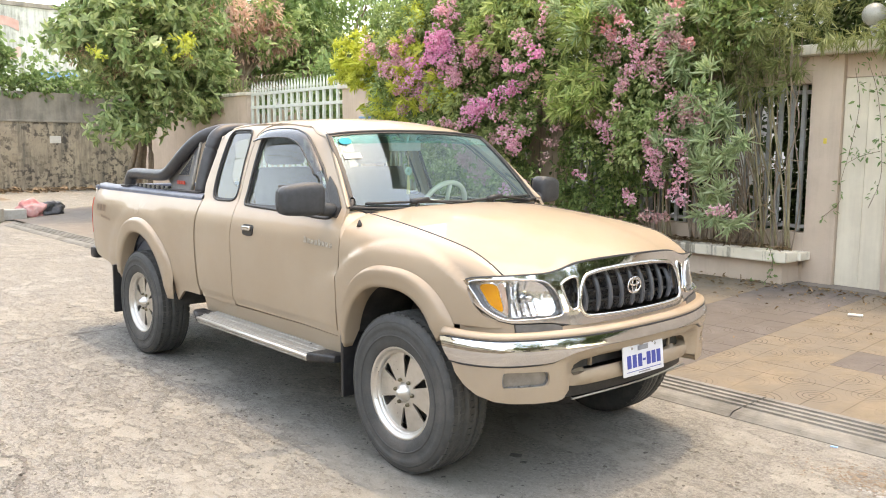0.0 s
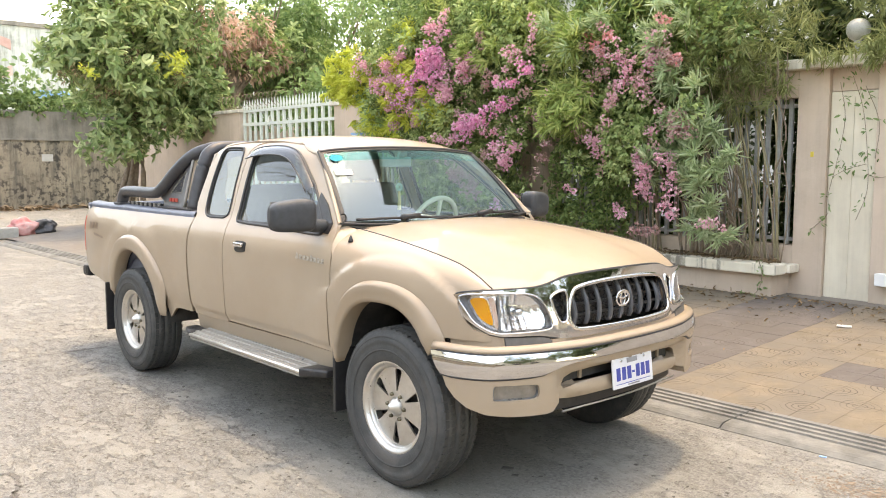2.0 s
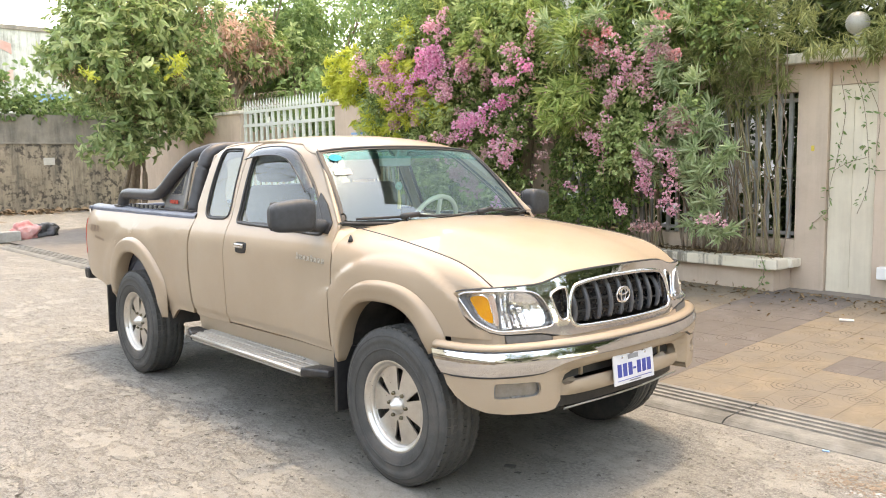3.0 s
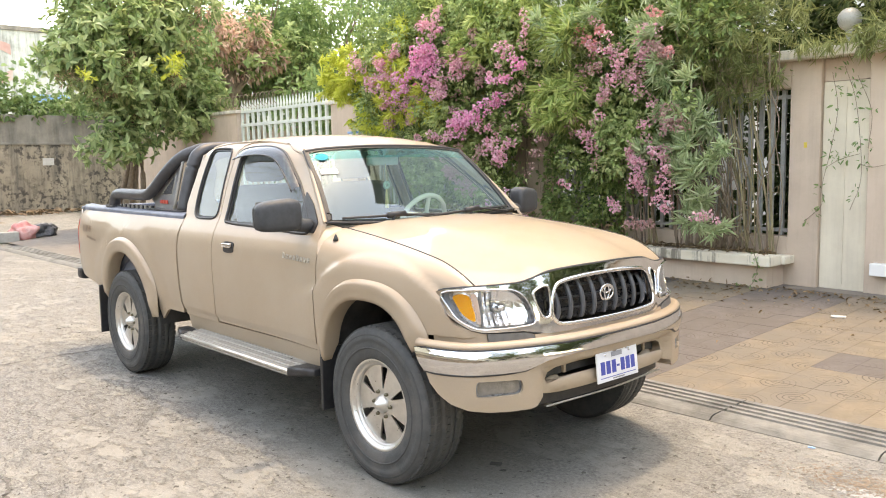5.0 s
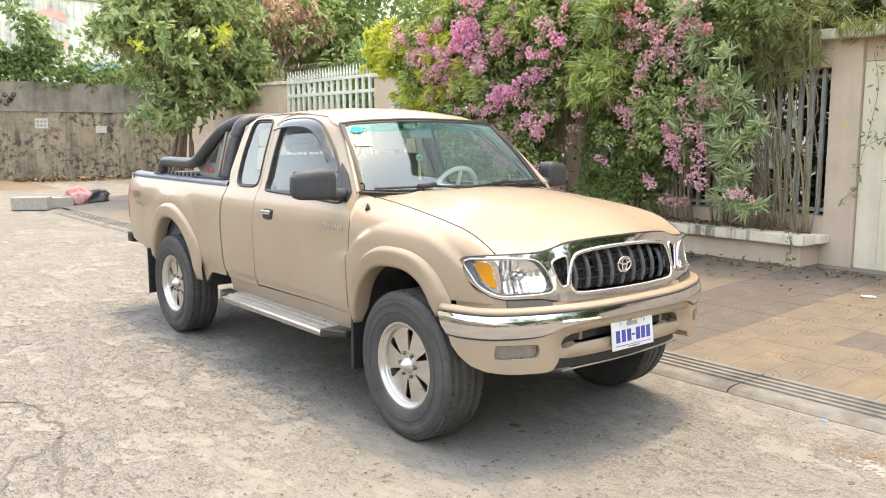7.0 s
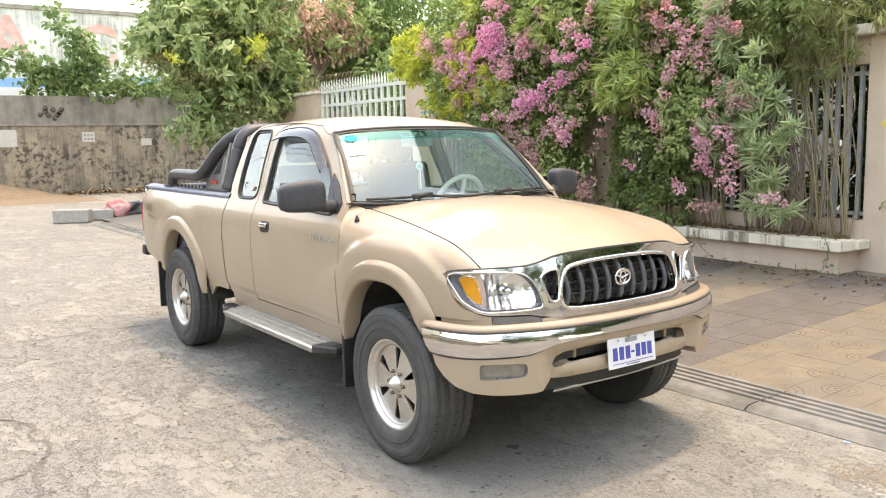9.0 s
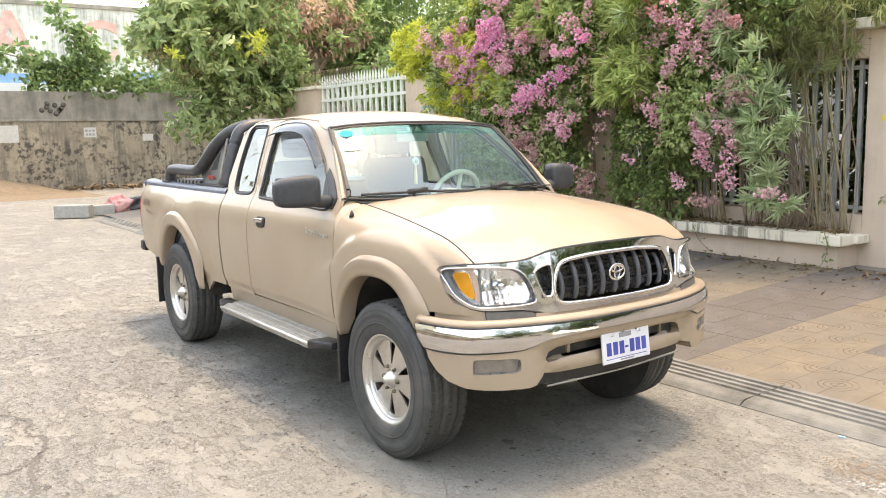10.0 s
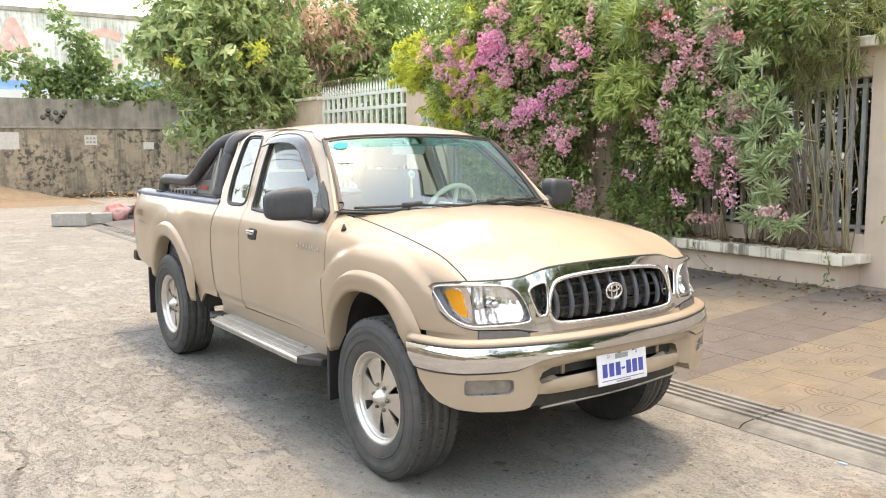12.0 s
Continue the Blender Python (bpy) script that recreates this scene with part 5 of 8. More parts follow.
g = part("rear_window", sheet(rw, lambda y, z: (-2.18, y, z), 0.2, (), 0, (-1, 0, 0)), "side_glass", cabback)
g.visible_shadow = False
boxed("floor_pan", "under", (-2.13, -0.46, -0.76, 0.76, 0.50, 0.54), truck)
boxed("bulkhead", "under", (-0.50, -0.47, -0.76, 0.76, 0.50, 1.16), truck)
boxed("engine_block", "under", (-0.46, 0.42, -0.34, 0.34, 0.42, 1.02), truck, 0.05)
boxed("radiator_panel", "under", (0.50, 0.53, -0.66, 0.66, 0.52, 0.96), truck, 0.02)
for s in (-1, 1):
    boxed("chassis_rail", "under", (-4.05, 0.62, s * 0.42 - 0.035, s * 0.42 + 0.035, 0.44, 0.56), truck, 0.01)
part("rear_axle", joined(tube([(-WB, -0.68, R_T), (-WB, 0, R_T), (-WB, 0.68, R_T)], 0.045, 12, 2), revolve([(0.0, -0.13), (0.10, -0.10), (0.14, 0), (0.10, 0.10), (0.0, 0.13)], 18, "y", (-WB, 0.0, R_T))), "under", truck)
part("front_axle", tube([(0, -0.66, R_T), (0, -0.2, R_T + 0.08), (0, 0.2, R_T + 0.08), (0, 0.66, R_T)], 0.035, 10, 3), "under", truck)
part("propshaft", tube([(-WB, 0, R_T), (-1.5, 0.1, 0.46), (-0.4, 0.12, 0.5)], 0.035, 10, 3), "under", truck)
part("exhaust", tube([(-0.5, -0.25, 0.42), (-1.6, -0.3, 0.40), (-2.6, -0.3, 0.46), (-4.1, -0.5, 0.45)], 0.03, 10, 4), "under", truck)
for s in (-1, 1):
    part("suspension_strut", joined(tube([(-0.08, s * 0.55, 0.46), (-0.10, s * 0.50, 0.86)], 0.038, 12, 1), tube([(0.12, s * 0.42, 0.44), (0.0, s * 0.66, 0.34)], 0.028, 8, 1), tube([(-0.22, s * 0.40, 0.62), (-0.1, s * 0.66, 0.60)], 0.022, 8, 1)), "under", truck)
    # mud flaps behind the wheels
    for x, h0, h1 in ((-0.455, 0.27, 0.60), (-WB - 0.50, 0.24, 0.62)):
        bm = box(bmesh.new(), -0.012, 0.012, -0.13, 0.13, h0, h1, 0.006)
        bmesh.ops.translate(bm, vec=(x, s * 0.735, 0), verts=bm.verts)
        part("mud_flap", bm, "black", truck, "black rubber mud flap", smooth=False)

# load bed
boxed("bed_floor", "liner", (-4.18, -2.19, -0.72, 0.72, 0.70, 0.73), truck)
boxed("bed_front", "paint", (-2.215, -2.185, -0.74, 0.74, 0.56, 1.20), truck, 0.006)
for s in (-1, 1):
    boxed("bed_wall", "liner", (-4.18, -2.19, s * 0.735 - 0.012, s * 0.735 + 0.012, 0.70, 1.20), truck)
    bm = revolve([(0.40, -0.14), (0.42, -0.10), (0.42, 0.12), (0.0, 0.12)], 24, "y", (-WB, s * 0.62, 0.46))
    bmesh.ops.bisect_plane(bm, geom=bm.verts[:] + bm.edges[:] + bm.faces[:], plane_co=(0, 0, 0.70), plane_no=(0, 0, 1), clear_inner=True)
    part("wheel_box", bm, "liner", truck)
tg = part("tailgate", sheet([(-0.74, 0.68), (-0.755, 0.9), (-0.755, 1.2), (0, 1.205), (0.755, 1.2), (0.755, 0.9), (0.74, 0.68)], lambda y, z: (-4.205 - 0.012 * (1 - (y / 0.76) ** 2), y, z), 0.1, (), 0.03, (-1, 0, 0)), "paint", truck)
boxed("tailgate_cap", "liner", (-4.23, -4.16, -0.75, 0.75, 1.195, 1.225), tg, 0.01)
rb = bmesh.new()
box(rb, -4.32, -4.20, -0.79, 0.79, 0.60, 0.70, 0.03)
part("rear_bumper", rb, "black", truck, "black rear bumper", smooth=False)

# ---- nose: grille shell, lamps, bumper ----
def plan(pts):
    """A smooth plan line from the middle outwards: length along it, x and y, and their inverses."""
    d = np.array(spline(pts, 30))
    s = np.concatenate([[0], np.cumsum(np.linalg.norm(np.diff(d, axis=0), axis=1))])
    at = lambda q: (float(np.interp(abs(q), s, d[:, 0])), math.copysign(float(np.interp(abs(q), s, d[:, 1])), q) if q else 0.0)
    of_y = lambda y: math.copysign(float(np.interp(abs(y), d[:, 1], s)), y) if y else 0.0
    def normal(q):
        a, b = np.array(at(abs(q) + 0.004)), np.array(at(max(0.0, abs(q) - 0.004)))
        t = a - b
        n = np.array([t[1], -t[0]]) / (np.linalg.norm(t) + 1e-9)
        return n[0], math.copysign(n[1], q) if q else 0.0
    return at, of_y, normal


nose_at, nose_s, nose_n = plan([(.722, 0), (.718, .15), (.706, .30), (.690, .40), (.668, .50), (.640, .60), (.598, .69), (.545, .742), (.47, .783), (.40, .802), (.30, .83)])
bmp_at, bmp_s, bmp_n = plan([(.800, 0), (.797, .15), (.785, .30), (.760, .44), (.720, .57), (.672, .685), (.610, .782), (.53, .835), (.44, .862), (.35, .875), (.27, .882)])


def nose_place(off=0.0):
    def f(q, z):
        (x, y), n = nose_at(q), nose_n(q)
        return (x + n[0] * off - 0.20 * (z - 0.90), y + n[1] * off, z)
    return f


def bump_place(off=0.0):
    def f(q, z):
        (x, y), n = bmp_at(q), bmp_n(q)
        o = off(q, z) if callable(off) else off
        return (x + n[0] * o, y + n[1] * o, z)
    return f


def mirror_ring(half):
    """Closes a half outline (from the top middle to the bottom middle) by its mirror image."""
    return half + [(-a, b) for a, b in half[::-1] if abs(a) > 1e-6]


hl_ring = rounded([(.792, .978), (.755, .992), (.70, .996), (.60, .990), (.545, .975), (.505, .935), (.482, .870), (.487, .832), (.56, .824), (.66, .822), (.715, .822), (.745, .835), (.772, .868), (.786, .920)], 3)
tri_ring = rounded([(.462, .970), (.405, .992), (.388, .970), (.398, .870), (.418, .850), (.440, .862), (.465, .94)], 3)
grl_half = [(0, 1.018), (.12, 1.017), (.24, 1.010), (.31, 1.0), (.345, .985), (.368, .95), (.385, .90), (.388, .86), (.372, .828), (.34, .815), (.25, .811), (.12, .809), (0, .809)]
grl_ring = mirror_ring([(nose_s(y), z) for y, z in grl_half])
sur_half = [(0, 1.060), (.10, 1.060), (.20, 1.058), (.30, 1.054), (.36, 1.049), (.395, 1.043), (.43, 1.033), (.463, 1.024), (.50, 1.016), (.542, 1.011), (.60, 1.010), (.66, 1.009), (.71, 1.007), (.755, 1.002), (.790, .992), (.806, .975), (.801, .93), (.790, .885), (.770, .845), (.745, .818), (.71, .808), (.60, .806), (.54, .802), (.495, .790), (.44, .781), (.38, .779), (.2, .780), (0, .781)]
sur_ring = mirror_ring([(nose_s(y), z) for y, z in sur_half])


def arc_bulge(q, z):
    """The grille's frame stands proud of the lamp band."""
    y = abs(nose_at(q)[1])
    return 0.012 * smooth01((0.47 - y) / 0.10)


def shell_place(q, z):
    roll = 0.010 * (1 - ((z - 0.92) / 0.14) ** 2)
    return nose_place(arc_bulge(q, z) + roll)(q, z)


holes = [grl_ring] + [[(nose_s(s * y), z) for y, z in r] for s in (-1, 1) for r in (tri_ring, hl_ring)]
shell = part("grille_shell", sheet(sur_ring, shell_place, 0.03, holes, 0.035, (1, 0, 0)), "chrome", truck, "chrome grille shell")
part("shell_gasket", bead(denser(sur_ring), nose_place(-0.004), 0.0065), "black", shell, "black gap line round the shell")
part("grille_frame", bead(denser(rounded(grl_ring, 2)), lambda q, z: nose_place(arc_bulge(q, z) + 0.006)(q, z), 0.010, 0.9, 12), "chrome", shell)
part("grille_back", sheet(grl_ring, nose_place(-0.085), 0.1, (), 0, (1, 0, 0)), "grille_black", shell)
for k in range(9):
    y = -0.328 + 0.082 * k
    z0, z1 = 0.818, 1.008 - 0.10 * (abs(y) / 0.42) ** 4
    bm = bmesh.new()
    rows = []
    for j in range(9):
        z = z0 + (z1 - z0) * j / 8
        (x, yy), _ = nose_at(nose_s(y)), 0
        x += -0.20 * (z - 0.90) - 0.030 + 0.028 * math.sin(math.pi * j / 8) ** 0.7
        rows.append([bm.verts.new((x + dx, y + dy, z)) for dx, dy in ((-0.012, -0.0115), (-0.004, -0.0105), (0.002, -0.007), (0.002, 0.007), (-0.004, 0.0105), (-0.012, 0.0115))])
    for r1, r2 in zip(rows, rows[1:]):
        for j in range(5):
            bm.faces.new((r1[j], r1[j + 1], r2[j + 1], r2[j]))
    bm.faces.new(rows[0])
    bm.faces.new(rows[-1])
    bmesh.ops.recalc_face_normals(bm, faces=bm.faces)
    part("grille_slat", bm, "slat_grey", shell)
for z in (0.865, 0.915, 0.965):
    part("grille_rail", tube([(nose_at(nose_s(y))[0] - 0.038 - 0.2 * (z - 0.9), y, z) for y in (-0.36, -0.18, 0, 0.18, 0.36)], 0.006, 6, 4), "black", shell)
# plain oval badge
ex, ez = 0.722, 0.918


def oval_ring(ry, rz, r, x, z0=ez):
    bm = bmesh.new()
    rows = []
    for k in range(40):
        a = 2 * math.pi * k / 40
        c, sn = math.cos(a), math.sin(a)
        rows.append([bm.verts.new((x + r * math.sin(b) * 0.7, ry * c + r * math.cos(b) * c, z0 + rz * sn + r * math.cos(b) * sn)) for b in (2 * math.pi * j / 8 for j in range(8))])
    for i in range(40):
        for j in range(8):
            bm.faces.new((rows[i][j], rows[(i + 1) % 40][j], rows[(i + 1) % 40][(j + 1) % 8], rows[i][(j + 1) % 8]))
    bmesh.ops.recalc_face_normals(bm, faces=bm.faces)
    return bm


badge = part("badge", joined(oval_ring(0.050, 0.036, 0.006, ex), oval_ring(0.018, 0.034, 0.005, ex), oval_ring(0.036, 0.014, 0.005, ex, ez + 0.014)), "chrome", shell, "plain chrome oval badge")
for s in (-1, 1):
    part("shell_vent", sheet([(nose_s(s * y), z) for y, z in tri_ring], nose_place(-0.03), 0.1, (), 0, (1, 0, 0)), "grille_black", shell)
    part("vent_frame", bead([(nose_s(s * y), z) for y, z in tri_ring], lambda q, z: nose_place(arc_bulge(q, z) + 0.008)(q, z), 0.007), "chrome", shell)
    def bowl(q, z, s=s):
        (x, y), _ = nose_at(q), 0
        e = 1 - ((abs(y) - 0.60) / 0.125) ** 2 - ((z - 0.905) / 0.105) ** 2
        o = -0.030 - 0.055 * max(0.0, e) + 0.0012 * math.sin(y * 170) + 0.0006 * math.sin(z * 120)
        return nose_place(o)(q, z)
    lampm = part("headlamp", sheet([(nose_s(s * y), z) for y, z in hl_ring], bowl, 0.016, (), 0.0, (1, 0, 0)), "reflector", truck, "clear headlamp with amber indicator", smooth=False)
    part("bezel_strip", bead([(nose_s(s * y), z) for y, z in hl_ring], nose_place(0.012), 0.0042), "chrome", lampm, "thin chrome edge strip")
    rim_in = [tuple(p) for p in inset(hl_ring, 0.008)]
    part("bezel", sheet([(nose_s(s * y), z) for y, z in hl_ring], nose_place(-0.010), 0.05, [[(nose_s(s * y), z) for y, z in rim_in]], 0.02, (1, 0, 0)), "bezel_grey", lampm)
    part("divider", sheet([(nose_s(s * y), z) for y, z in [(.707, .985), (.700, .985), (.708, .83), (.716, .83)]], nose_place(-0.01), 0.1, (), 0.05, (1, 0, 0)), "bezel_grey", lampm)
    amb = rounded([(.781, .958), (.764, .970), (.742, .962), (.736, .915), (.732, .872), (.738, .852), (.764, .880), (.776, .925)], 3)
    pale = rounded([(.735, .972), (.720, .970), (.714, .90), (.717, .845), (.727, .842), (.730, .858), (.728, .872), (.732, .915), (.737, .955)], 2)
    part("indicator_reflector", sheet([(nose_s(s * y), z) for y, z in pale], nose_place(-0.024), 0.02, (), 0.02, (1, 0, 0)), "amber_pale", lampm, "pale pink indicator reflector", smooth=False)
    part("indicator", sheet([(nose_s(s * y), z) for y, z in amb], nose_place(-0.022), 0.04, (), 0.02, (1, 0, 0)), "amber", lampm, "amber indicator")
    part("bulb", revolve([(0.0, 0.05), (0.014, 0.046), (0.02, 0.03), (0.022, 0.0)], 16, "x", (0.565, s * 0.60, 0.905)), "reflector", lampm)
    gl = part("lens", sheet([(nose_s(s * y), z) for y, z in inset(hl_ring, 0.003)], nose_place(-0.004), 0.04, (), 0, (1, 0, 0)), "lens", lampm, "clear lens")
    gl.visible_shadow = False
    part("fender_corner", sheet([(nose_s(s * y), z) for y, z in [(.703, .735), (.703, .804), (.745, .814), (.776, .842), (.80, .86), (.812, .86), (.815, .735)]], nose_place(-0.003), 0.04, (), 0.03, (1, 0, 0)), "paint", truck)
    # dark filler under the lamp
    part("lamp_filler", sheet([(nose_s(s * y), z) for y, z in [(.70, .803), (.60, .800), (.535, .796), (.50, .787), (.49, .775), (.49, .735), (.70, .735)]], nose_place(0.006), 0.05, (), 0.03, (1, 0, 0)), "filler_grey", truck, "dark strip under the lamp")

part("valance", sheet([(nose_s(y), z) for y, z in [(-.487, .735), (-.487, .782), (0, .784), (.487, .782), (.487, .735), (0, .735)]], nose_place(0.004), 0.05, (), 0.03, (1, 0, 0)), "paint", truck)

# bumper: painted ledge, chrome band, painted lower part with the mouth and fog lamps
def ring_b(half):
    return mirror_ring([(bmp_s(y), z) for y, z in half])


lb = bmesh.new()
rows = []
for k in range(81):
    q = (k / 40 - 1) * bmp_s(0.8765)
    (x, y), n = bmp_at(q), bmp_n(q)
    prof = [(-0.16, 0.735), (-0.07, 0.755), (-0.03, 0.770), (-0.014, 0.773), (0.001, 0.768), (0.010, 0.757), (0.0125, 0.7455), (-0.012, 0.7445)]
    if abs(q) > bmp_s(0.80):
        prof = [(max(a, -0.05), b) for a, b in prof]
    rows.append([lb.verts.new((x + n[0] * a, y + n[1] * a, b)) for a, b in prof])
for r1, r2 in zip(rows, rows[1:]):
    for j in range(len(r1) - 1):
        lb.faces.new((r1[j], r1[j + 1], r2[j + 1], r2[j]))
for r1 in (rows[0], rows[-1]):
    lb.faces.new(r1)
bmesh.ops.recalc_face_normals(lb, faces=lb.faces)
bumper = part("front_bumper", lb, "paint", truck, "beige and chrome front bumper")

ch_half = [(0, .7425), (.2, .7425), (.4, .7425), (.6, .7425), (.75, .7425), (.83, .742), (.868, .740), (.8765, .735), (.870, .634), (.860, .630), (.80, .632), (.72, .633), (.63, .635), (.575, .640), (.53, .656), (.485, .673), (.42, .683), (.3, .690), (.15, .694), (0, .695)]


def band(q, z):
    return 0.011 + 0.015 * math.sin(math.pi * min(1, max(0, (z - 0.628) / 0.116)))


part("chrome_band", sheet(ring_b(ch_half), bump_place(band), (0.03, 0.01), (), 0.012, (1, 0, 0)), "chrome", bumper, "chrome bumper band")
part("band_gasket", bead(denser(ring_b(ch_half), 0.03), bump_place(0.009), 0.006), "black", bumper)
low_half = [(0, .692), (.15, .691), (.3, .687), (.42, .680), (.485, .670), (.53, .653), (.575, .637), (.63, .632), (.72, .630), (.80, .629), (.857, .627), (.869, .629), (.866, .585), (.857, .540), (.838, .500), (.80, .477), (.73, .466), (.65, .462), (.555, .462), (.525, .470), (.510, .490), (.50, .505), (.47, .512), (.40, .508), (.25, .512), (.12, .515), (0, .515)]
mouth = mirror_ring([(bmp_s(y), z) for y, z in [(0, .638), (.15, .637), (.30, .630), (.40, .622), (.445, .605), (.462, .575), (.452, .558), (.40, .574), (.30, .580), (.15, .584), (0, .584)]])
fog_ring = rounded([(.775, .598), (.755, .604), (.68, .603), (.612, .600), (.594, .590), (.592, .556), (.612, .537), (.69, .535), (.765, .536), (.777, .548)], 3)


def low_off(q, z):
    y = abs(bmp_at(q)[1])
    o = 0.010 - 0.10 * max(0, 0.52 - z) ** 1.2
    o -= 0.045 * smooth01((0.50 - y) / 0.035) * smooth01((0.650 - z) / 0.02)
    o += 0.028 * smooth01((0.47 - y) / 0.05) * math.sin(math.pi * min(1, max(0, (z - 0.505) / 0.085))) ** 0.7
    return o


fogs = [[(bmp_s(s * y), z) for y, z in fog_ring] for s in (-1, 1)]
part("lower_bumper", sheet(ring_b(low_half), bump_place(low_off), (0.04, 0.03), [mouth] + fogs, 0.085, (1, 0, 0)), "paint", bumper)
part("mouth_back", sheet(mouth, bump_place(-0.075), 0.1, (), 0, (1, 0, 0)), "under", bumper)
for y in (-0.31, 0.31):
    bm = box(bmesh.new(), -0.05, 0.02, -0.008, 0.008, 0.58, 0.64)
    bmesh.ops.translate(bm, vec=(0.70, y, 0), verts=bm.verts)
    part("mouth_rib", bm, "paint", bumper, smooth=False)
for s, r in zip((-1, 1), fogs):
    part("fog_lamp", sheet(r, bump_place(-0.012), 0.05, (), 0, (1, 0, 0)), "fog", bumper, "ribbed clear fog lamp")
    part("fog_rim", sheet(r, bump_place(-0.004), 0.05, [inset(r, 0.006)], 0.01, (1, 0, 0)), "bezel_grey", bumper)
part("air_dam", sheet([(-bmp_s(0.54), 0.445), (-bmp_s(0.54), 0.53), (0, 0.535), (bmp_s(0.54), 0.53), (bmp_s(0.54), 0.445), (0, 0.45)], bump_place(-0.08), 0.1, (), 0.15, (1, 0, 0)), "black", bumper, "black lower air dam")
part("tow_bar", tube([(0.735, -0.455, 0.453), (0.765, 0.0, 0.460), (0.735, 0.43, 0.466)], 0.005, 8, 4), "step_alu", bumper, "thin bright bar under the bumper")

# number plate: unreadable bars
plate = part("number_plate", box(bmesh.new(), -0.004, 0.004, -0.1575, 0.1575, 0.0, 0.152, 0.003), "plate", bumper, "white number plate with blue marks", smooth=False)
PL = pose(0.812, -0.027, 0.515, 0, -6, 0)
plate.matrix_basis = PL
def plate_bar(y0, y1, z0, z1, mat="plate_blue"):
    ob = part("plate_bar", box(bmesh.new(), 0.004, 0.0055, y0, y1, z0, z1), mat, plate, smooth=False)
    ob.matrix_parent_inverse = Matrix()


for k, y in enumerate((-0.130, -0.088, -0.046, 0.022, 0.062, 0.102)):
    plate_bar(y, y + 0.030, 0.036, 0.096)
plate_bar(-0.010, 0.012, 0.060, 0.070)
plate_bar(-0.045, 0.035, 0.112, 0.134, "ink")
plate_bar(-0.135, 0.135, 0.018, 0.021)
plate_bar(-0.045, 0.045, 0.007, 0.013, "ink")
for y in (-0.09, 0.09):
    b = part("plate_bolt", revolve([(0.0, 0.009), (0.006, 0.008), (0.008, 0.004), (0.008, 0.003)], 10, "x", (0, y, 0.128)), "chrome", plate)
    b.matrix_parent_inverse = Matrix()

# ---- wheels ----
def wheel_at(x, s):
    m = pose(x, s * 0.735, R_T, 0, 0, 0 if s > 0 else 180)
    w = part("wheel", revolve([(0.17, -0.08), (0.19, -0.10), (0.19, 0.03), (0.15, 0.022), (0.0, 0.01)], 32, "y"), "under", truck, "alloy wheel with worn all-terrain tyre")
    w.matrix_parent_inverse = Matrix()
    w.matrix_basis = m
    for name, mat, data, label in WHEEL:
        ob = part(name, None, None, w, label, data=data)
        ob.matrix_parent_inverse = Matrix()
        if name == "tread":
            tagged(ob, kind="stuff")


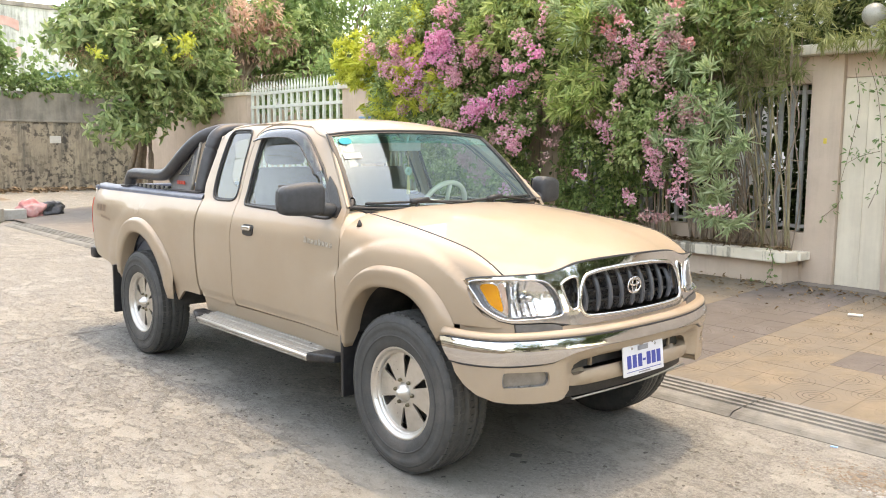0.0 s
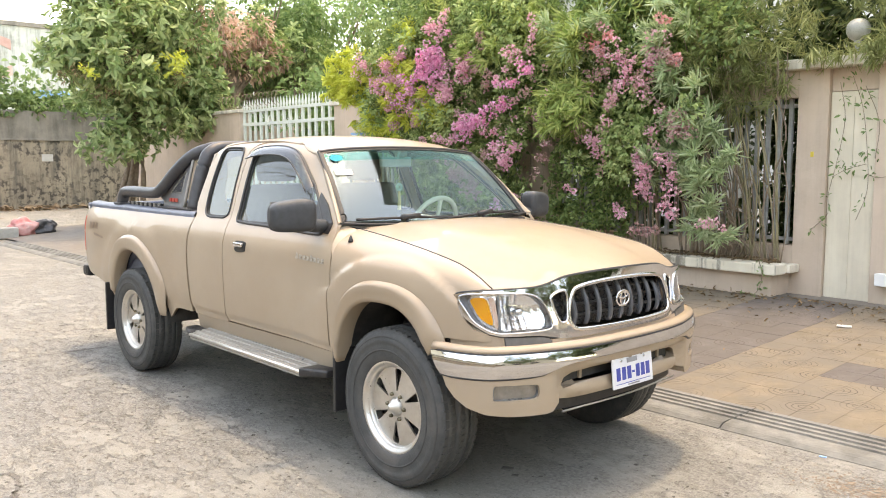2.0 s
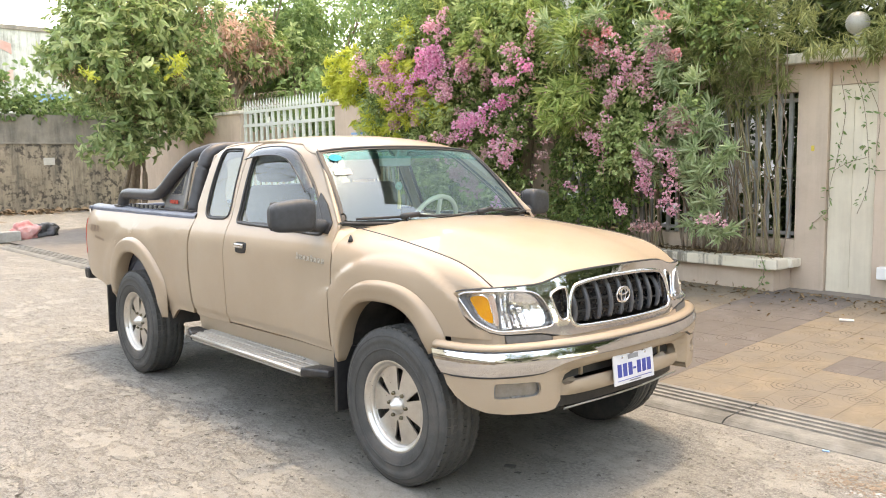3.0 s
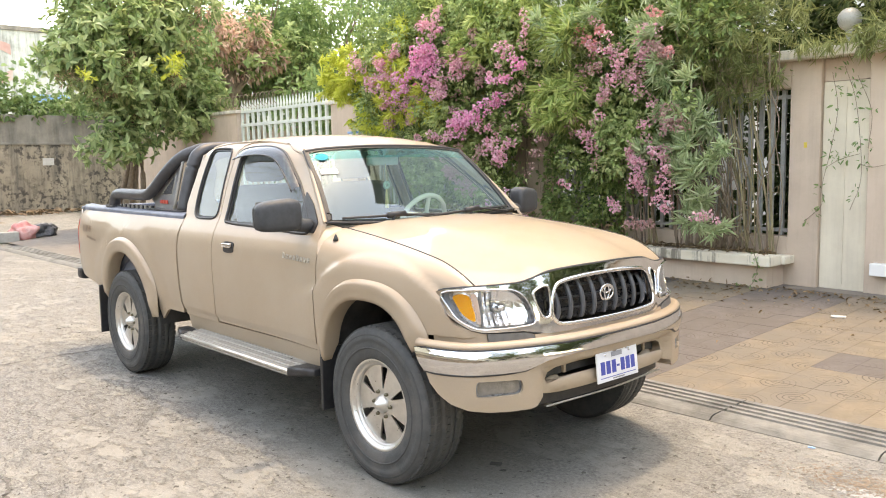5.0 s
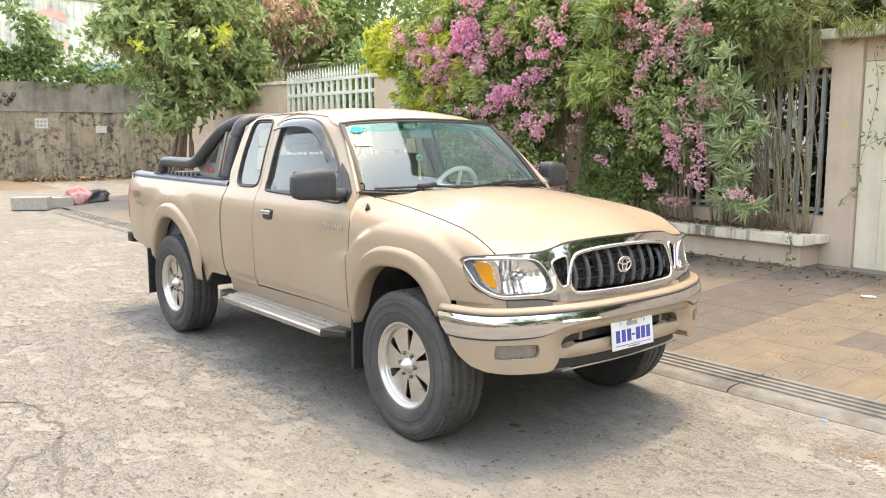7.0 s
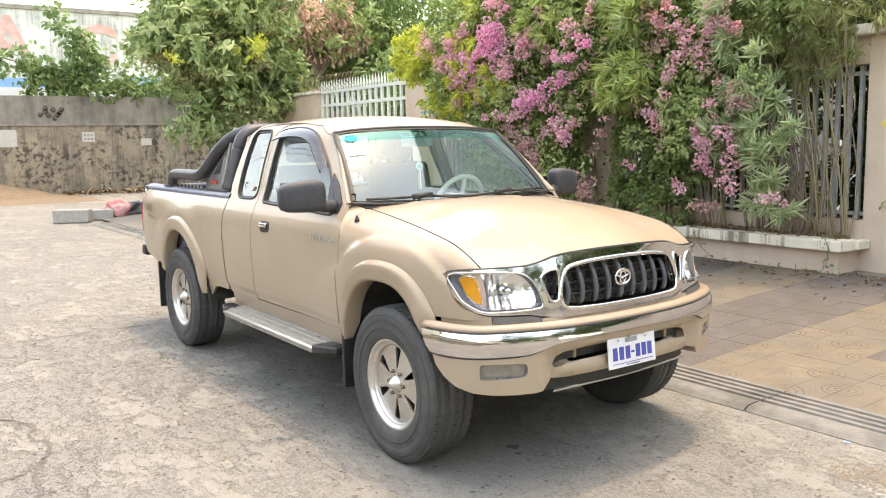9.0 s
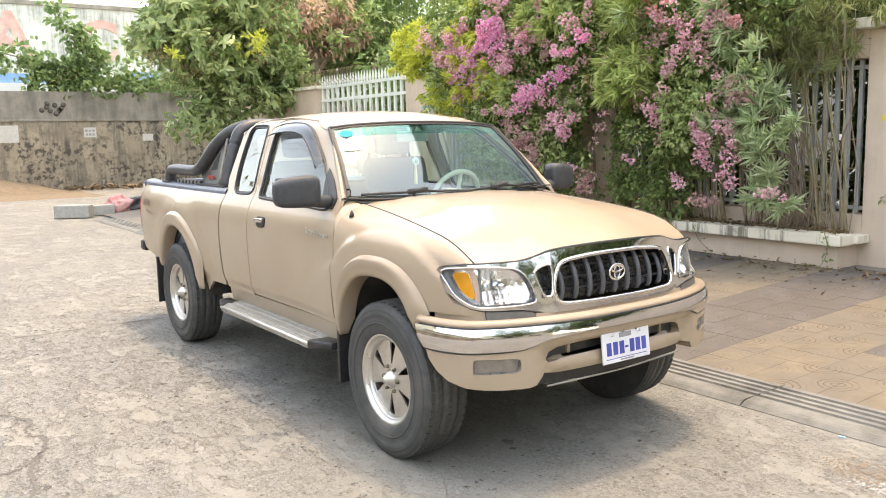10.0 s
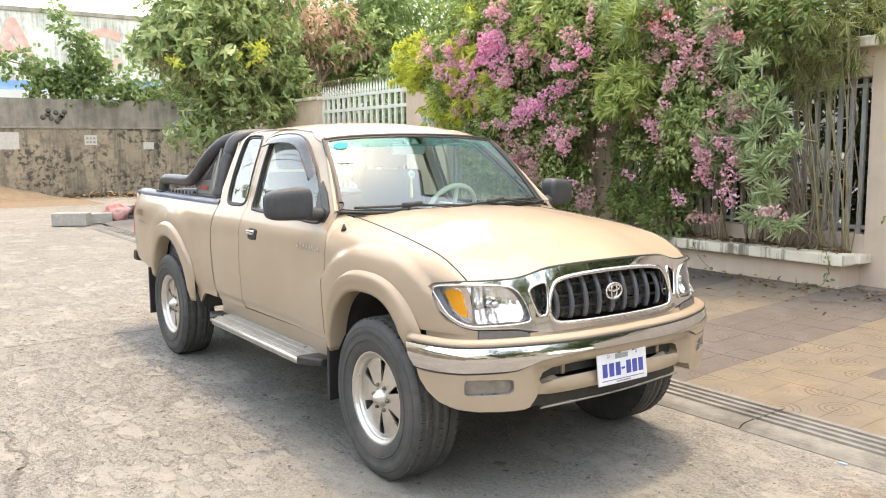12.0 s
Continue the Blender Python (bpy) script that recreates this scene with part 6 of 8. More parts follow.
def wheel_meshes():
    out = []

    def add(name, bm, mat, label="", smooth=True):
        me = bpy.data.meshes.new(name)
        bm.to_mesh(me)
        bm.free()
        me.materials.append(M[mat])
        for p in me.polygons:
            p.use_smooth = smooth
        out.append((name, mat, me, label))
    R = R_T
    prof = [(0.212, -0.075), (0.225, -0.086), (0.26, -0.094), (0.30, -0.097), (0.335, -0.098), (0.362, -0.096), (0.378, -0.090)]
    prof += [(R - 0.010, -0.084)]
    for a in (-0.066, -0.022, 0.022, 0.066):
        prof += [(R - 0.001, a - 0.016), (R - 0.001, a + 0.010), (R - 0.012, a + 0.013), (R - 0.012, a + 0.018)] if a < 0.06 else [(R - 0.001, a - 0.016), (R - 0.002, a + 0.016)]
    prof += [(R - 0.010, 0.094), (0.378, 0.108), (0.362, 0.122), (0.335, 0.132), (0.318, 0.1335), (0.314, 0.1305), (0.30, 0.1335), (0.26, 0.130), (0.236, 0.124), (0.225, 0.116), (0.212, 0.095)]
    t = revolve(prof, 168, "y")
    add("tyre", t, "rubber", "worn all-terrain tyre")
    # shoulder blocks and centre blocks of the tread
    tb = bmesh.new()
    for row, (y, wy, n, r0, h) in enumerate(((0.096, 0.030, 58, R - 0.016, 0.013), (-0.083, 0.028, 58, R - 0.016, 0.013), (0.060, 0.026, 72, R - 0.008, 0.0085), (0.0, 0.030, 72, R - 0.008, 0.0085), (-0.060, 0.026, 72, R - 0.008, 0.0085))):
        for k in range(n):
            a = 2 * math.pi * (k + 0.5 * (row % 2)) / n
            c, sn = math.cos(a), math.sin(a)
            ln = 2 * math.pi * R / n * (0.80 if row < 2 else 0.86)
            vs = [tb.verts.new(((r0 + e) * c - q * sn, y + w * (1 - 0.25 * (e > 0)) + 0.004 * math.copysign(1, q) * (row > 1), (r0 + e) * sn + q * c)) for e in (0.0, h) for q, w in ((-ln / 2, -wy / 2), (ln / 2, -wy / 2), (ln / 2, wy / 2), (-ln / 2, wy / 2))]
            for f in ((4, 5, 6, 7), (0, 1, 5, 4), (1, 2, 6, 5), (2, 3, 7, 6), (3, 0, 4, 7)):
                tb.faces.new([vs[i] for i in f])
    bmesh.ops.recalc_face_normals(tb, faces=tb.faces)
    add("tread", tb, "tread_black", "", False)
    add("sidewall_ring", revolve([(0.352, 0.1255), (0.350, 0.1285), (0.346, 0.1305), (0.343, 0.1295)], 96, "y"), "tread_black")
    add("sidewall_ring", revolve([(0.286, 0.1325), (0.284, 0.1355), (0.279, 0.1355), (0.277, 0.1315)], 96, "y"), "tread_black")
    add("rim_lip", revolve([(0.206, -0.09), (0.196, 0.02), (0.192, 0.072), (0.194, 0.092), (0.201, 0.096), (0.208, 0.098), (0.212, 0.112), (0.222, 0.118), (0.230, 0.114), (0.230, 0.105), (0.215, 0.095)], 64, "y"), "satin")
    ring = [(0.198 * math.cos(2 * math.pi * k / 72), 0.198 * math.sin(2 * math.pi * k / 72)) for k in range(72)]
    holes = []
    for k in range(6):
        a = math.pi / 6 + k * math.pi / 3 + 0.06
        tri = [(0.078, -0.004), (0.076, 0.0), (0.078, 0.004), (0.125, 0.0135), (0.170, 0.0235), (0.178, 0.0225), (0.183, 0.016), (0.185, 0.0), (0.183, -0.016), (0.178, -0.0225), (0.170, -0.0235), (0.125, -0.0135)]
        holes.append([(r * math.cos(a) - w * math.sin(a), r * math.sin(a) + w * math.cos(a)) for r, w in tri])

    def dish(x, z):
        r = math.hypot(x, z)
        return (x, 0.082 - 0.060 * max(0.0, r - 0.06) , z)
    add("rim", sheet(ring, dish, 0.02, holes, 0.010, (0, 1, 0)), "satin", "six-spoke alloy rim")
    add("brake_disc", revolve([(0.0, 0.03), (0.10, 0.03), (0.12, 0.026), (0.12, 0.0)], 32, "y"), "under")
    add("centre_cap", revolve([(0.0, 0.130), (0.013, 0.128), (0.020, 0.118), (0.037, 0.100), (0.046, 0.088), (0.048, 0.07)], 28, "y"), "satin", "satin centre cap")
    for k in range(6):
        a = k * math.pi / 3 + 0.06
        add("lug_nut", revolve([(0.0, 0.098), (0.007, 0.096), (0.010, 0.088), (0.011, 0.068)], 8, "y", (0.063 * math.cos(a), 0, 0.063 * math.sin(a))), "nut_brass")
    return out


WHEEL = wheel_meshes()
for x in (0.0, -WB):
    for s in (-1, 1):
        wheel_at(x, s)

# ---- step boards ----
for s in (-1, 1):
    bm = bmesh.new()
    prof = [(0.70, 0.478), (0.71, 0.486), (0.738, 0.487), (0.741, 0.483), (0.762, 0.483), (0.765, 0.487), (0.79, 0.487), (0.793, 0.483), (0.812, 0.483), (0.815, 0.488), (0.835, 0.488), (0.838, 0.484), (0.858, 0.484), (0.861, 0.489), (0.884, 0.489), (0.887, 0.485), (0.905, 0.484), (0.915, 0.478), (0.925, 0.468), (0.925, 0.450), (0.915, 0.444), (0.70, 0.444)]
    a = [bm.verts.new((-2.0, s * y, z - 0.10 * (y - 0.70))) for y, z in prof]
    b = [bm.verts.new((-0.68, s * y, z - 0.005 - 0.10 * (y - 0.70))) for y, z in prof]
    for j in range(len(prof)):
        k = (j + 1) % len(prof)
        bm.faces.new((a[j], a[k], b[k], b[j]))
    bmesh.ops.recalc_face_normals(bm, faces=bm.faces)
    st = part("step_board", bm, "step_alu", truck, "brushed aluminium step board", smooth=False)
    part("edge_strip", tube([(-2.0, s * 0.921, 0.452), (-1.34, s * 0.921, 0.450), (-0.69, s * 0.921, 0.447)], 0.011, 10, 1), "satin", st, "bright outer edge strip")
    for x0, x1, tip in ((-0.69, -0.50, 1), (-1.99, -2.14, -1)):
        bm = box(bmesh.new(), -0.5, 0.5, 0.79, 0.930, 0.442, 0.492, 0.014)
        for v in bm.verts:
            q = (v.co.x + 0.5)
            v.co.x = x0 + (x1 - x0) * q
            v.co.y -= 0.05 * q * q * (v.co.y > 0.86)
            v.co.z += 0.02 * q - 0.022 - 0.010 * q * (v.co.z > 0.47)
        if s < 0:
            bmesh.ops.scale(bm, vec=(1, -1, 1), verts=bm.verts)
        bmesh.ops.recalc_face_normals(bm, faces=bm.faces)
        part("end_cap", bm, "black", st, "dark plastic end cap")
    for x in (-0.85, -1.85):
        part("bracket", tube([(x, s * 0.45, 0.48), (x, s * 0.82, 0.452)], 0.018, 8, 1), "under", st)

# ---- mirrors ----
def door_mirror(s):
    bm = box(bmesh.new(), -0.5, 0.5, -0.5, 0.5, -0.5, 0.5, 0.0)
    bmesh.ops.subdivide_edges(bm, edges=bm.edges[:], cuts=5, use_grid_fill=True)
    for v in bm.verts:
        p = Vector(v.co)
        q = Vector((abs(p.x) * 2, abs(p.y) * 2, abs(p.z) * 2))
        k = (q.x ** 5 + q.y ** 5 + q.z ** 5) ** (1 / 5)
        m = max(q)
        p *= m / k if k else 1
        # front face leans back towards the tip and top
        X = p.x * 0.13 - 0.028 * (p.y + 0.5) * (p.x > 0)
        Y = 0.958 + p.y * 0.235
        Z = 1.288 + p.z * 0.178 * (1 - (0.30 * (p.y + 0.5) ** 2 if p.z > 0 else 0.05 * (p.y + 0.5)))
        v.co = Vector((-0.665 + X - 0.03 * (p.y + 0.5), s * Y, Z))
    bmesh.ops.recalc_face_normals(bm, faces=bm.faces)
    mr = part("door_mirror", bm, "mirror_black", truck, "grained black door mirror")
    part("mirror_arm", tube([(-0.66, s * 0.77, 1.225), (-0.655, s * 0.84, 1.232), (-0.66, s * 0.90, 1.25)], (0.035, 0.042), 10, 4), "mirror_black", mr)
    part("mirror_base", sheet([(-0.60, 1.19), (-0.60, 1.245), (-0.70, 1.34), (-0.80, 1.40), (-0.80, 1.33), (-0.74, 1.195)], side_place(s, 0.008), 0.05, (), 0.02, (0, s, 0)), "black", mr)
    part("mirror_glass", box(bmesh.new(), -0.742, -0.738, *sorted((s * 0.865, s * 1.05)), 1.215, 1.36), "chrome", mr, "mirror glass", smooth=False)


door_mirror(-1)
door_mirror(1)

# ---- wipers ----
for y0, y1, yp in ((-0.62, 0.10, -0.28), (-0.02, 0.64, 0.30)):
    def on(y, w, off):
        return screen_place(y / 0.70, w, off)
    bl = part("wiper", tube([on(y0, 0.035, 0.016), on((y0 + y1) / 2, 0.055, 0.022), on(y1, 0.04, 0.016)], 0.008, 6, 6), "black", truck, "black wiper")
    part("wiper_arm", tube([on(yp - 0.05, -0.02, 0.012), on(yp, 0.05, 0.035), on((yp + y1) / 2, 0.02, 0.03), on(y1 - 0.02, -0.02, 0.012)], 0.010, 6, 6, flat=0.6), "black", bl)
    part("wiper_clip", tube([on(yp - 0.07, 0.045, 0.03), on(yp + 0.05, 0.06, 0.034)], 0.016, 8, 1), "black", bl)

# ---- roll bar in the bed ----
rollbar = thing("roll_bar", "black tubular roll bar with mesh side plates in the truck bed", "roll bar", (-2.5, 0, 1.24))
for s in (-1, 1):
    part("main_hoop", tube([(-2.33, s * 0.712, 1.24), (-2.33, s * 0.662, 1.43), (-2.33, s * 0.616, 1.575), (-2.332, s * 0.582, 1.628), (-2.336, s * 0.51, 1.662), (-2.338, s * 0.40, 1.670), (-2.338, 0, 1.672)], 0.046, 14, 8), "bar_black", rollbar)
    part("rear_brace", tube([(-2.43, 0, 1.676), (-2.435, s * 0.42, 1.674), (-2.475, s * 0.53, 1.656), (-2.555, s * 0.61, 1.606), (-2.66, s * 0.668, 1.512), (-2.80, s * 0.705, 1.394), (-2.88, s * 0.717, 1.352), (-2.96, s * 0.722, 1.342), (-3.15, s * 0.725, 1.342), (-3.40, s * 0.725, 1.342), (-3.49, s * 0.728, 1.322), (-3.53, s * 0.73, 1.24)], 0.042, 14, 8), "bar_black", rollbar)

    def plate_at(x, z, s=s):
        return (x, s * (0.70 - 0.27 * (z - 1.24)), z)
    win = [(-2.760, 1.345), (-2.592, 1.500), (-2.586, 1.480), (-2.588, 1.350)]
    pl2 = part("side_plate", sheet([(-2.505, 1.245), (-2.52, 1.40), (-2.53, 1.60), (-2.56, 1.60), (-2.76, 1.45), (-2.92, 1.31), (-2.86, 1.285), (-2.82, 1.245)], plate_at, 0.1, [win], 0.014, (0, s, 0)), "plate_grey", rollbar)
    part("plate_edge", tube([plate_at(-2.505, 1.25), plate_at(-2.518, 1.40), plate_at(-2.528, 1.60)], 0.011, 8, 2), "step_alu", pl2, "bright plate edge")
    part("plate_edge", bead(win, plate_at, 0.006, side=True), "step_alu", pl2, "bright window edge")
    for k in range(9):
        x = -2.745 + k * 0.018
        part("mesh_wire", tube([plate_at(x, 1.345), plate_at(x, 1.352 + (x + 2.76) * 0.9)], 0.004, 4, 1, False), "bar_black", pl2)
    for k in range(3):
        part("badge_bar", box(bmesh.new(), -2.73 + k * 0.045, -2.70 + k * 0.045, *sorted((s * 0.694, s * 0.702)), 1.285, 1.31), "red", pl2, "red badge mark", smooth=False)
    part("foot", box(bmesh.new(), -2.84, -2.28, *sorted((s * 0.68, s * 0.755)), 1.238, 1.250, 0.004), "bar_black", rollbar, smooth=False)
    part("foot", box(bmesh.new(), -3.60, -3.46, *sorted((s * 0.70, s * 0.775)), 1.238, 1.252, 0.004), "bar_black", rollbar, smooth=False)

# toothed strip along the bed rail
for k in range(15):
    part("rail_clip", box(bmesh.new(), -3.38 + k * 0.04, -3.36 + k * 0.04, -0.735, -0.715, 1.238, 1.266, 0.002), "step_alu" if k % 2 else "black", truck, smooth=False)

# ---- cabin ----
def seat(y):
    st = part("seat", box(bmesh.new(), -1.66, -1.14, y - 0.25, y + 0.25, 0.70, 0.88, 0.06), "seat_cloth", truck, "grey cloth seat")
    bm = box(bmesh.new(), -0.07, 0.07, -0.24, 0.24, 0.0, 0.60, 0.05, m=pose(-1.64, y, 0.84, 0, -16, 0))
    part("backrest", bm, "seat_cloth", st)
    bm = box(bmesh.new(), -0.045, 0.045, -0.14, 0.14, 0.0, 0.20, 0.04, m=pose(-1.81, y, 1.44, 0, -10, 0))
    part("headrest", bm, "seat_cloth", st)


seat(0.36)
seat(-0.36)
dashb = part("dashboard", sheet([(-0.70, 0.0), (0.70, 0.0), (0.68, 0.45), (0.66, 0.62), (-0.66, 0.62), (-0.68, 0.45)], lambda y, w: (-0.56 - w * 0.9 + 0.10 * (y / 0.7) ** 2 * (w > 0.2) * 0, y, 1.185 - 0.04 * w - 2.2 * max(0, w - 0.40) ** 2 * 4), 0.06, (), 0.06, (0, 0, 1)), "dash", truck, "grey dashboard")
part("binnacle", box(bmesh.new(), -0.98, -0.80, 0.20, 0.54, 1.08, 1.205, 0.04), "dash", dashb)
SWM = pose(-1.06, 0.365, 1.165, 0, -66, 0)
wheel_s = revolve([(0.185 + 0.016 * math.cos(a), 0.016 * math.sin(a)) for a in (2 * math.pi * k / 10 for k in range(10))], 40, "z", close=True)
bmesh.ops.transform(wheel_s, matrix=SWM, verts=wheel_s.verts)
stw = part("steering_wheel", wheel_s, "trim", truck, "beige steering wheel")
for a in (0.15, math.pi - 0.15, -math.pi / 2):
    bm = tube([(0.03 * math.cos(a), 0.03 * math.sin(a), -0.02), (0.18 * math.cos(a), 0.18 * math.sin(a), 0.0)], 0.014, 8, 1)
    bmesh.ops.transform(bm, matrix=SWM @ pose(0, 0, 0, 0, 0, 90), verts=bm.verts)
    part("spoke", bm, "trim", stw)
bm = revolve([(0.0, 0.02), (0.05, 0.015), (0.07, -0.01), (0.06, -0.04), (0.0, -0.05)], 24, "z")
bmesh.ops.transform(bm, matrix=SWM, verts=bm.verts)
part("hub_pad", bm, "trim", stw)
part("column", tube([(-1.05, 0.365, 1.15), (-0.85, 0.365, 1.06)], 0.04, 10, 1), "dash", stw)
rvm = part("rear_view_mirror", box(bmesh.new(), -1.02, -0.99, -0.12, 0.12, 1.535, 1.60, 0.012), "dash", truck, "rear-view mirror")
part("stalk", tube([(-1.0, 0, 1.58), (-0.96, 0, 1.635)], 0.008, 6, 1), "dash", rvm)
part("headlining", sheet([(-0.98, -0.52), (-2.1, -0.50), (-2.1, 0.50), (-0.98, 0.52)], lambda x, y: (x, y, roof_place(x, y)[2] - 0.03), 0.1, (), 0, (0, 0, -1)), "trim", truck)
charm = thing("hanging_charm", "jade charm with a yellow tassel hanging from the mirror", "charm", (-0.97, 0, 1.53))
part("cord", tube([(-0.975, 0, 1.54), (-0.97, 0, 1.44)], 0.002, 5, 1), "gold", charm)
part("pendant", revolve([(0.010, -0.008), (0.022, -0.009), (0.027, 0), (0.022, 0.009), (0.010, 0.008)], 20, "x", (-0.97, 0, 1.412), close=True), "jade", charm)
part("tassel", tube([(-0.97, 0, 1.387), (-0.97, 0, 1.35), (-0.97, 0, 1.27)], (0.005, 0.012), 8, 4), "gold", charm)
st1 = part("screen_sticker", sheet(rounded([(-0.855 + 0.065 * math.cos(a), 0.875 + 0.05 * math.sin(a)) for a in (2 * math.pi * k / 12 for k in range(12))], 2), lambda u, w: screen_place(u, w, 0.0065), 0.02, (), 0, (1, 0, 1)), "cyan", ws, "cyan round sticker")
part("screen_paper", sheet([(-0.93, 0.62), (-0.93, 0.70), (-0.76, 0.70), (-0.76, 0.62)], lambda u, w: screen_place(u, w, 0.005), 0.02, (), 0, (1, 0, 1)), "paper", ws, "white paper slip")

# ---- planting ----
def limb(parent, pts, r0, r1, mat="bark", name="limb"):
    return part(name, tube(pts, (r0, r1), 8, 5), mat, parent)


def ball(n, cx, cy, cz, rx, ry, rz, seed):
    r = np.random.default_rng(seed)
    d = r.normal(size=(n, 3))
    d /= np.linalg.norm(d, axis=1, keepdims=True)
    return np.array([cx, cy, cz]) + d * np.array([rx, ry, rz]) * r.uniform(0.45, 1.0, (n, 1))


def broad_tree(name, label, stems, top, centres, radii, per, leaf, size, mat, drop=-0.45):
    t = thing(name, label, "tree", stems[0])
    for b in stems:
        limb(t, [b, ((b[0] + top[0]) / 2 + 0.12, (b[1] + top[1]) / 2 + 0.08, (b[2] + top[2]) / 2), top], 0.075, 0.04, name="trunk")
    for c in centres[::2]:
        mid = [(top[k] + c[k]) / 2 + (0.15 if k == 2 else 0) for k in range(3)]
        limb(t, [top, mid, c], 0.05, 0.012)
    p, d = clumps(centres, radii, per, 0.8)
    w = d * 0.7 + unit(len(p)) * 0.55 + np.array([0, 0, drop])
    leaves("crown", p, w, unit(len(p)) * 0.6 + np.array([0, 0, 1.0]), rng.uniform(0.7, 1.25, len(p)) * size, rng.uniform(0.7, 1.2, len(p)) * size * leaf, mat, t)
    return t


def whorls(name, centres, radii, twigs, per, size, leaf, mat, parent, label="", lift=0.15):
    """Twig ends that each carry a ring of drooping leaves."""
    p, d = clumps(centres, radii, twigs, 0.85)
    ax = d * 0.7 + unit(len(p)) * 0.5 + np.array([0, 0, lift])
    ax /= np.linalg.norm(ax, axis=1, keepdims=True)
    p, ax = np.repeat(p, per, 0), np.repeat(ax, per, 0)
    ring = np.cross(ax, unit(len(p)))
    ring /= np.linalg.norm(ring, axis=1, keepdims=True) + 1e-9
    way = ring + ax * rng.uniform(0.0, 0.7, (len(p), 1)) + np.array([0, 0, -0.38])
    k = rng.uniform(0.6, 1.2, len(p)) * size
    return leaves(name, p + unit(len(p)) * 0.02, way, ax + unit(len(p)) * 0.25, k, k * leaf * rng.uniform(0.8, 1.2, len(p)), mat, parent, label, fold=0.18)


# the broad-leaved street tree over the far pavement
ct = ball(92, -15.3, 4.25, 3.75, 1.6, 1.75, 1.6, 11)
top = ball(40, -15.6, 4.4, 5.3, 1.5, 2.1, 0.9, 19)
low = np.concatenate([ball(9, -15.2, 3.7, 2.15, 0.6, 0.75, 0.35, 13), ball(15, -15.0, 5.7, 2.75, 0.6, 0.55, 0.4, 23)])
cents = [tuple(c) for c in np.concatenate([ct, top, low])]
street_tree = broad_tree("street_tree", "broad-leaved green street tree over the far pavement", [(-17.0, 4.45, 0.1), (-17.1, 4.7, 0.1), (-16.8, 4.9, 0.1), (-17.2, 4.3, 0.1)], (-16.0, 4.5, 2.6),
                         cents, rng.uniform(0.3, 0.55, len(cents)), 26, 0.42, 0.17, "leaf_far", -0.2)
whorls("leafage", cents, rng.uniform(0.36, 0.62, len(cents)), 16, 7, 0.215, 0.36, "leaf_tree", street_tree, "rings of broad drooping leaves")
whorls("young_foliage", np.concatenate([ball(7, -13.8, 4.45, 3.62, 0.2, 0.40, 0.18, 15), ball(2, -13.9, 2.7, 3.3, 0.1, 0.15, 0.1, 18)]), 0.16, 3, 6, 0.15, 0.34, "leaf_lime", street_tree, "bright young leaves")

p, d = clumps(ball(34, -15.0, 4.25, 3.8, 1.8, 1.9, 1.6, 17), 0.16, 60)
leaves("flower_sprays", p, d * 0.8 + unit(len(p)) * 0.5, unit(len(p)), rng.uniform(0.03, 0.09, len(p)), rng.uniform(0.012, 0.03, len(p)), "litter", street_tree, "tan flower sprays")

cr = np.concatenate([ball(22, -16.1, 7.3, 4.45, 0.5, 1.1, 0.75, 12), ball(10, -15.9, 7.9, 4.2, 0.3, 0.35, 0.3, 14), ball(12, -15.6, 6.4, 4.6, 0.3, 0.5, 0.6, 16)])
rusty = broad_tree("rusty_tree", "garden tree with rust-coloured young leaves behind the gate", [(-16.6, 7.4, 0.1)], (-16.5, 7.3, 3.2), [tuple(c) for c in cr], rng.uniform(0.22, 0.36, 44), 44, 0.36, 0.17, "leaf_dry")
whorls("young_leafage", ball(30, -15.9, 7.3, 4.5, 0.5, 1.5, 0.9, 51), 0.35, 10, 7, 0.17, 0.36, "leaf_light", rusty, "yellow-green young shoots")
bright = ball(30, -16.3, 9.1, 4.1, 0.7, 1.0, 0.9, 52)
bright_tree = broad_tree("young_tree", "bright green young tree behind the gate", [(-16.5, 9.1, 0.1)], (-16.4, 9.1, 2.8), [tuple(c) for c in bright], 0.35, 20, 0.40, 0.16, "leaf_far")
whorls("leafage", bright, 0.38, 9, 7, 0.18, 0.34, "leaf_light", bright_tree, "bright green leaves")
cg = ball(60, -17.6, 8.6, 4.7, 1.6, 2.6, 2.2, 31)
broad_tree("garden_tree", "green garden tree behind the gate", [(-18.4, 9.0, 0.1)], (-18.3, 9.0, 3.0), [tuple(c) for c in cg], rng.uniform(0.4, 0.7, 60), 150, 0.40, 0.18, "leaf_far")
for k, (x, y, z, r) in enumerate(((-21.0, 13.5, 5.6, 3.6), (-13.5, 13.0, 6.2, 3.0), (-24.0, 9.5, 5.0, 2.4))):
    cf = ball(75, x, y, z, r, r * 0.9, r * 0.75, 20 + k)
    broad_tree("garden_tree", "dark green garden tree behind the wall", [(x, y, 0.1)], (x, y, z - 1.5), [tuple(c) for c in cf], rng.uniform(0.5, 0.85, 75), 105, 0.42, 0.19, "leaf_far")


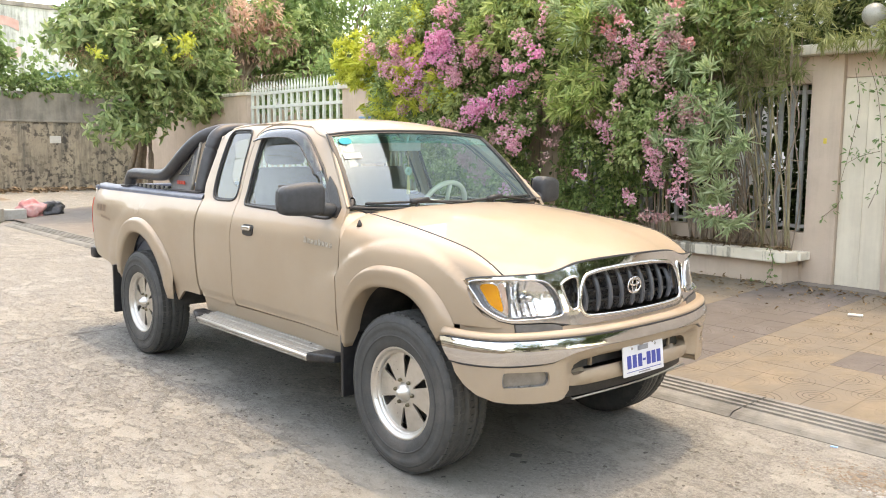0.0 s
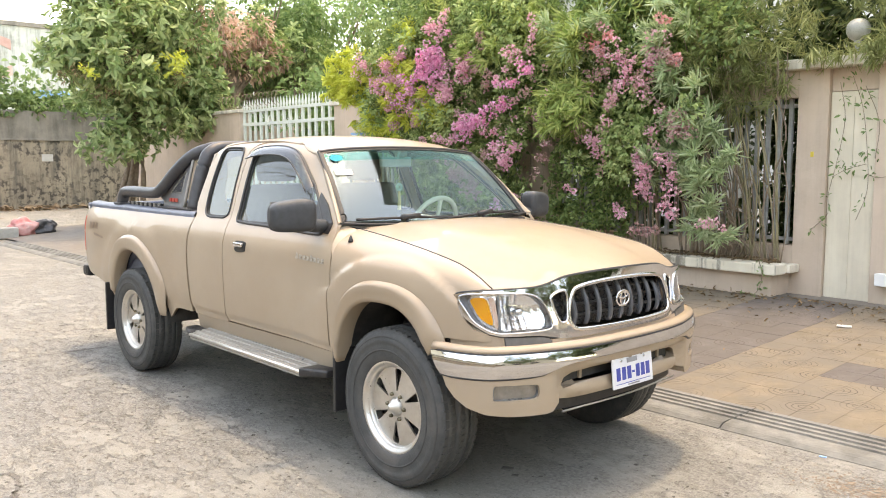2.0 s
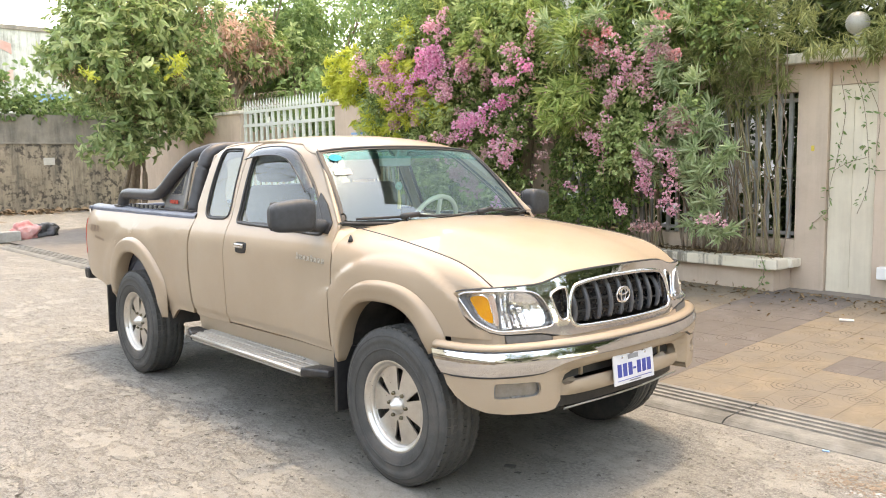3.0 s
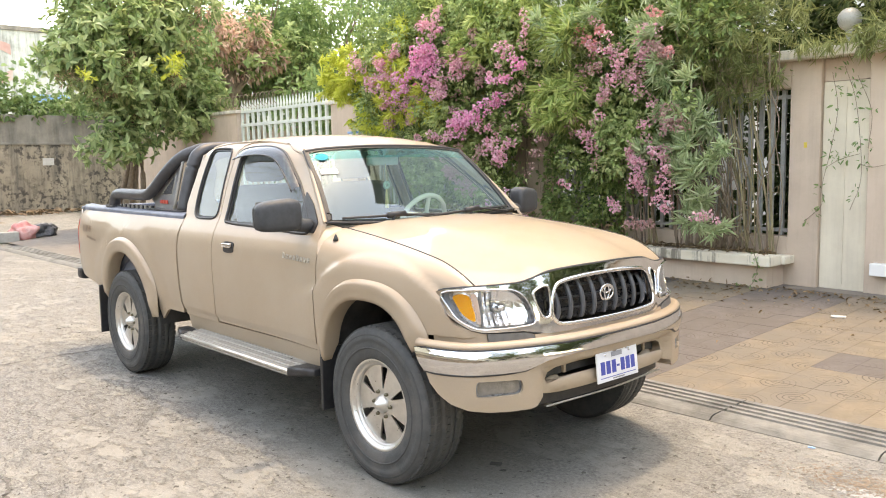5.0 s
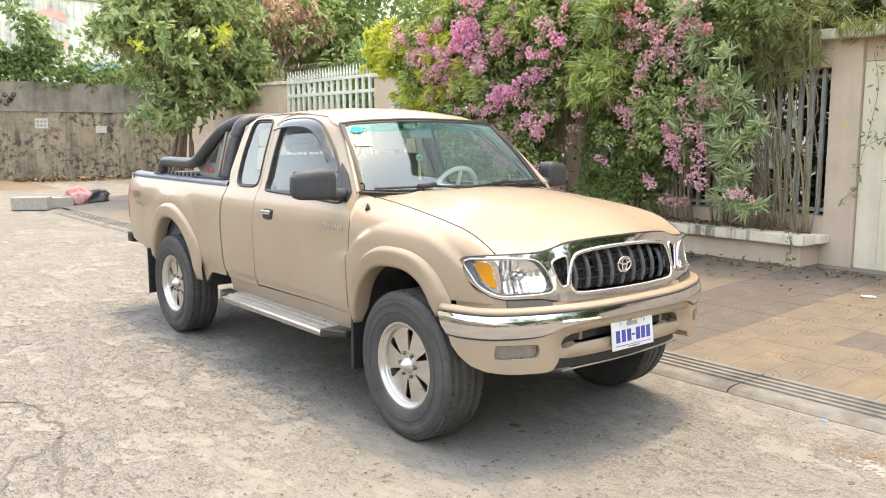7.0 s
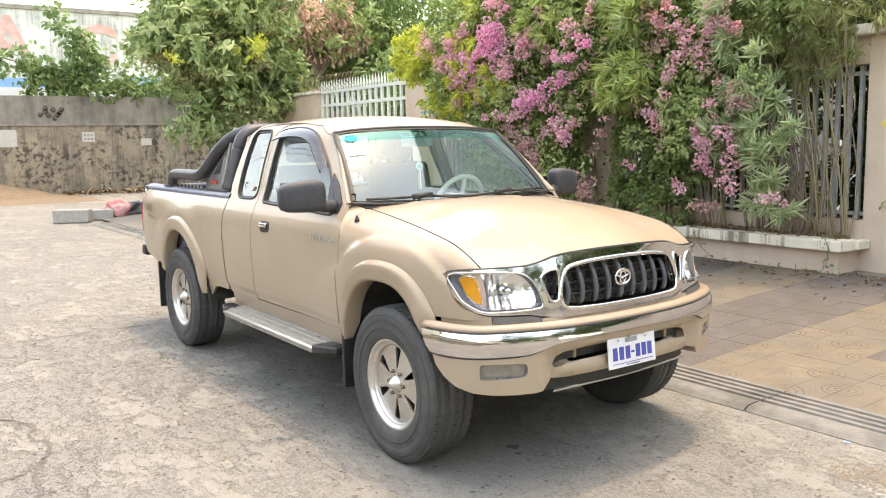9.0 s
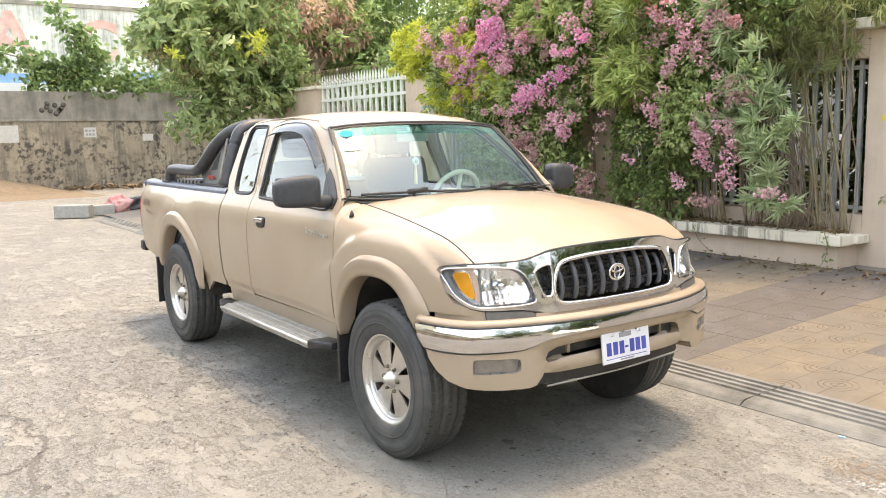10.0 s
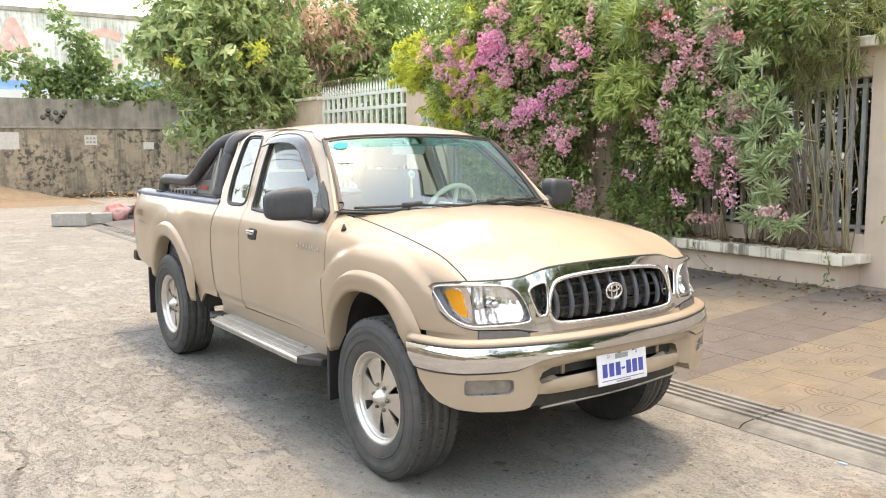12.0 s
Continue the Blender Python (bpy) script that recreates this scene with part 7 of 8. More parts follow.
# unseen trees up and across the road, added as dark reflections in chrome and glass
for k, (x, y, z, r) in enumerate(((14.0, 5.0, 5.2, 3.8), (17.0, -2.5, 5.4, 4.0), (6.6, 7.6, 4.3, 2.3), (10.2, 6.6, 3.6, 2.8), (-38.0, -13.0, 5.0, 4.4), (-30.5, -14.5, 5.6, 4.2), (-23.0, -9.9, 3.2, 2.2))):
    cf = ball(60, x, y, z, r, r, r * 0.8, 40 + k)
    broad_tree("unseen_roadside_tree", "unseen roadside tree, added and coloured dark for reflections", [(x, y, 0.0)], (x, y, z - 1.5), [tuple(c) for c in cf], rng.uniform(0.8, 1.15, 60), 110, 0.42, 0.26, "leaf_deep")


# ---- hedge on the street wall: bougainvillea, bamboo and oleander ----
def wl_pts(a):
    """Wall coordinates (along, out, up) to the world."""
    a = np.asarray(a, float)
    m = np.array(SW.to_3x3())
    return a @ m.T + np.array(SW.translation)


def patch(n, cx, cz, rx, rz, y0=-0.85, y1=-0.25):
    """Clump centres in an oval of the wall's face."""
    a, r = rng.uniform(0, 2 * math.pi, n), rng.uniform(0, 1, n) ** 0.5
    return np.stack([cx + rx * r * np.cos(a), rng.uniform(y0, y1, n), cz + rz * r * np.sin(a)], 1)


def bare(p):
    """True where the pillar between the openings stays free of leaves."""
    q = (p - np.array(SW.translation)) @ np.array(SW.to_3x3())
    x = q[:, 0] + 0.95 * q[:, 1] + 0.06 * np.sin(q[:, 2] * 9)
    return (x > -3.86) & (x < -3.36 - 0.12 * np.cos(q[:, 2] * 5)) & (q[:, 2] > 0.55) & (q[:, 2] < 1.85) & (rng.uniform(size=len(p)) < 0.90)


def foliage(name, cents, radius, per, mat, parent, ln=(0.045, 0.085), wd=0.6, drop=-0.3, spread=0.7, out=-0.5, label=""):
    c = wl_pts(cents)
    p, d = clumps(c, rng.uniform(0.7, 1.3, len(c)) * radius, per)
    keep = ~bare(p)
    p, d = p[keep], d[keep]
    l = rng.uniform(*ln, len(p))
    return leaves(name, p, d + unit(len(p)) * spread + np.array([0, -0.1, drop]), unit(len(p)) * 0.7 + np.array([0, out, 0.7]), l, l * wd * rng.uniform(0.8, 1.2, len(p)), mat, parent, label)


def sprays(name, cents, per, mat, parent, ln=(0.12, 0.21), wd=0.020, drop=-0.35, fan=1.0, label=""):
    """Tufts of narrow blades fanning out of twig ends."""
    c = wl_pts(cents)
    k = len(c)
    axis = unit(k) * 0.8 + np.array([0, -0.45, -0.1])
    c2 = np.repeat(c, per, 0)
    a2 = np.repeat(axis, per, 0)
    w = a2 + unit(len(c2)) * fan + np.array([0, 0, drop])
    return leaves(name, c2 + unit(len(c2)) * 0.035, w, unit(len(c2)), rng.uniform(*ln, len(c2)), rng.uniform(0.8, 1.3, len(c2)) * wd, mat, parent, label, fold=0.15)


boug = thing("bougainvillea", "bougainvillea in magenta bloom climbing over the street wall", "shrub", SW @ Vector((-5, -0.2, 0.45)))
cs = np.concatenate([patch(80, -5.35, 2.95, 1.15, 0.95), patch(70, -4.2, 2.7, 1.2, 1.3), patch(45, -4.6, 1.5, 1.2, 0.8), patch(60, -2.6, 3.2, 1.5, 1.0, -0.7, 0.0),
                     patch(30, -1.9, 2.2, 0.9, 0.5, -0.6, -0.15), patch(7, -2.3, 1.1, 0.6, 0.4, -0.5, -0.2), patch(26, -1.2, 2.8, 0.9, 0.7, -0.6, 0.0), patch(8, -3.0, 0.9, 0.6, 0.25, -0.5, -0.25)])
foliage("foliage", cs, 0.25, 215, "leaf_hedge", boug, (0.04, 0.078), 0.6)
cs2 = np.concatenate([patch(20, -5.6, 2.5, 0.9, 0.8, -1.0, -0.7), patch(16, -4.2, 2.9, 1.2, 1.1, -1.0, -0.7), patch(14, -2.0, 2.4, 0.9, 0.7, -0.75, -0.55),
                      patch(22, -5.2, 2.6, 1.1, 0.9, -1.05, -0.85), patch(20, -3.7, 2.6, 0.9, 1.2, -1.05, -0.8), patch(16, -1.4, 2.3, 0.8, 0.8, -0.95, -0.75), patch(4, -2.3, 1.6, 0.8, 0.5, -0.95, -0.75), patch(10, -4.0, 1.5, 1.0, 0.5, -1.05, -0.85)])
foliage("light_foliage", cs2, 0.15, 80, "leaf_light", boug, (0.04, 0.075), 0.55, label="lighter outer leaves")
for k in range(22):
    x = -7.0 + k * 0.29
    pts = wl_pts([(x, -0.1, 0.45), (x + rng.uniform(-0.1, 0.1), -0.15, 1.2), (x + rng.uniform(-0.4, 0.4), -0.3, 2.3), (x + rng.uniform(-0.6, 0.6), -0.45, 3.4)])
    limb(boug, [tuple(q) for q in pts], rng.uniform(0.012, 0.026), 0.005, name="stem", mat="cane" if k % 2 else "bark")


def cluster(name, mat, spots, parent, per=60, r=0.085, size=0.045, depth=-0.92):
    """One flower head: bracts gathered round a few points of the wall's face."""
    c = np.array([(x, depth + rng.uniform(-0.08, 0.08), z) for x, z in spots])
    p, d = clumps(wl_pts(c), rng.uniform(0.7, 1.3, len(c)) * r, per)
    BLOSSOM.setdefault((name, mat), []).append((p, d, np.full(len(p), size)))


BLOSSOM = {}


def set_blossom(name, mat, parent, label):
    p, d, z = (np.concatenate(a) for a in zip(*BLOSSOM[name, mat]))
    n = len(p)
    ob = leaves("blossom", p, d + unit(n) * 0.5, unit(n) + np.array([0, -0.3, 0.5]), rng.uniform(0.7, 1.2, n) * z, rng.uniform(0.6, 1.0, n) * z, mat, parent, label)
    tagged(ob, kind="stuff")


def strand(a, b, n, j=0.09):
    t = rng.uniform(0, 1, n)
    return [(a[0] + (b[0] - a[0]) * q + rng.normal(0, j), a[1] + (b[1] - a[1]) * q + rng.normal(0, j)) for q in t]


def heads(mat, spots, depth, n=2, r=0.040, per=22, size=0.033, j=0.05):
    for x, z in spots:
        cluster("bloom_head", mat, [(x + rng.normal(0, j), z + rng.normal(0, j)) for _ in range(n)], boug, per, r, size, depth)


# the mass of bloom beside the gate, then arching strands across the green
heads("bract", strand((-4.30, 3.08), (-4.85, 2.66), 30, 0.09), -1.18)
heads("bract", strand((-4.28, 2.98), (-4.45, 2.70), 12, 0.07), -1.18)
heads("bract_pale", strand((-5.35, 3.05), (-5.55, 2.60), 24, 0.16), -1.12)
heads("bract_pale", strand((-6.30, 2.98), (-5.30, 2.75), 16, 0.13), -1.12)
heads("bract", strand((-5.20, 2.52), (-4.95, 2.50), 7, 0.06), -1.15)
heads("bract_dull", strand((-5.25, 2.22), (-4.62, 2.32), 16, 0.10), -1.08)
heads("bract_pale", strand((-4.26, 2.62), (-4.12, 2.33), 10, 0.045), -1.15)
heads("bract_pale", strand((-3.72, 2.95), (-3.84, 2.63), 11, 0.045), -1.15)
heads("bract_pale", strand((-4.26, 3.45), (-4.40, 3.25), 9, 0.05), -1.15)
heads("bract_dull", [(-3.58, 3.12), (-3.52, 3.08), (-4.04, 3.08), (-3.43, 2.69), (-3.50, 2.57), (-2.67, 2.90), (-2.79, 2.35), (-3.60, 2.78)], -1.1)
heads("bract_pale", [(-2.90, 2.84), (-2.96, 2.88), (-2.97, 2.67), (-3.15, 2.60), (-2.59, 3.14), (-2.56, 3.06)], -1.15, 2, 0.036)
heads("bract", [(-2.80, 2.73), (-2.74, 2.70), (-2.65, 2.63), (-2.61, 2.66), (-2.92, 2.50), (-2.86, 2.49), (-3.10, 2.50)], -1.18, 2, 0.04, j=0.03)
heads("bract", [(-3.07, 2.28), (-3.01, 2.30), (-3.12, 2.25), (-3.21, 2.22), (-3.33, 2.19), (-3.43, 2.18), (-3.43, 2.10), (-3.52, 2.12)], -1.18, 2, 0.04, j=0.03)
heads("bract", strand((-3.58, 2.08), (-3.84, 2.03), 11, 0.05), -1.18, 2, 0.045, j=0.03)
heads("bract_pale", [(-3.98, 2.02), (-3.92, 2.05), (-3.42, 1.97), (-3.28, 1.93), (-4.04, 1.88), (-4.02, 1.85), (-4.39, 1.87), (-4.33, 1.89), (-4.74, 1.93)], -1.14, 2, 0.04, j=0.03)
heads("bract_pale", [(-3.23, 1.78), (-3.27, 1.75), (-3.11, 1.81), (-2.93, 1.79), (-2.98, 1.71), (-3.01, 1.66), (-3.06, 1.53), (-3.10, 1.56), (-3.02, 1.50), (-3.23, 1.65)], -1.14, 2, 0.04, j=0.03)
heads("bract_dull", strand((-4.00, 1.55), (-3.66, 1.20), 22, 0.09), -1.08)
heads("bract_dull", [(-3.54, 1.67), (-3.60, 1.70), (-3.98, 1.66), (-4.20, 1.58), (-4.45, 1.65)], -1.08)
heads("bract", [(-3.18, 1.06), (-3.12, 1.05), (-3.05, 1.07)], -1.10)
heads("bract_dull", strand((-3.0, 1.0), (-2.60, 0.85), 6, 0.08), -1.0)
heads("bract_pale", [(-2.14, 1.28), (-1.50, 1.07), (-1.47, 1.04)], -1.0, 2, 0.04)
for a, b, n, mt in (((-1.20, 1.66), (-1.14, 1.18), 17, "bract_pale"), ((-0.88, 1.62), (-0.80, 1.30), 10, "bract_pale"), ((-0.82, 1.15), (-0.78, 0.97), 5, "bract_pale"), ((-0.36, 0.95), (-0.33, 0.90), 3, "bract_pale"),
                    ((-1.88, 1.84), (-1.72, 1.68), 8, "bract_pale"), ((-1.72, 2.58), (-1.68, 2.52), 4, "bract_dull"), ((-1.57, 2.74), (-1.52, 2.66), 5, "bract_pale"), ((-1.42, 2.58), (-1.36, 2.54), 4, "bract_pale"),
                    ((-1.13, 2.84), (-1.06, 2.70), 8, "bract_pale"), ((-1.12, 2.60), (-1.08, 2.56), 3, "bract_pale"), ((-0.95, 2.74), (-0.86, 2.60), 8, "bract_dull"), ((-1.50, 2.41), (-1.45, 2.37), 4, "bract_pale"), ((-1.58, 2.26), (-1.53, 2.21), 4, "bract_pale"),
                    ((-1.30, 2.45), (-1.05, 2.25), 6, "bract_dull"), ((-0.95, 1.98), (-0.62, 1.85), 9, "bract_dull"), ((-0.9, 2.12), (-0.7, 2.05), 4, "bract_dull"), ((-1.0, 0.85), (-1.3, 0.8), 5, "bract_dull"), ((-2.2, 2.1), (-1.9, 2.0), 4, "bract_dull")):
    heads(mt, strand(a, b, n, 0.04), -0.96, 2, 0.036, 16, 0.030, 0.03)

heads("bract_pale", np.stack([rng.uniform(-4.4, -0.9, 14), rng.uniform(1.7, 3.1, 14)], 1), -1.04, 2, 0.036, 14, 0.030)
heads("bract_dull", np.stack([rng.uniform(-4.4, -0.7, 34), rng.uniform(1.3, 2.9, 34)], 1), -1.0, 2, 0.036, 14, 0.030)

set_blossom("bloom_head", "bract", boug, "magenta papery blossom")
set_blossom("bloom_head", "bract_pale", boug, "pale pink papery blossom")
set_blossom("bloom_head", "bract_dull", boug, "faded dusty pink blossom")

for k in range(30):
    x, z = rng.uniform(-3.3, -0.9), rng.uniform(1.7, 2.3)
    dx, dz = rng.normal(0, 0.10), rng.uniform(0.5, 1.3)
    pts = [(x, -0.45, z), (x + dx * 0.5, -0.42, z - dz * 0.5), (x + dx, -0.34, max(0.55, z - dz))]
    part("hanging_vine", tube([tuple(q) for q in wl_pts(pts)], 0.003, 4, 4), "bark", boug)
    sp = np.array([tuple(q) for q in spline(pts, 6)])
    foliage("vine_foliage", sp + rng.normal(0, 0.03, sp.shape), 0.05, 7, "leaf_hedge", boug, (0.04, 0.075), 0.6)

lime = thing("lime_shrub", "yellow-green shrub glowing behind the wall", "shrub", SW @ Vector((-6.8, 0.5, 0.2)))
sprays("foliage", np.concatenate([patch(230, -6.7, 2.9, 0.75, 0.40, -1.05, -0.3), patch(60, -6.5, 2.3, 0.35, 0.4, -0.9, -0.4), patch(34, -5.35, 3.3, 0.4, 0.25, -1.05, -0.7), patch(22, -5.6, 2.2, 0.5, 0.3, -1.1, -0.9), patch(34, -5.35, 2.75, 0.45, 0.35, -1.16, -0.95), patch(20, -4.7, 2.35, 0.35, 0.25, -1.14, -0.98)]), 26, "leaf_lime", lime, (0.08, 0.16), 0.022)
for k in range(5):
    pts = wl_pts([(-7.0 + k * 0.15, 0.4, 0.2), (-7.0 + k * 0.15, 0.3, 1.6), (-7.1 + k * 0.2, 0.1, 2.8)])
    limb(lime, [tuple(q) for q in pts], 0.015, 0.006, name="stem")

bamboo = thing("bamboo", "yellow-green bamboo leaning over the barred opening", "bamboo", SW @ Vector((-1, -0.1, 0.47)))
for k in range(30):
    x = (-0.34, -0.22, -0.07, -0.40, -2.0, -2.25, -0.12, -1.55)[k % 8] + rng.normal(0, 0.045)
    lean, bow = min(0.12, rng.normal(-0.12, 0.24)), rng.normal(0, 0.04)
    pts = wl_pts([(x, -0.12 + rng.normal(0, 0.03), 0.45), (x + lean * 0.22 + bow, -0.15 + rng.normal(0, 0.03), 1.1), (x + lean * 0.55 - bow, -0.2, 1.8), (x + lean * 0.8, -0.28, 2.25), (x + lean * 1.05, -0.36, 2.7)])
    part("cane", tube([tuple(q) for q in pts], (rng.uniform(0.006, 0.014), 0.004), 6, 4), ("cane", "cane", "bark")[k % 3], bamboo)
for k in range(26):
    x, z = rng.normal(-0.35, 0.22), rng.uniform(0.5, 1.5)
    dx, dz = rng.normal(0, 0.22), rng.uniform(-0.05, 0.35)
    pts = wl_pts([(x, -0.16, z), (x + dx * 0.5, -0.22 + rng.normal(0, 0.03), z + dz * 0.7), (x + dx, -0.24, z + dz)])
    part("twig", tube([tuple(q) for q in pts], (0.006, 0.002), 5, 3), "twig", bamboo, "dry tan twig")
sprays("foliage", np.concatenate([patch(52, -2.35, 2.25, 0.40, 0.36, -1.05, -0.6), patch(40, -2.4, 3.1, 0.5, 0.35, -0.9, -0.4), patch(60, -4.6, 3.5, 0.9, 0.4, -0.9, -0.4), patch(70, -3.3, 3.4, 0.6, 0.4, -0.9, -0.4), patch(40, -1.9, 3.3, 0.5, 0.3, -0.8, -0.3), patch(30, -3.6, 3.05, 0.35, 0.28, -1.12, -0.9), patch(30, -2.2, 2.2, 0.36, 0.3, -1.15, -0.95), patch(30, -2.2, 2.95, 0.22, 0.22, -1.1, -0.9), patch(16, -4.5, 2.3, 0.3, 0.4, -1.1, -0.95)]), 20, "leaf_bamboo", bamboo, (0.12, 0.22), 0.021)
hang = np.concatenate([patch(26, -0.5, 2.62, 0.45, 0.3, -0.75, -0.35), patch(34, 0.35, 2.66, 0.9, 0.14, -0.42, -0.18), patch(8, 0.95, 2.6, 0.35, 0.08, -0.36, -0.2), patch(75, -0.25, 2.78, 0.75, 0.42, -0.6, 0.1), patch(130, 1.2, 3.0, 1.0, 0.35, 0.05, 0.5), patch(50, -0.4, 2.35, 0.5, 0.3, -0.4, -0.1), patch(130, -0.5, 3.4, 1.6, 0.5, -0.6, 0.3), patch(40, 1.1, 2.62, 0.6, 0.1, -0.25, 0.0)])
lampish = (abs(hang[:, 0] - 0.50) < 0.24) & (hang[:, 1] < 0.22) & (hang[:, 2] > 2.66)
rimmy = (hang[:, 0] > -0.2) & (hang[:, 2] < 2.62) & (rng.uniform(size=len(hang)) < 0.20)
sprays("hanging_foliage", hang[~(lampish | rimmy)], 22, "leaf_olive", bamboo, (0.10, 0.19), 0.011, -0.6, label="olive hanging leaves")

ole = thing("oleander", "grey-green oleander bush with coral blooms in the planter", "shrub", SW @ Vector((-1.5, -0.15, 0.47)))
oc = np.concatenate([patch(16, -0.95, 1.75, 0.45, 0.35, -0.75, -0.4), patch(10, -0.55, 1.6, 0.25, 0.4, -0.6, -0.35), patch(7, -0.5, 0.95, 0.25, 0.25, -0.6, -0.35), patch(8, -1.1, 2.95, 0.35, 0.3, -0.8, -0.5), patch(5, -0.9, 2.5, 0.2, 0.25, -0.8, -0.6), patch(6, -2.2, 3.1, 0.4, 0.3, -0.9, -0.6)])
for c in oc:
    pts = wl_pts([(c[0] * 0.7 - 0.25, -0.12, 0.45), (c[0] * 0.85, -0.25, (c[2] + 0.45) / 2), c])
    limb(ole, [tuple(q) for q in pts], 0.011, 0.004, name="stem")
sprays("foliage", np.repeat(oc, 2, 0) + np.array([0.06, -0.2, 0.0]) + rng.normal(0, 0.05, (len(oc) * 2, 3)), 34, "leaf_oleander", ole, (0.11, 0.2), 0.02, 0.15, 1.0)
for sp in ((-2.10, 3.03), (-1.98, 3.0), (-1.82, 2.86), (-1.80, 2.80), (-1.70, 2.97), (-0.97, 3.06), (-0.85, 2.64)):
    cluster("bloom", "bloom", [sp, (sp[0] + 0.03, sp[1] - 0.02)], ole, 20, 0.042, 0.042, -0.95)

set_blossom("bloom", "bloom", ole, "coral blossom")

def courtyard(c):
    return c[~((c[:, 0] > -1.75) & (c[:, 0] < -1.15) & (c[:, 2] > 0.9) & (c[:, 2] < 2.35))]


garden = thing("garden_hedge", "leafy garden hedge behind the bars, coloured dark for the shade there", "hedge", SW @ Vector((-3, 1.0, 0.2)))
# the shade behind the bars is put into this leaf colour
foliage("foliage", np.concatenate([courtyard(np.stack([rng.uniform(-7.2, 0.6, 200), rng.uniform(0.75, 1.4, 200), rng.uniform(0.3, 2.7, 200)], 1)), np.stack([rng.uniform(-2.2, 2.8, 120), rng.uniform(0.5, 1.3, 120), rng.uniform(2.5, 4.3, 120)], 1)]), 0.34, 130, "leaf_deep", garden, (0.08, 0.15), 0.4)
foliage("gate_foliage", np.stack([rng.uniform(-12.6, -8.0, 70), rng.uniform(1.2, 2.0, 70), rng.uniform(0.3, 3.3, 70)], 1), 0.4, 90, "leaf_far", garden, (0.12, 0.2), 0.4)

garden_wall = wpart("garden_wall", "white_edge", (-3.0, -1.85, 2.6, 2.75, 0.1, 2.6), None, 0.01)
structure(garden_wall, "white painted wall in the garden behind the bars", "wall")

# coiled wire over the gate
coil = thing("coiled_wire", "coil of thin rusty wire along the top of the gate", "wire", SW @ Vector((-11.8, 0.1, 2.7)))
part("wire", tube([(x, y, z) for x, y, z in wl_pts([(-13.3 + 0.012 * k, 0.1 + 0.10 * math.cos(k * 0.42), 2.86 + 0.14 * math.sin(k * 0.42)) for k in range(230)])], 0.006, 4, 1), "bark", coil)

VINE = []
vine = thing("wall_vine", "thin leafy vine trailing down the cream door", "vine", SW @ Vector((0.6, -0.03, 1.2)))
for pts in ([(0.50, -0.05, 2.35), (0.56, -0.05, 2.0), (0.50, -0.04, 1.6), (0.42, -0.03, 1.25), (0.42, -0.03, 1.05), (0.25, -0.02, 0.88)], [(0.62, -0.05, 2.4), (0.72, -0.04, 2.1), (0.78, -0.04, 1.7), (0.80, -0.04, 1.3), (0.70, -0.03, 1.0)],
            [(0.78, -0.04, 1.55), (0.60, -0.04, 1.50), (0.45, -0.03, 1.42)], [(0.74, -0.04, 2.3), (0.88, -0.04, 1.95), (0.86, -0.04, 1.6)], [(0.79, -0.04, 1.45), (0.9, -0.03, 1.42), (1.1, -0.03, 1.46)]):
    w = wl_pts(pts)
    part("stem", tube([tuple(q) for q in w], 0.003, 5, 6), "bark", vine)
    sp = np.array([tuple(q) for q in spline(pts, 5)])
    sp = sp[rng.uniform(size=len(sp)) < 0.45]
    VINE.append(sp + rng.normal(0, 0.02, sp.shape) * np.array([1, 0.2, 1]))
tagged(foliage("foliage", np.concatenate(VINE), 0.035, 4, "leaf_far", vine, (0.035, 0.075), 0.3), kind="stuff")

# creeper over the end wall
creeper = thing("wall_creeper", "leafy green creeper hanging over the grey wall", "creeper", (-27.3, 4, 3.2))
cc = np.stack([rng.uniform(-27.9, -27.0, 60), rng.uniform(2.4, 8.2, 60), 3.2 + rng.gamma(1.6, 0.26, 60)], 1)
cc = np.concatenate([cc, np.stack([rng.uniform(-27.8, -27.1, 26), rng.normal(4.3, 1.1, 26), rng.normal(3.95, 0.32, 26)], 1)])
for y0, z0, y1, z1 in ((4.2, 4.4, 3.2, 6.3), (4.0, 4.0, 1.2, 4.6), (4.4, 3.8, 1.9, 4.2), (4.6, 4.3, 4.1, 5.3)):
    t = np.linspace(0, 1, 12)
    cc = np.concatenate([cc, np.stack([np.full(12, -27.4), y0 + (y1 - y0) * t + rng.normal(0, 0.10, 12), z0 + (z1 - z0) * t ** 1.2 + rng.normal(0, 0.08, 12)], 1)])
    part("stem", tube([(-27.4, y0, z0), (-27.4, (y0 + y1) / 2, z0 + (z1 - z0) * 0.45), (-27.4, y1, z1)], 0.02, 6, 6), "bark", creeper)
p, d = clumps(cc, rng.uniform(0.18, 0.38, len(cc)), 24)
leaves("foliage", p, d + np.array([0, 0, -0.3]), unit(len(p)) + np.array([0, 0, 0.8]), rng.uniform(0.14, 0.24, len(p)), rng.uniform(0.10, 0.16, len(p)), "leaf_creeper", creeper)

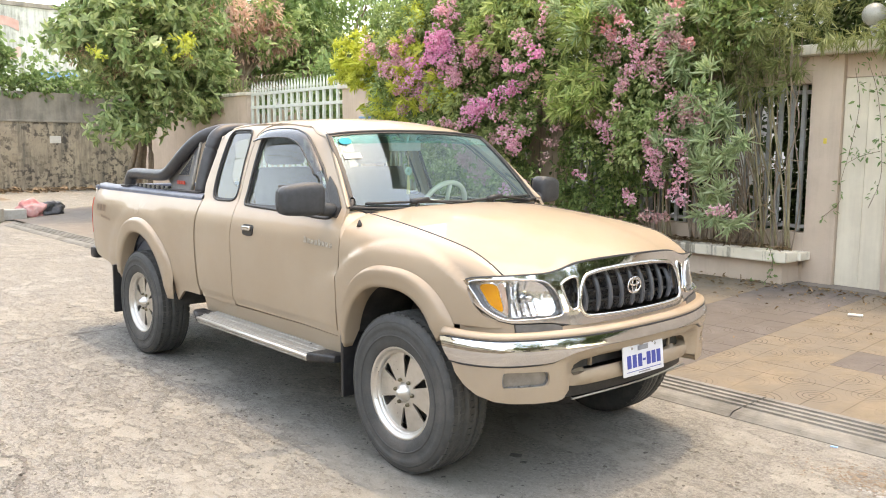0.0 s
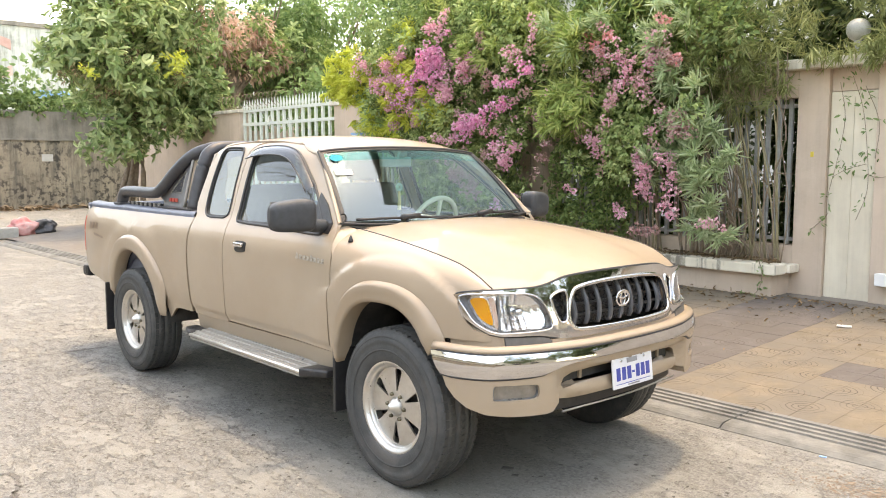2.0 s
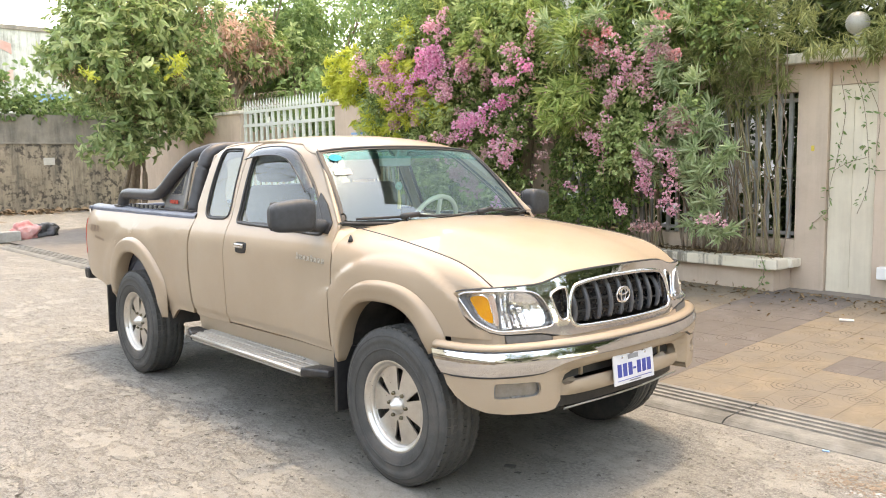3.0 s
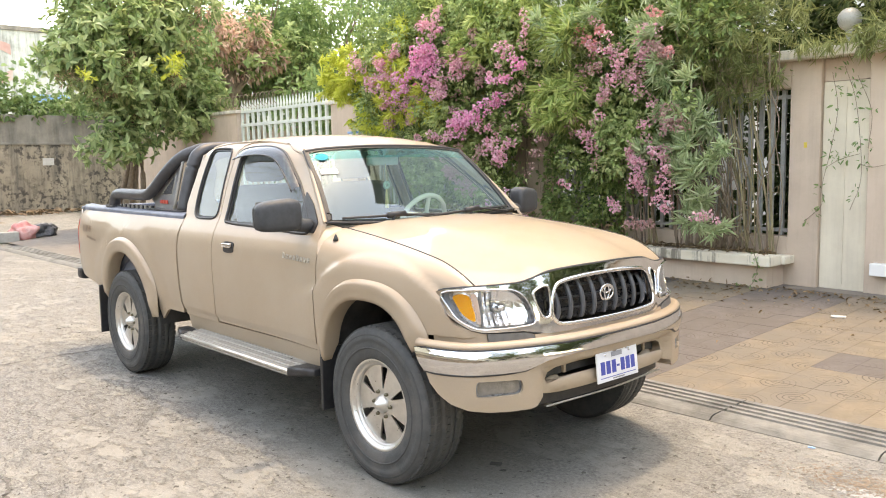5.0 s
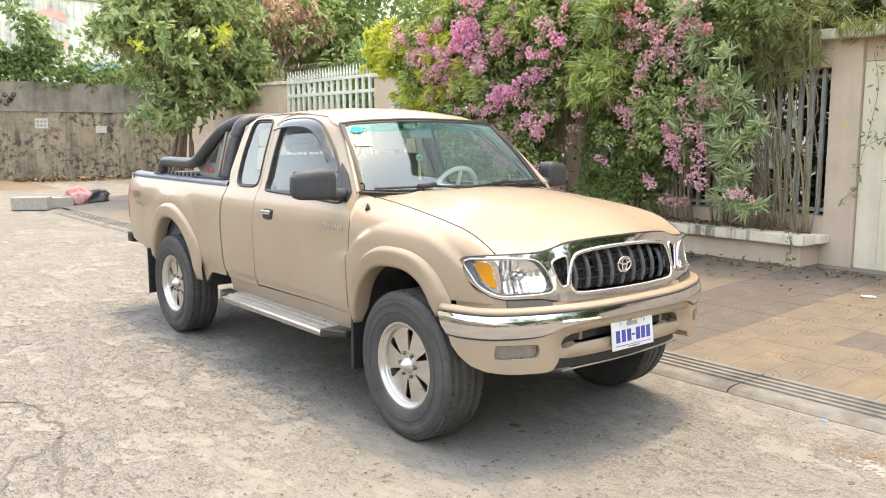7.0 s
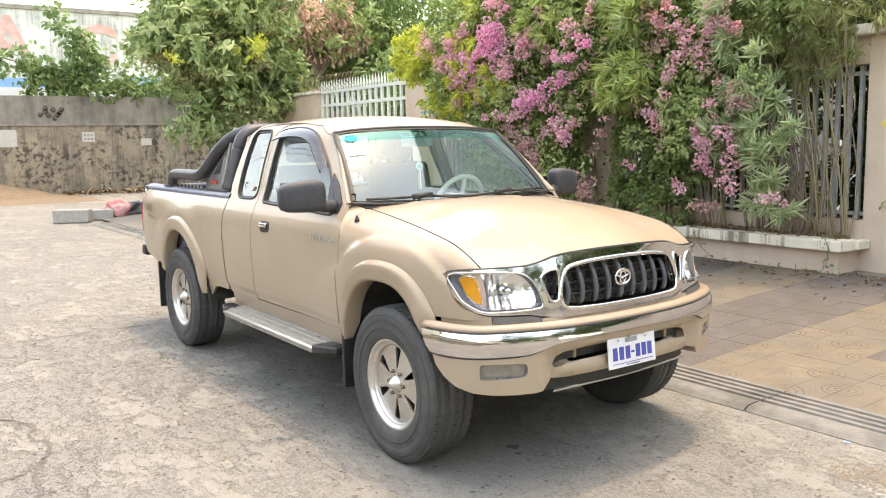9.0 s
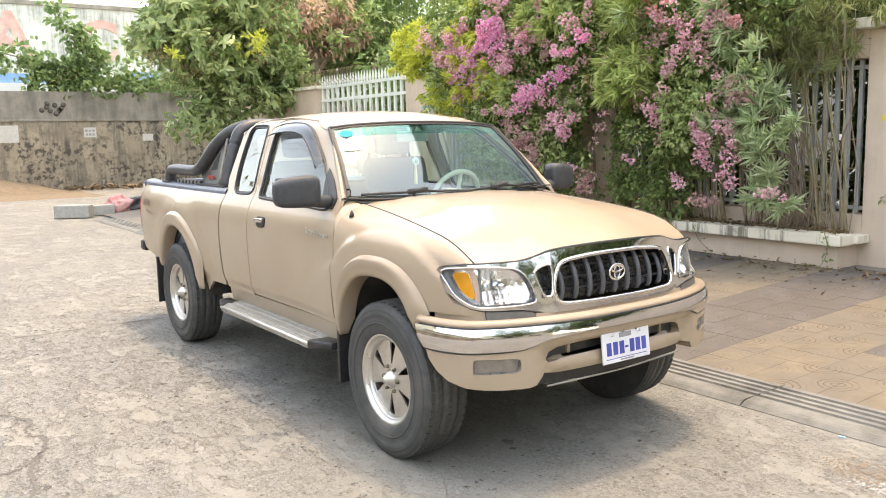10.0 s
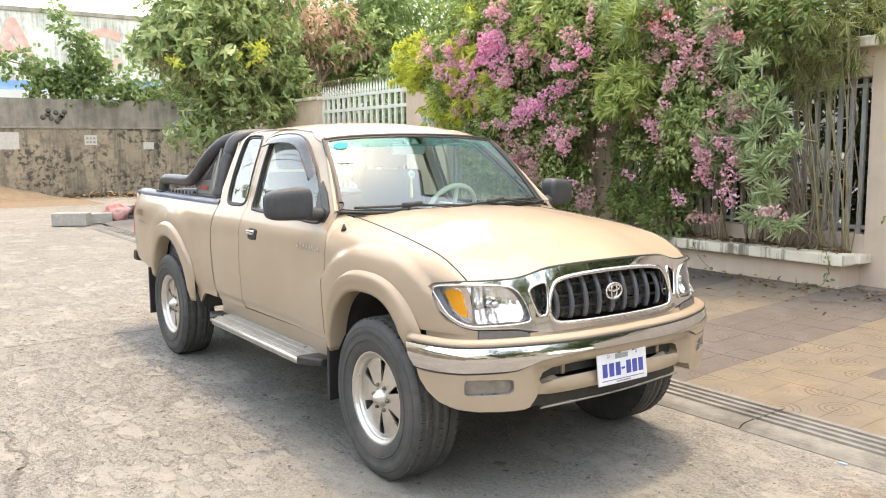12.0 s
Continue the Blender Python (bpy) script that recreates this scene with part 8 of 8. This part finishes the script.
# weeds trailing down the planter
for pts, n in (([(-1.66, -0.46, 0.52), (-1.58, -0.46, 0.36), (-1.46, -0.40, 0.22), (-1.36, -0.40, 0.155)], 2), ([(-0.06, -0.46, 0.56), (-0.02, -0.46, 0.44), (-0.06, -0.42, 0.30), (-0.14, -0.40, 0.20), (-0.26, -0.40, 0.16)], 3)):
    weed = thing("trailing_weed", "thin dark green weed trailing down the planter", "weed", SW @ Vector(pts[-1]))
    part("stem", tube([tuple(q) for q in wl_pts(pts)], 0.0035, 5, 5), "bark", weed)
    sp = np.array([tuple(q) for q in spline(pts, 3)])
    foliage("foliage", sp + rng.normal(0, 0.012, sp.shape), 0.028, n, "leaf_creeper", weed, (0.025, 0.05), 0.5)

# chips and grit lying loose on the road
def grit(name, mat, x, y, size, label, seed):
    r = np.random.default_rng(seed)
    k = len(x)
    way = np.stack([r.normal(size=k), r.normal(size=k), np.zeros(k)], 1)
    up = np.stack([r.normal(0, 0.06, k), r.normal(0, 0.06, k), np.ones(k)], 1)
    ln = r.gamma(2.2, size / 2.2, k) + 0.004
    ob = leaves(name, np.stack([x, y, np.full(k, 0.0025)], 1), way, up, ln, ln * r.uniform(0.4, 0.9, k), mat, fold=0.02)
    return tagged(ob, label, "grit", kind="stuff")


gr = np.random.default_rng(5)
grit("road_chips", "grit_dark", gr.uniform(-5.5, 3.0, 3600), gr.uniform(-3.8, 1.1, 3600), 0.016, "dark chips of stone and concrete on the road", 51)
grit("road_dust", "grit_pale", gr.uniform(-5.5, 3.0, 2600), gr.uniform(-3.8, 1.1, 2600), 0.011, "pale flakes of concrete on the road", 52)
grit("rust_stain", "grit_rust", gr.normal(1.68, 0.2, 1100), gr.normal(0.76, 0.08, 1100), 0.010, "rusty dust spilt on the road", 53)
grit("paint_stain", "grit_white", gr.normal(1.78, 0.09, 420), gr.normal(0.64, 0.035, 420), 0.014, "white paint spilt on the road", 54)

# fallen leaves on the pavement and in the planter
rub = np.random.default_rng(77)
nr = 240
rx, ry = rub.uniform(-26.9, -25.9, nr), rub.uniform(3.2, 8.5, nr)
db = leaves("wall_debris", np.stack([rx, ry, rub.uniform(0.03, 0.12, nr)], 1), rub.normal(size=(nr, 3)) * np.array([1, 1, 0.3]), rub.normal(size=(nr, 3)) * 0.4 + np.array([0, 0, 1.0]), rub.uniform(0.1, 0.32, nr), rub.uniform(0.05, 0.16, nr), "soil")
tagged(db, "dry leaves and rubbish along the foot of the grey wall", "debris", kind="stuff")
n = 1020
lx = np.concatenate([rng.uniform(-3.5, 1.5, n - 600), rng.uniform(-3.2, 0.0, 600)])
ly = np.concatenate([5.0 - rng.gamma(1.1, 0.30, n - 600), np.zeros(600)])
pw = np.stack([lx, ly, 0.05 + (ly - 1.56) * 0.045], 1)
soil_pts = wl_pts(np.stack([lx[-600:], rng.uniform(-0.36, -0.02, 600), rng.uniform(0.535, 0.56, 600)], 1))
pw[-600:] = soil_pts
keep = pw[:, 1] > 1.7
flat = unit(n) * np.array([1, 1, 0.25])
lit = leaves("fallen_leaves", pw[keep], flat[keep], unit(n)[keep] * 0.4 + np.array([0, 0, 1.0]), rng.uniform(0.03, 0.08, n)[keep], rng.uniform(0.012, 0.03, n)[keep], "litter")
tagged(lit, "dry brown leaves scattered on the pavement", "leaves", kind="stuff")
pp = boxed("paper_scrap", "paper", (-0.06, 0.06, -0.035, 0.035, 0.0, 0.010), None, 0.004, m=pose(0.11, 4.07, pave_z(4.07) + 0.003, 2.5, 0, 20))
tagged(pp, "crumpled white paper scrap on the pavement", "paper")
bl = boxed("plastic_scrap", "blue_roof", (-0.018, 0.018, -0.008, 0.008, 0.0, 0.006), None, 0.002, m=pose(1.238, 1.10, 0.001, 0, 0, 10))
tagged(bl, "small blue plastic scrap on the road", "litter")
dk = boxed("tar_spot", "joint", (-0.03, 0.03, -0.018, 0.018, 0.0, 0.007), None, 0.003, m=pose(0.227, -0.269, 0.0005, 0, 0, 30))
tagged(dk, "small dark stone on the road under the truck", "stone")

# ---- paving tiles, laid last ----
T = TILE


def tile_mesh(name, mat):
    bm = bmesh.new()
    g, h, b = 0.0003, 0.0, 0.0009
    lo = [bm.verts.new((x, y, -0.03)) for x, y in ((g, g), (T - g, g), (T - g, T - g), (g, T - g))]
    mid = [bm.verts.new((x, y, h - 0.004)) for x, y in ((g, g), (T - g, g), (T - g, T - g), (g, T - g))]
    top = [bm.verts.new((x, y, h)) for x, y in ((g + b, g + b), (T - g - b, g + b), (T - g - b, T - g - b), (g + b, T - g - b))]
    for a, c in ((lo, mid), (mid, top)):
        for k in range(4):
            bm.faces.new((a[k], a[(k + 1) % 4], c[(k + 1) % 4], c[k]))
    bm.faces.new(top)
    bmesh.ops.recalc_face_normals(bm, faces=bm.faces)
    me = bpy.data.meshes.new(name)
    bm.to_mesh(me)
    bm.free()
    me.materials.append(M[mat])
    return me


TM = {k: tile_mesh("tile", k) for k in ("tile_yellow", "tile_grey")}
slope = math.degrees(math.atan(0.045))
tr = random.Random(4)
rows_y = 15
for i in range(-8, 12):
    for j in range(rows_y):
        x, y = -0.12 + i * T, KERB_Y1 + 0.005 + j * T
        kind = "tile_grey" if -4 <= i < 0 or (i >= 3 and 4 <= j < 6) else "tile_yellow"
        turn = 0 if (i + j) % 2 else 90
        ob = part("tile", None, None, None, data=TM[kind])
        ob.parent = pavement
        c = pose(x + T / 2, y + T / 2, pave_z(y + T / 2) + tr.uniform(-0.0008, 0.0008), slope + tr.uniform(-0.16, 0.16), tr.uniform(-0.16, 0.16), 0)
        ob.matrix_basis = c @ pose(0, 0, 0, 0, 0, turn) @ Matrix.Translation((-T / 2, -T / 2, 0))

# the tiles farther down the pavement, as one field
rest = bmesh.new()
for i in range(-26, -8):
    for j in range(rows_y):
        y = KERB_Y1 + 0.005 + j * T
        r4 = bmesh.ops.create_grid(rest, x_segments=1, y_segments=1, size=T / 2 - 0.002)
        bmesh.ops.transform(rest, matrix=pose(-0.12 + (i + 0.5) * T, y + T / 2, pave_z(y + T / 2), slope, 0, 0), verts=r4["verts"])
tagged(part("tile_field", rest, "tile_grey", pavement, smooth=False), kind="stuff")
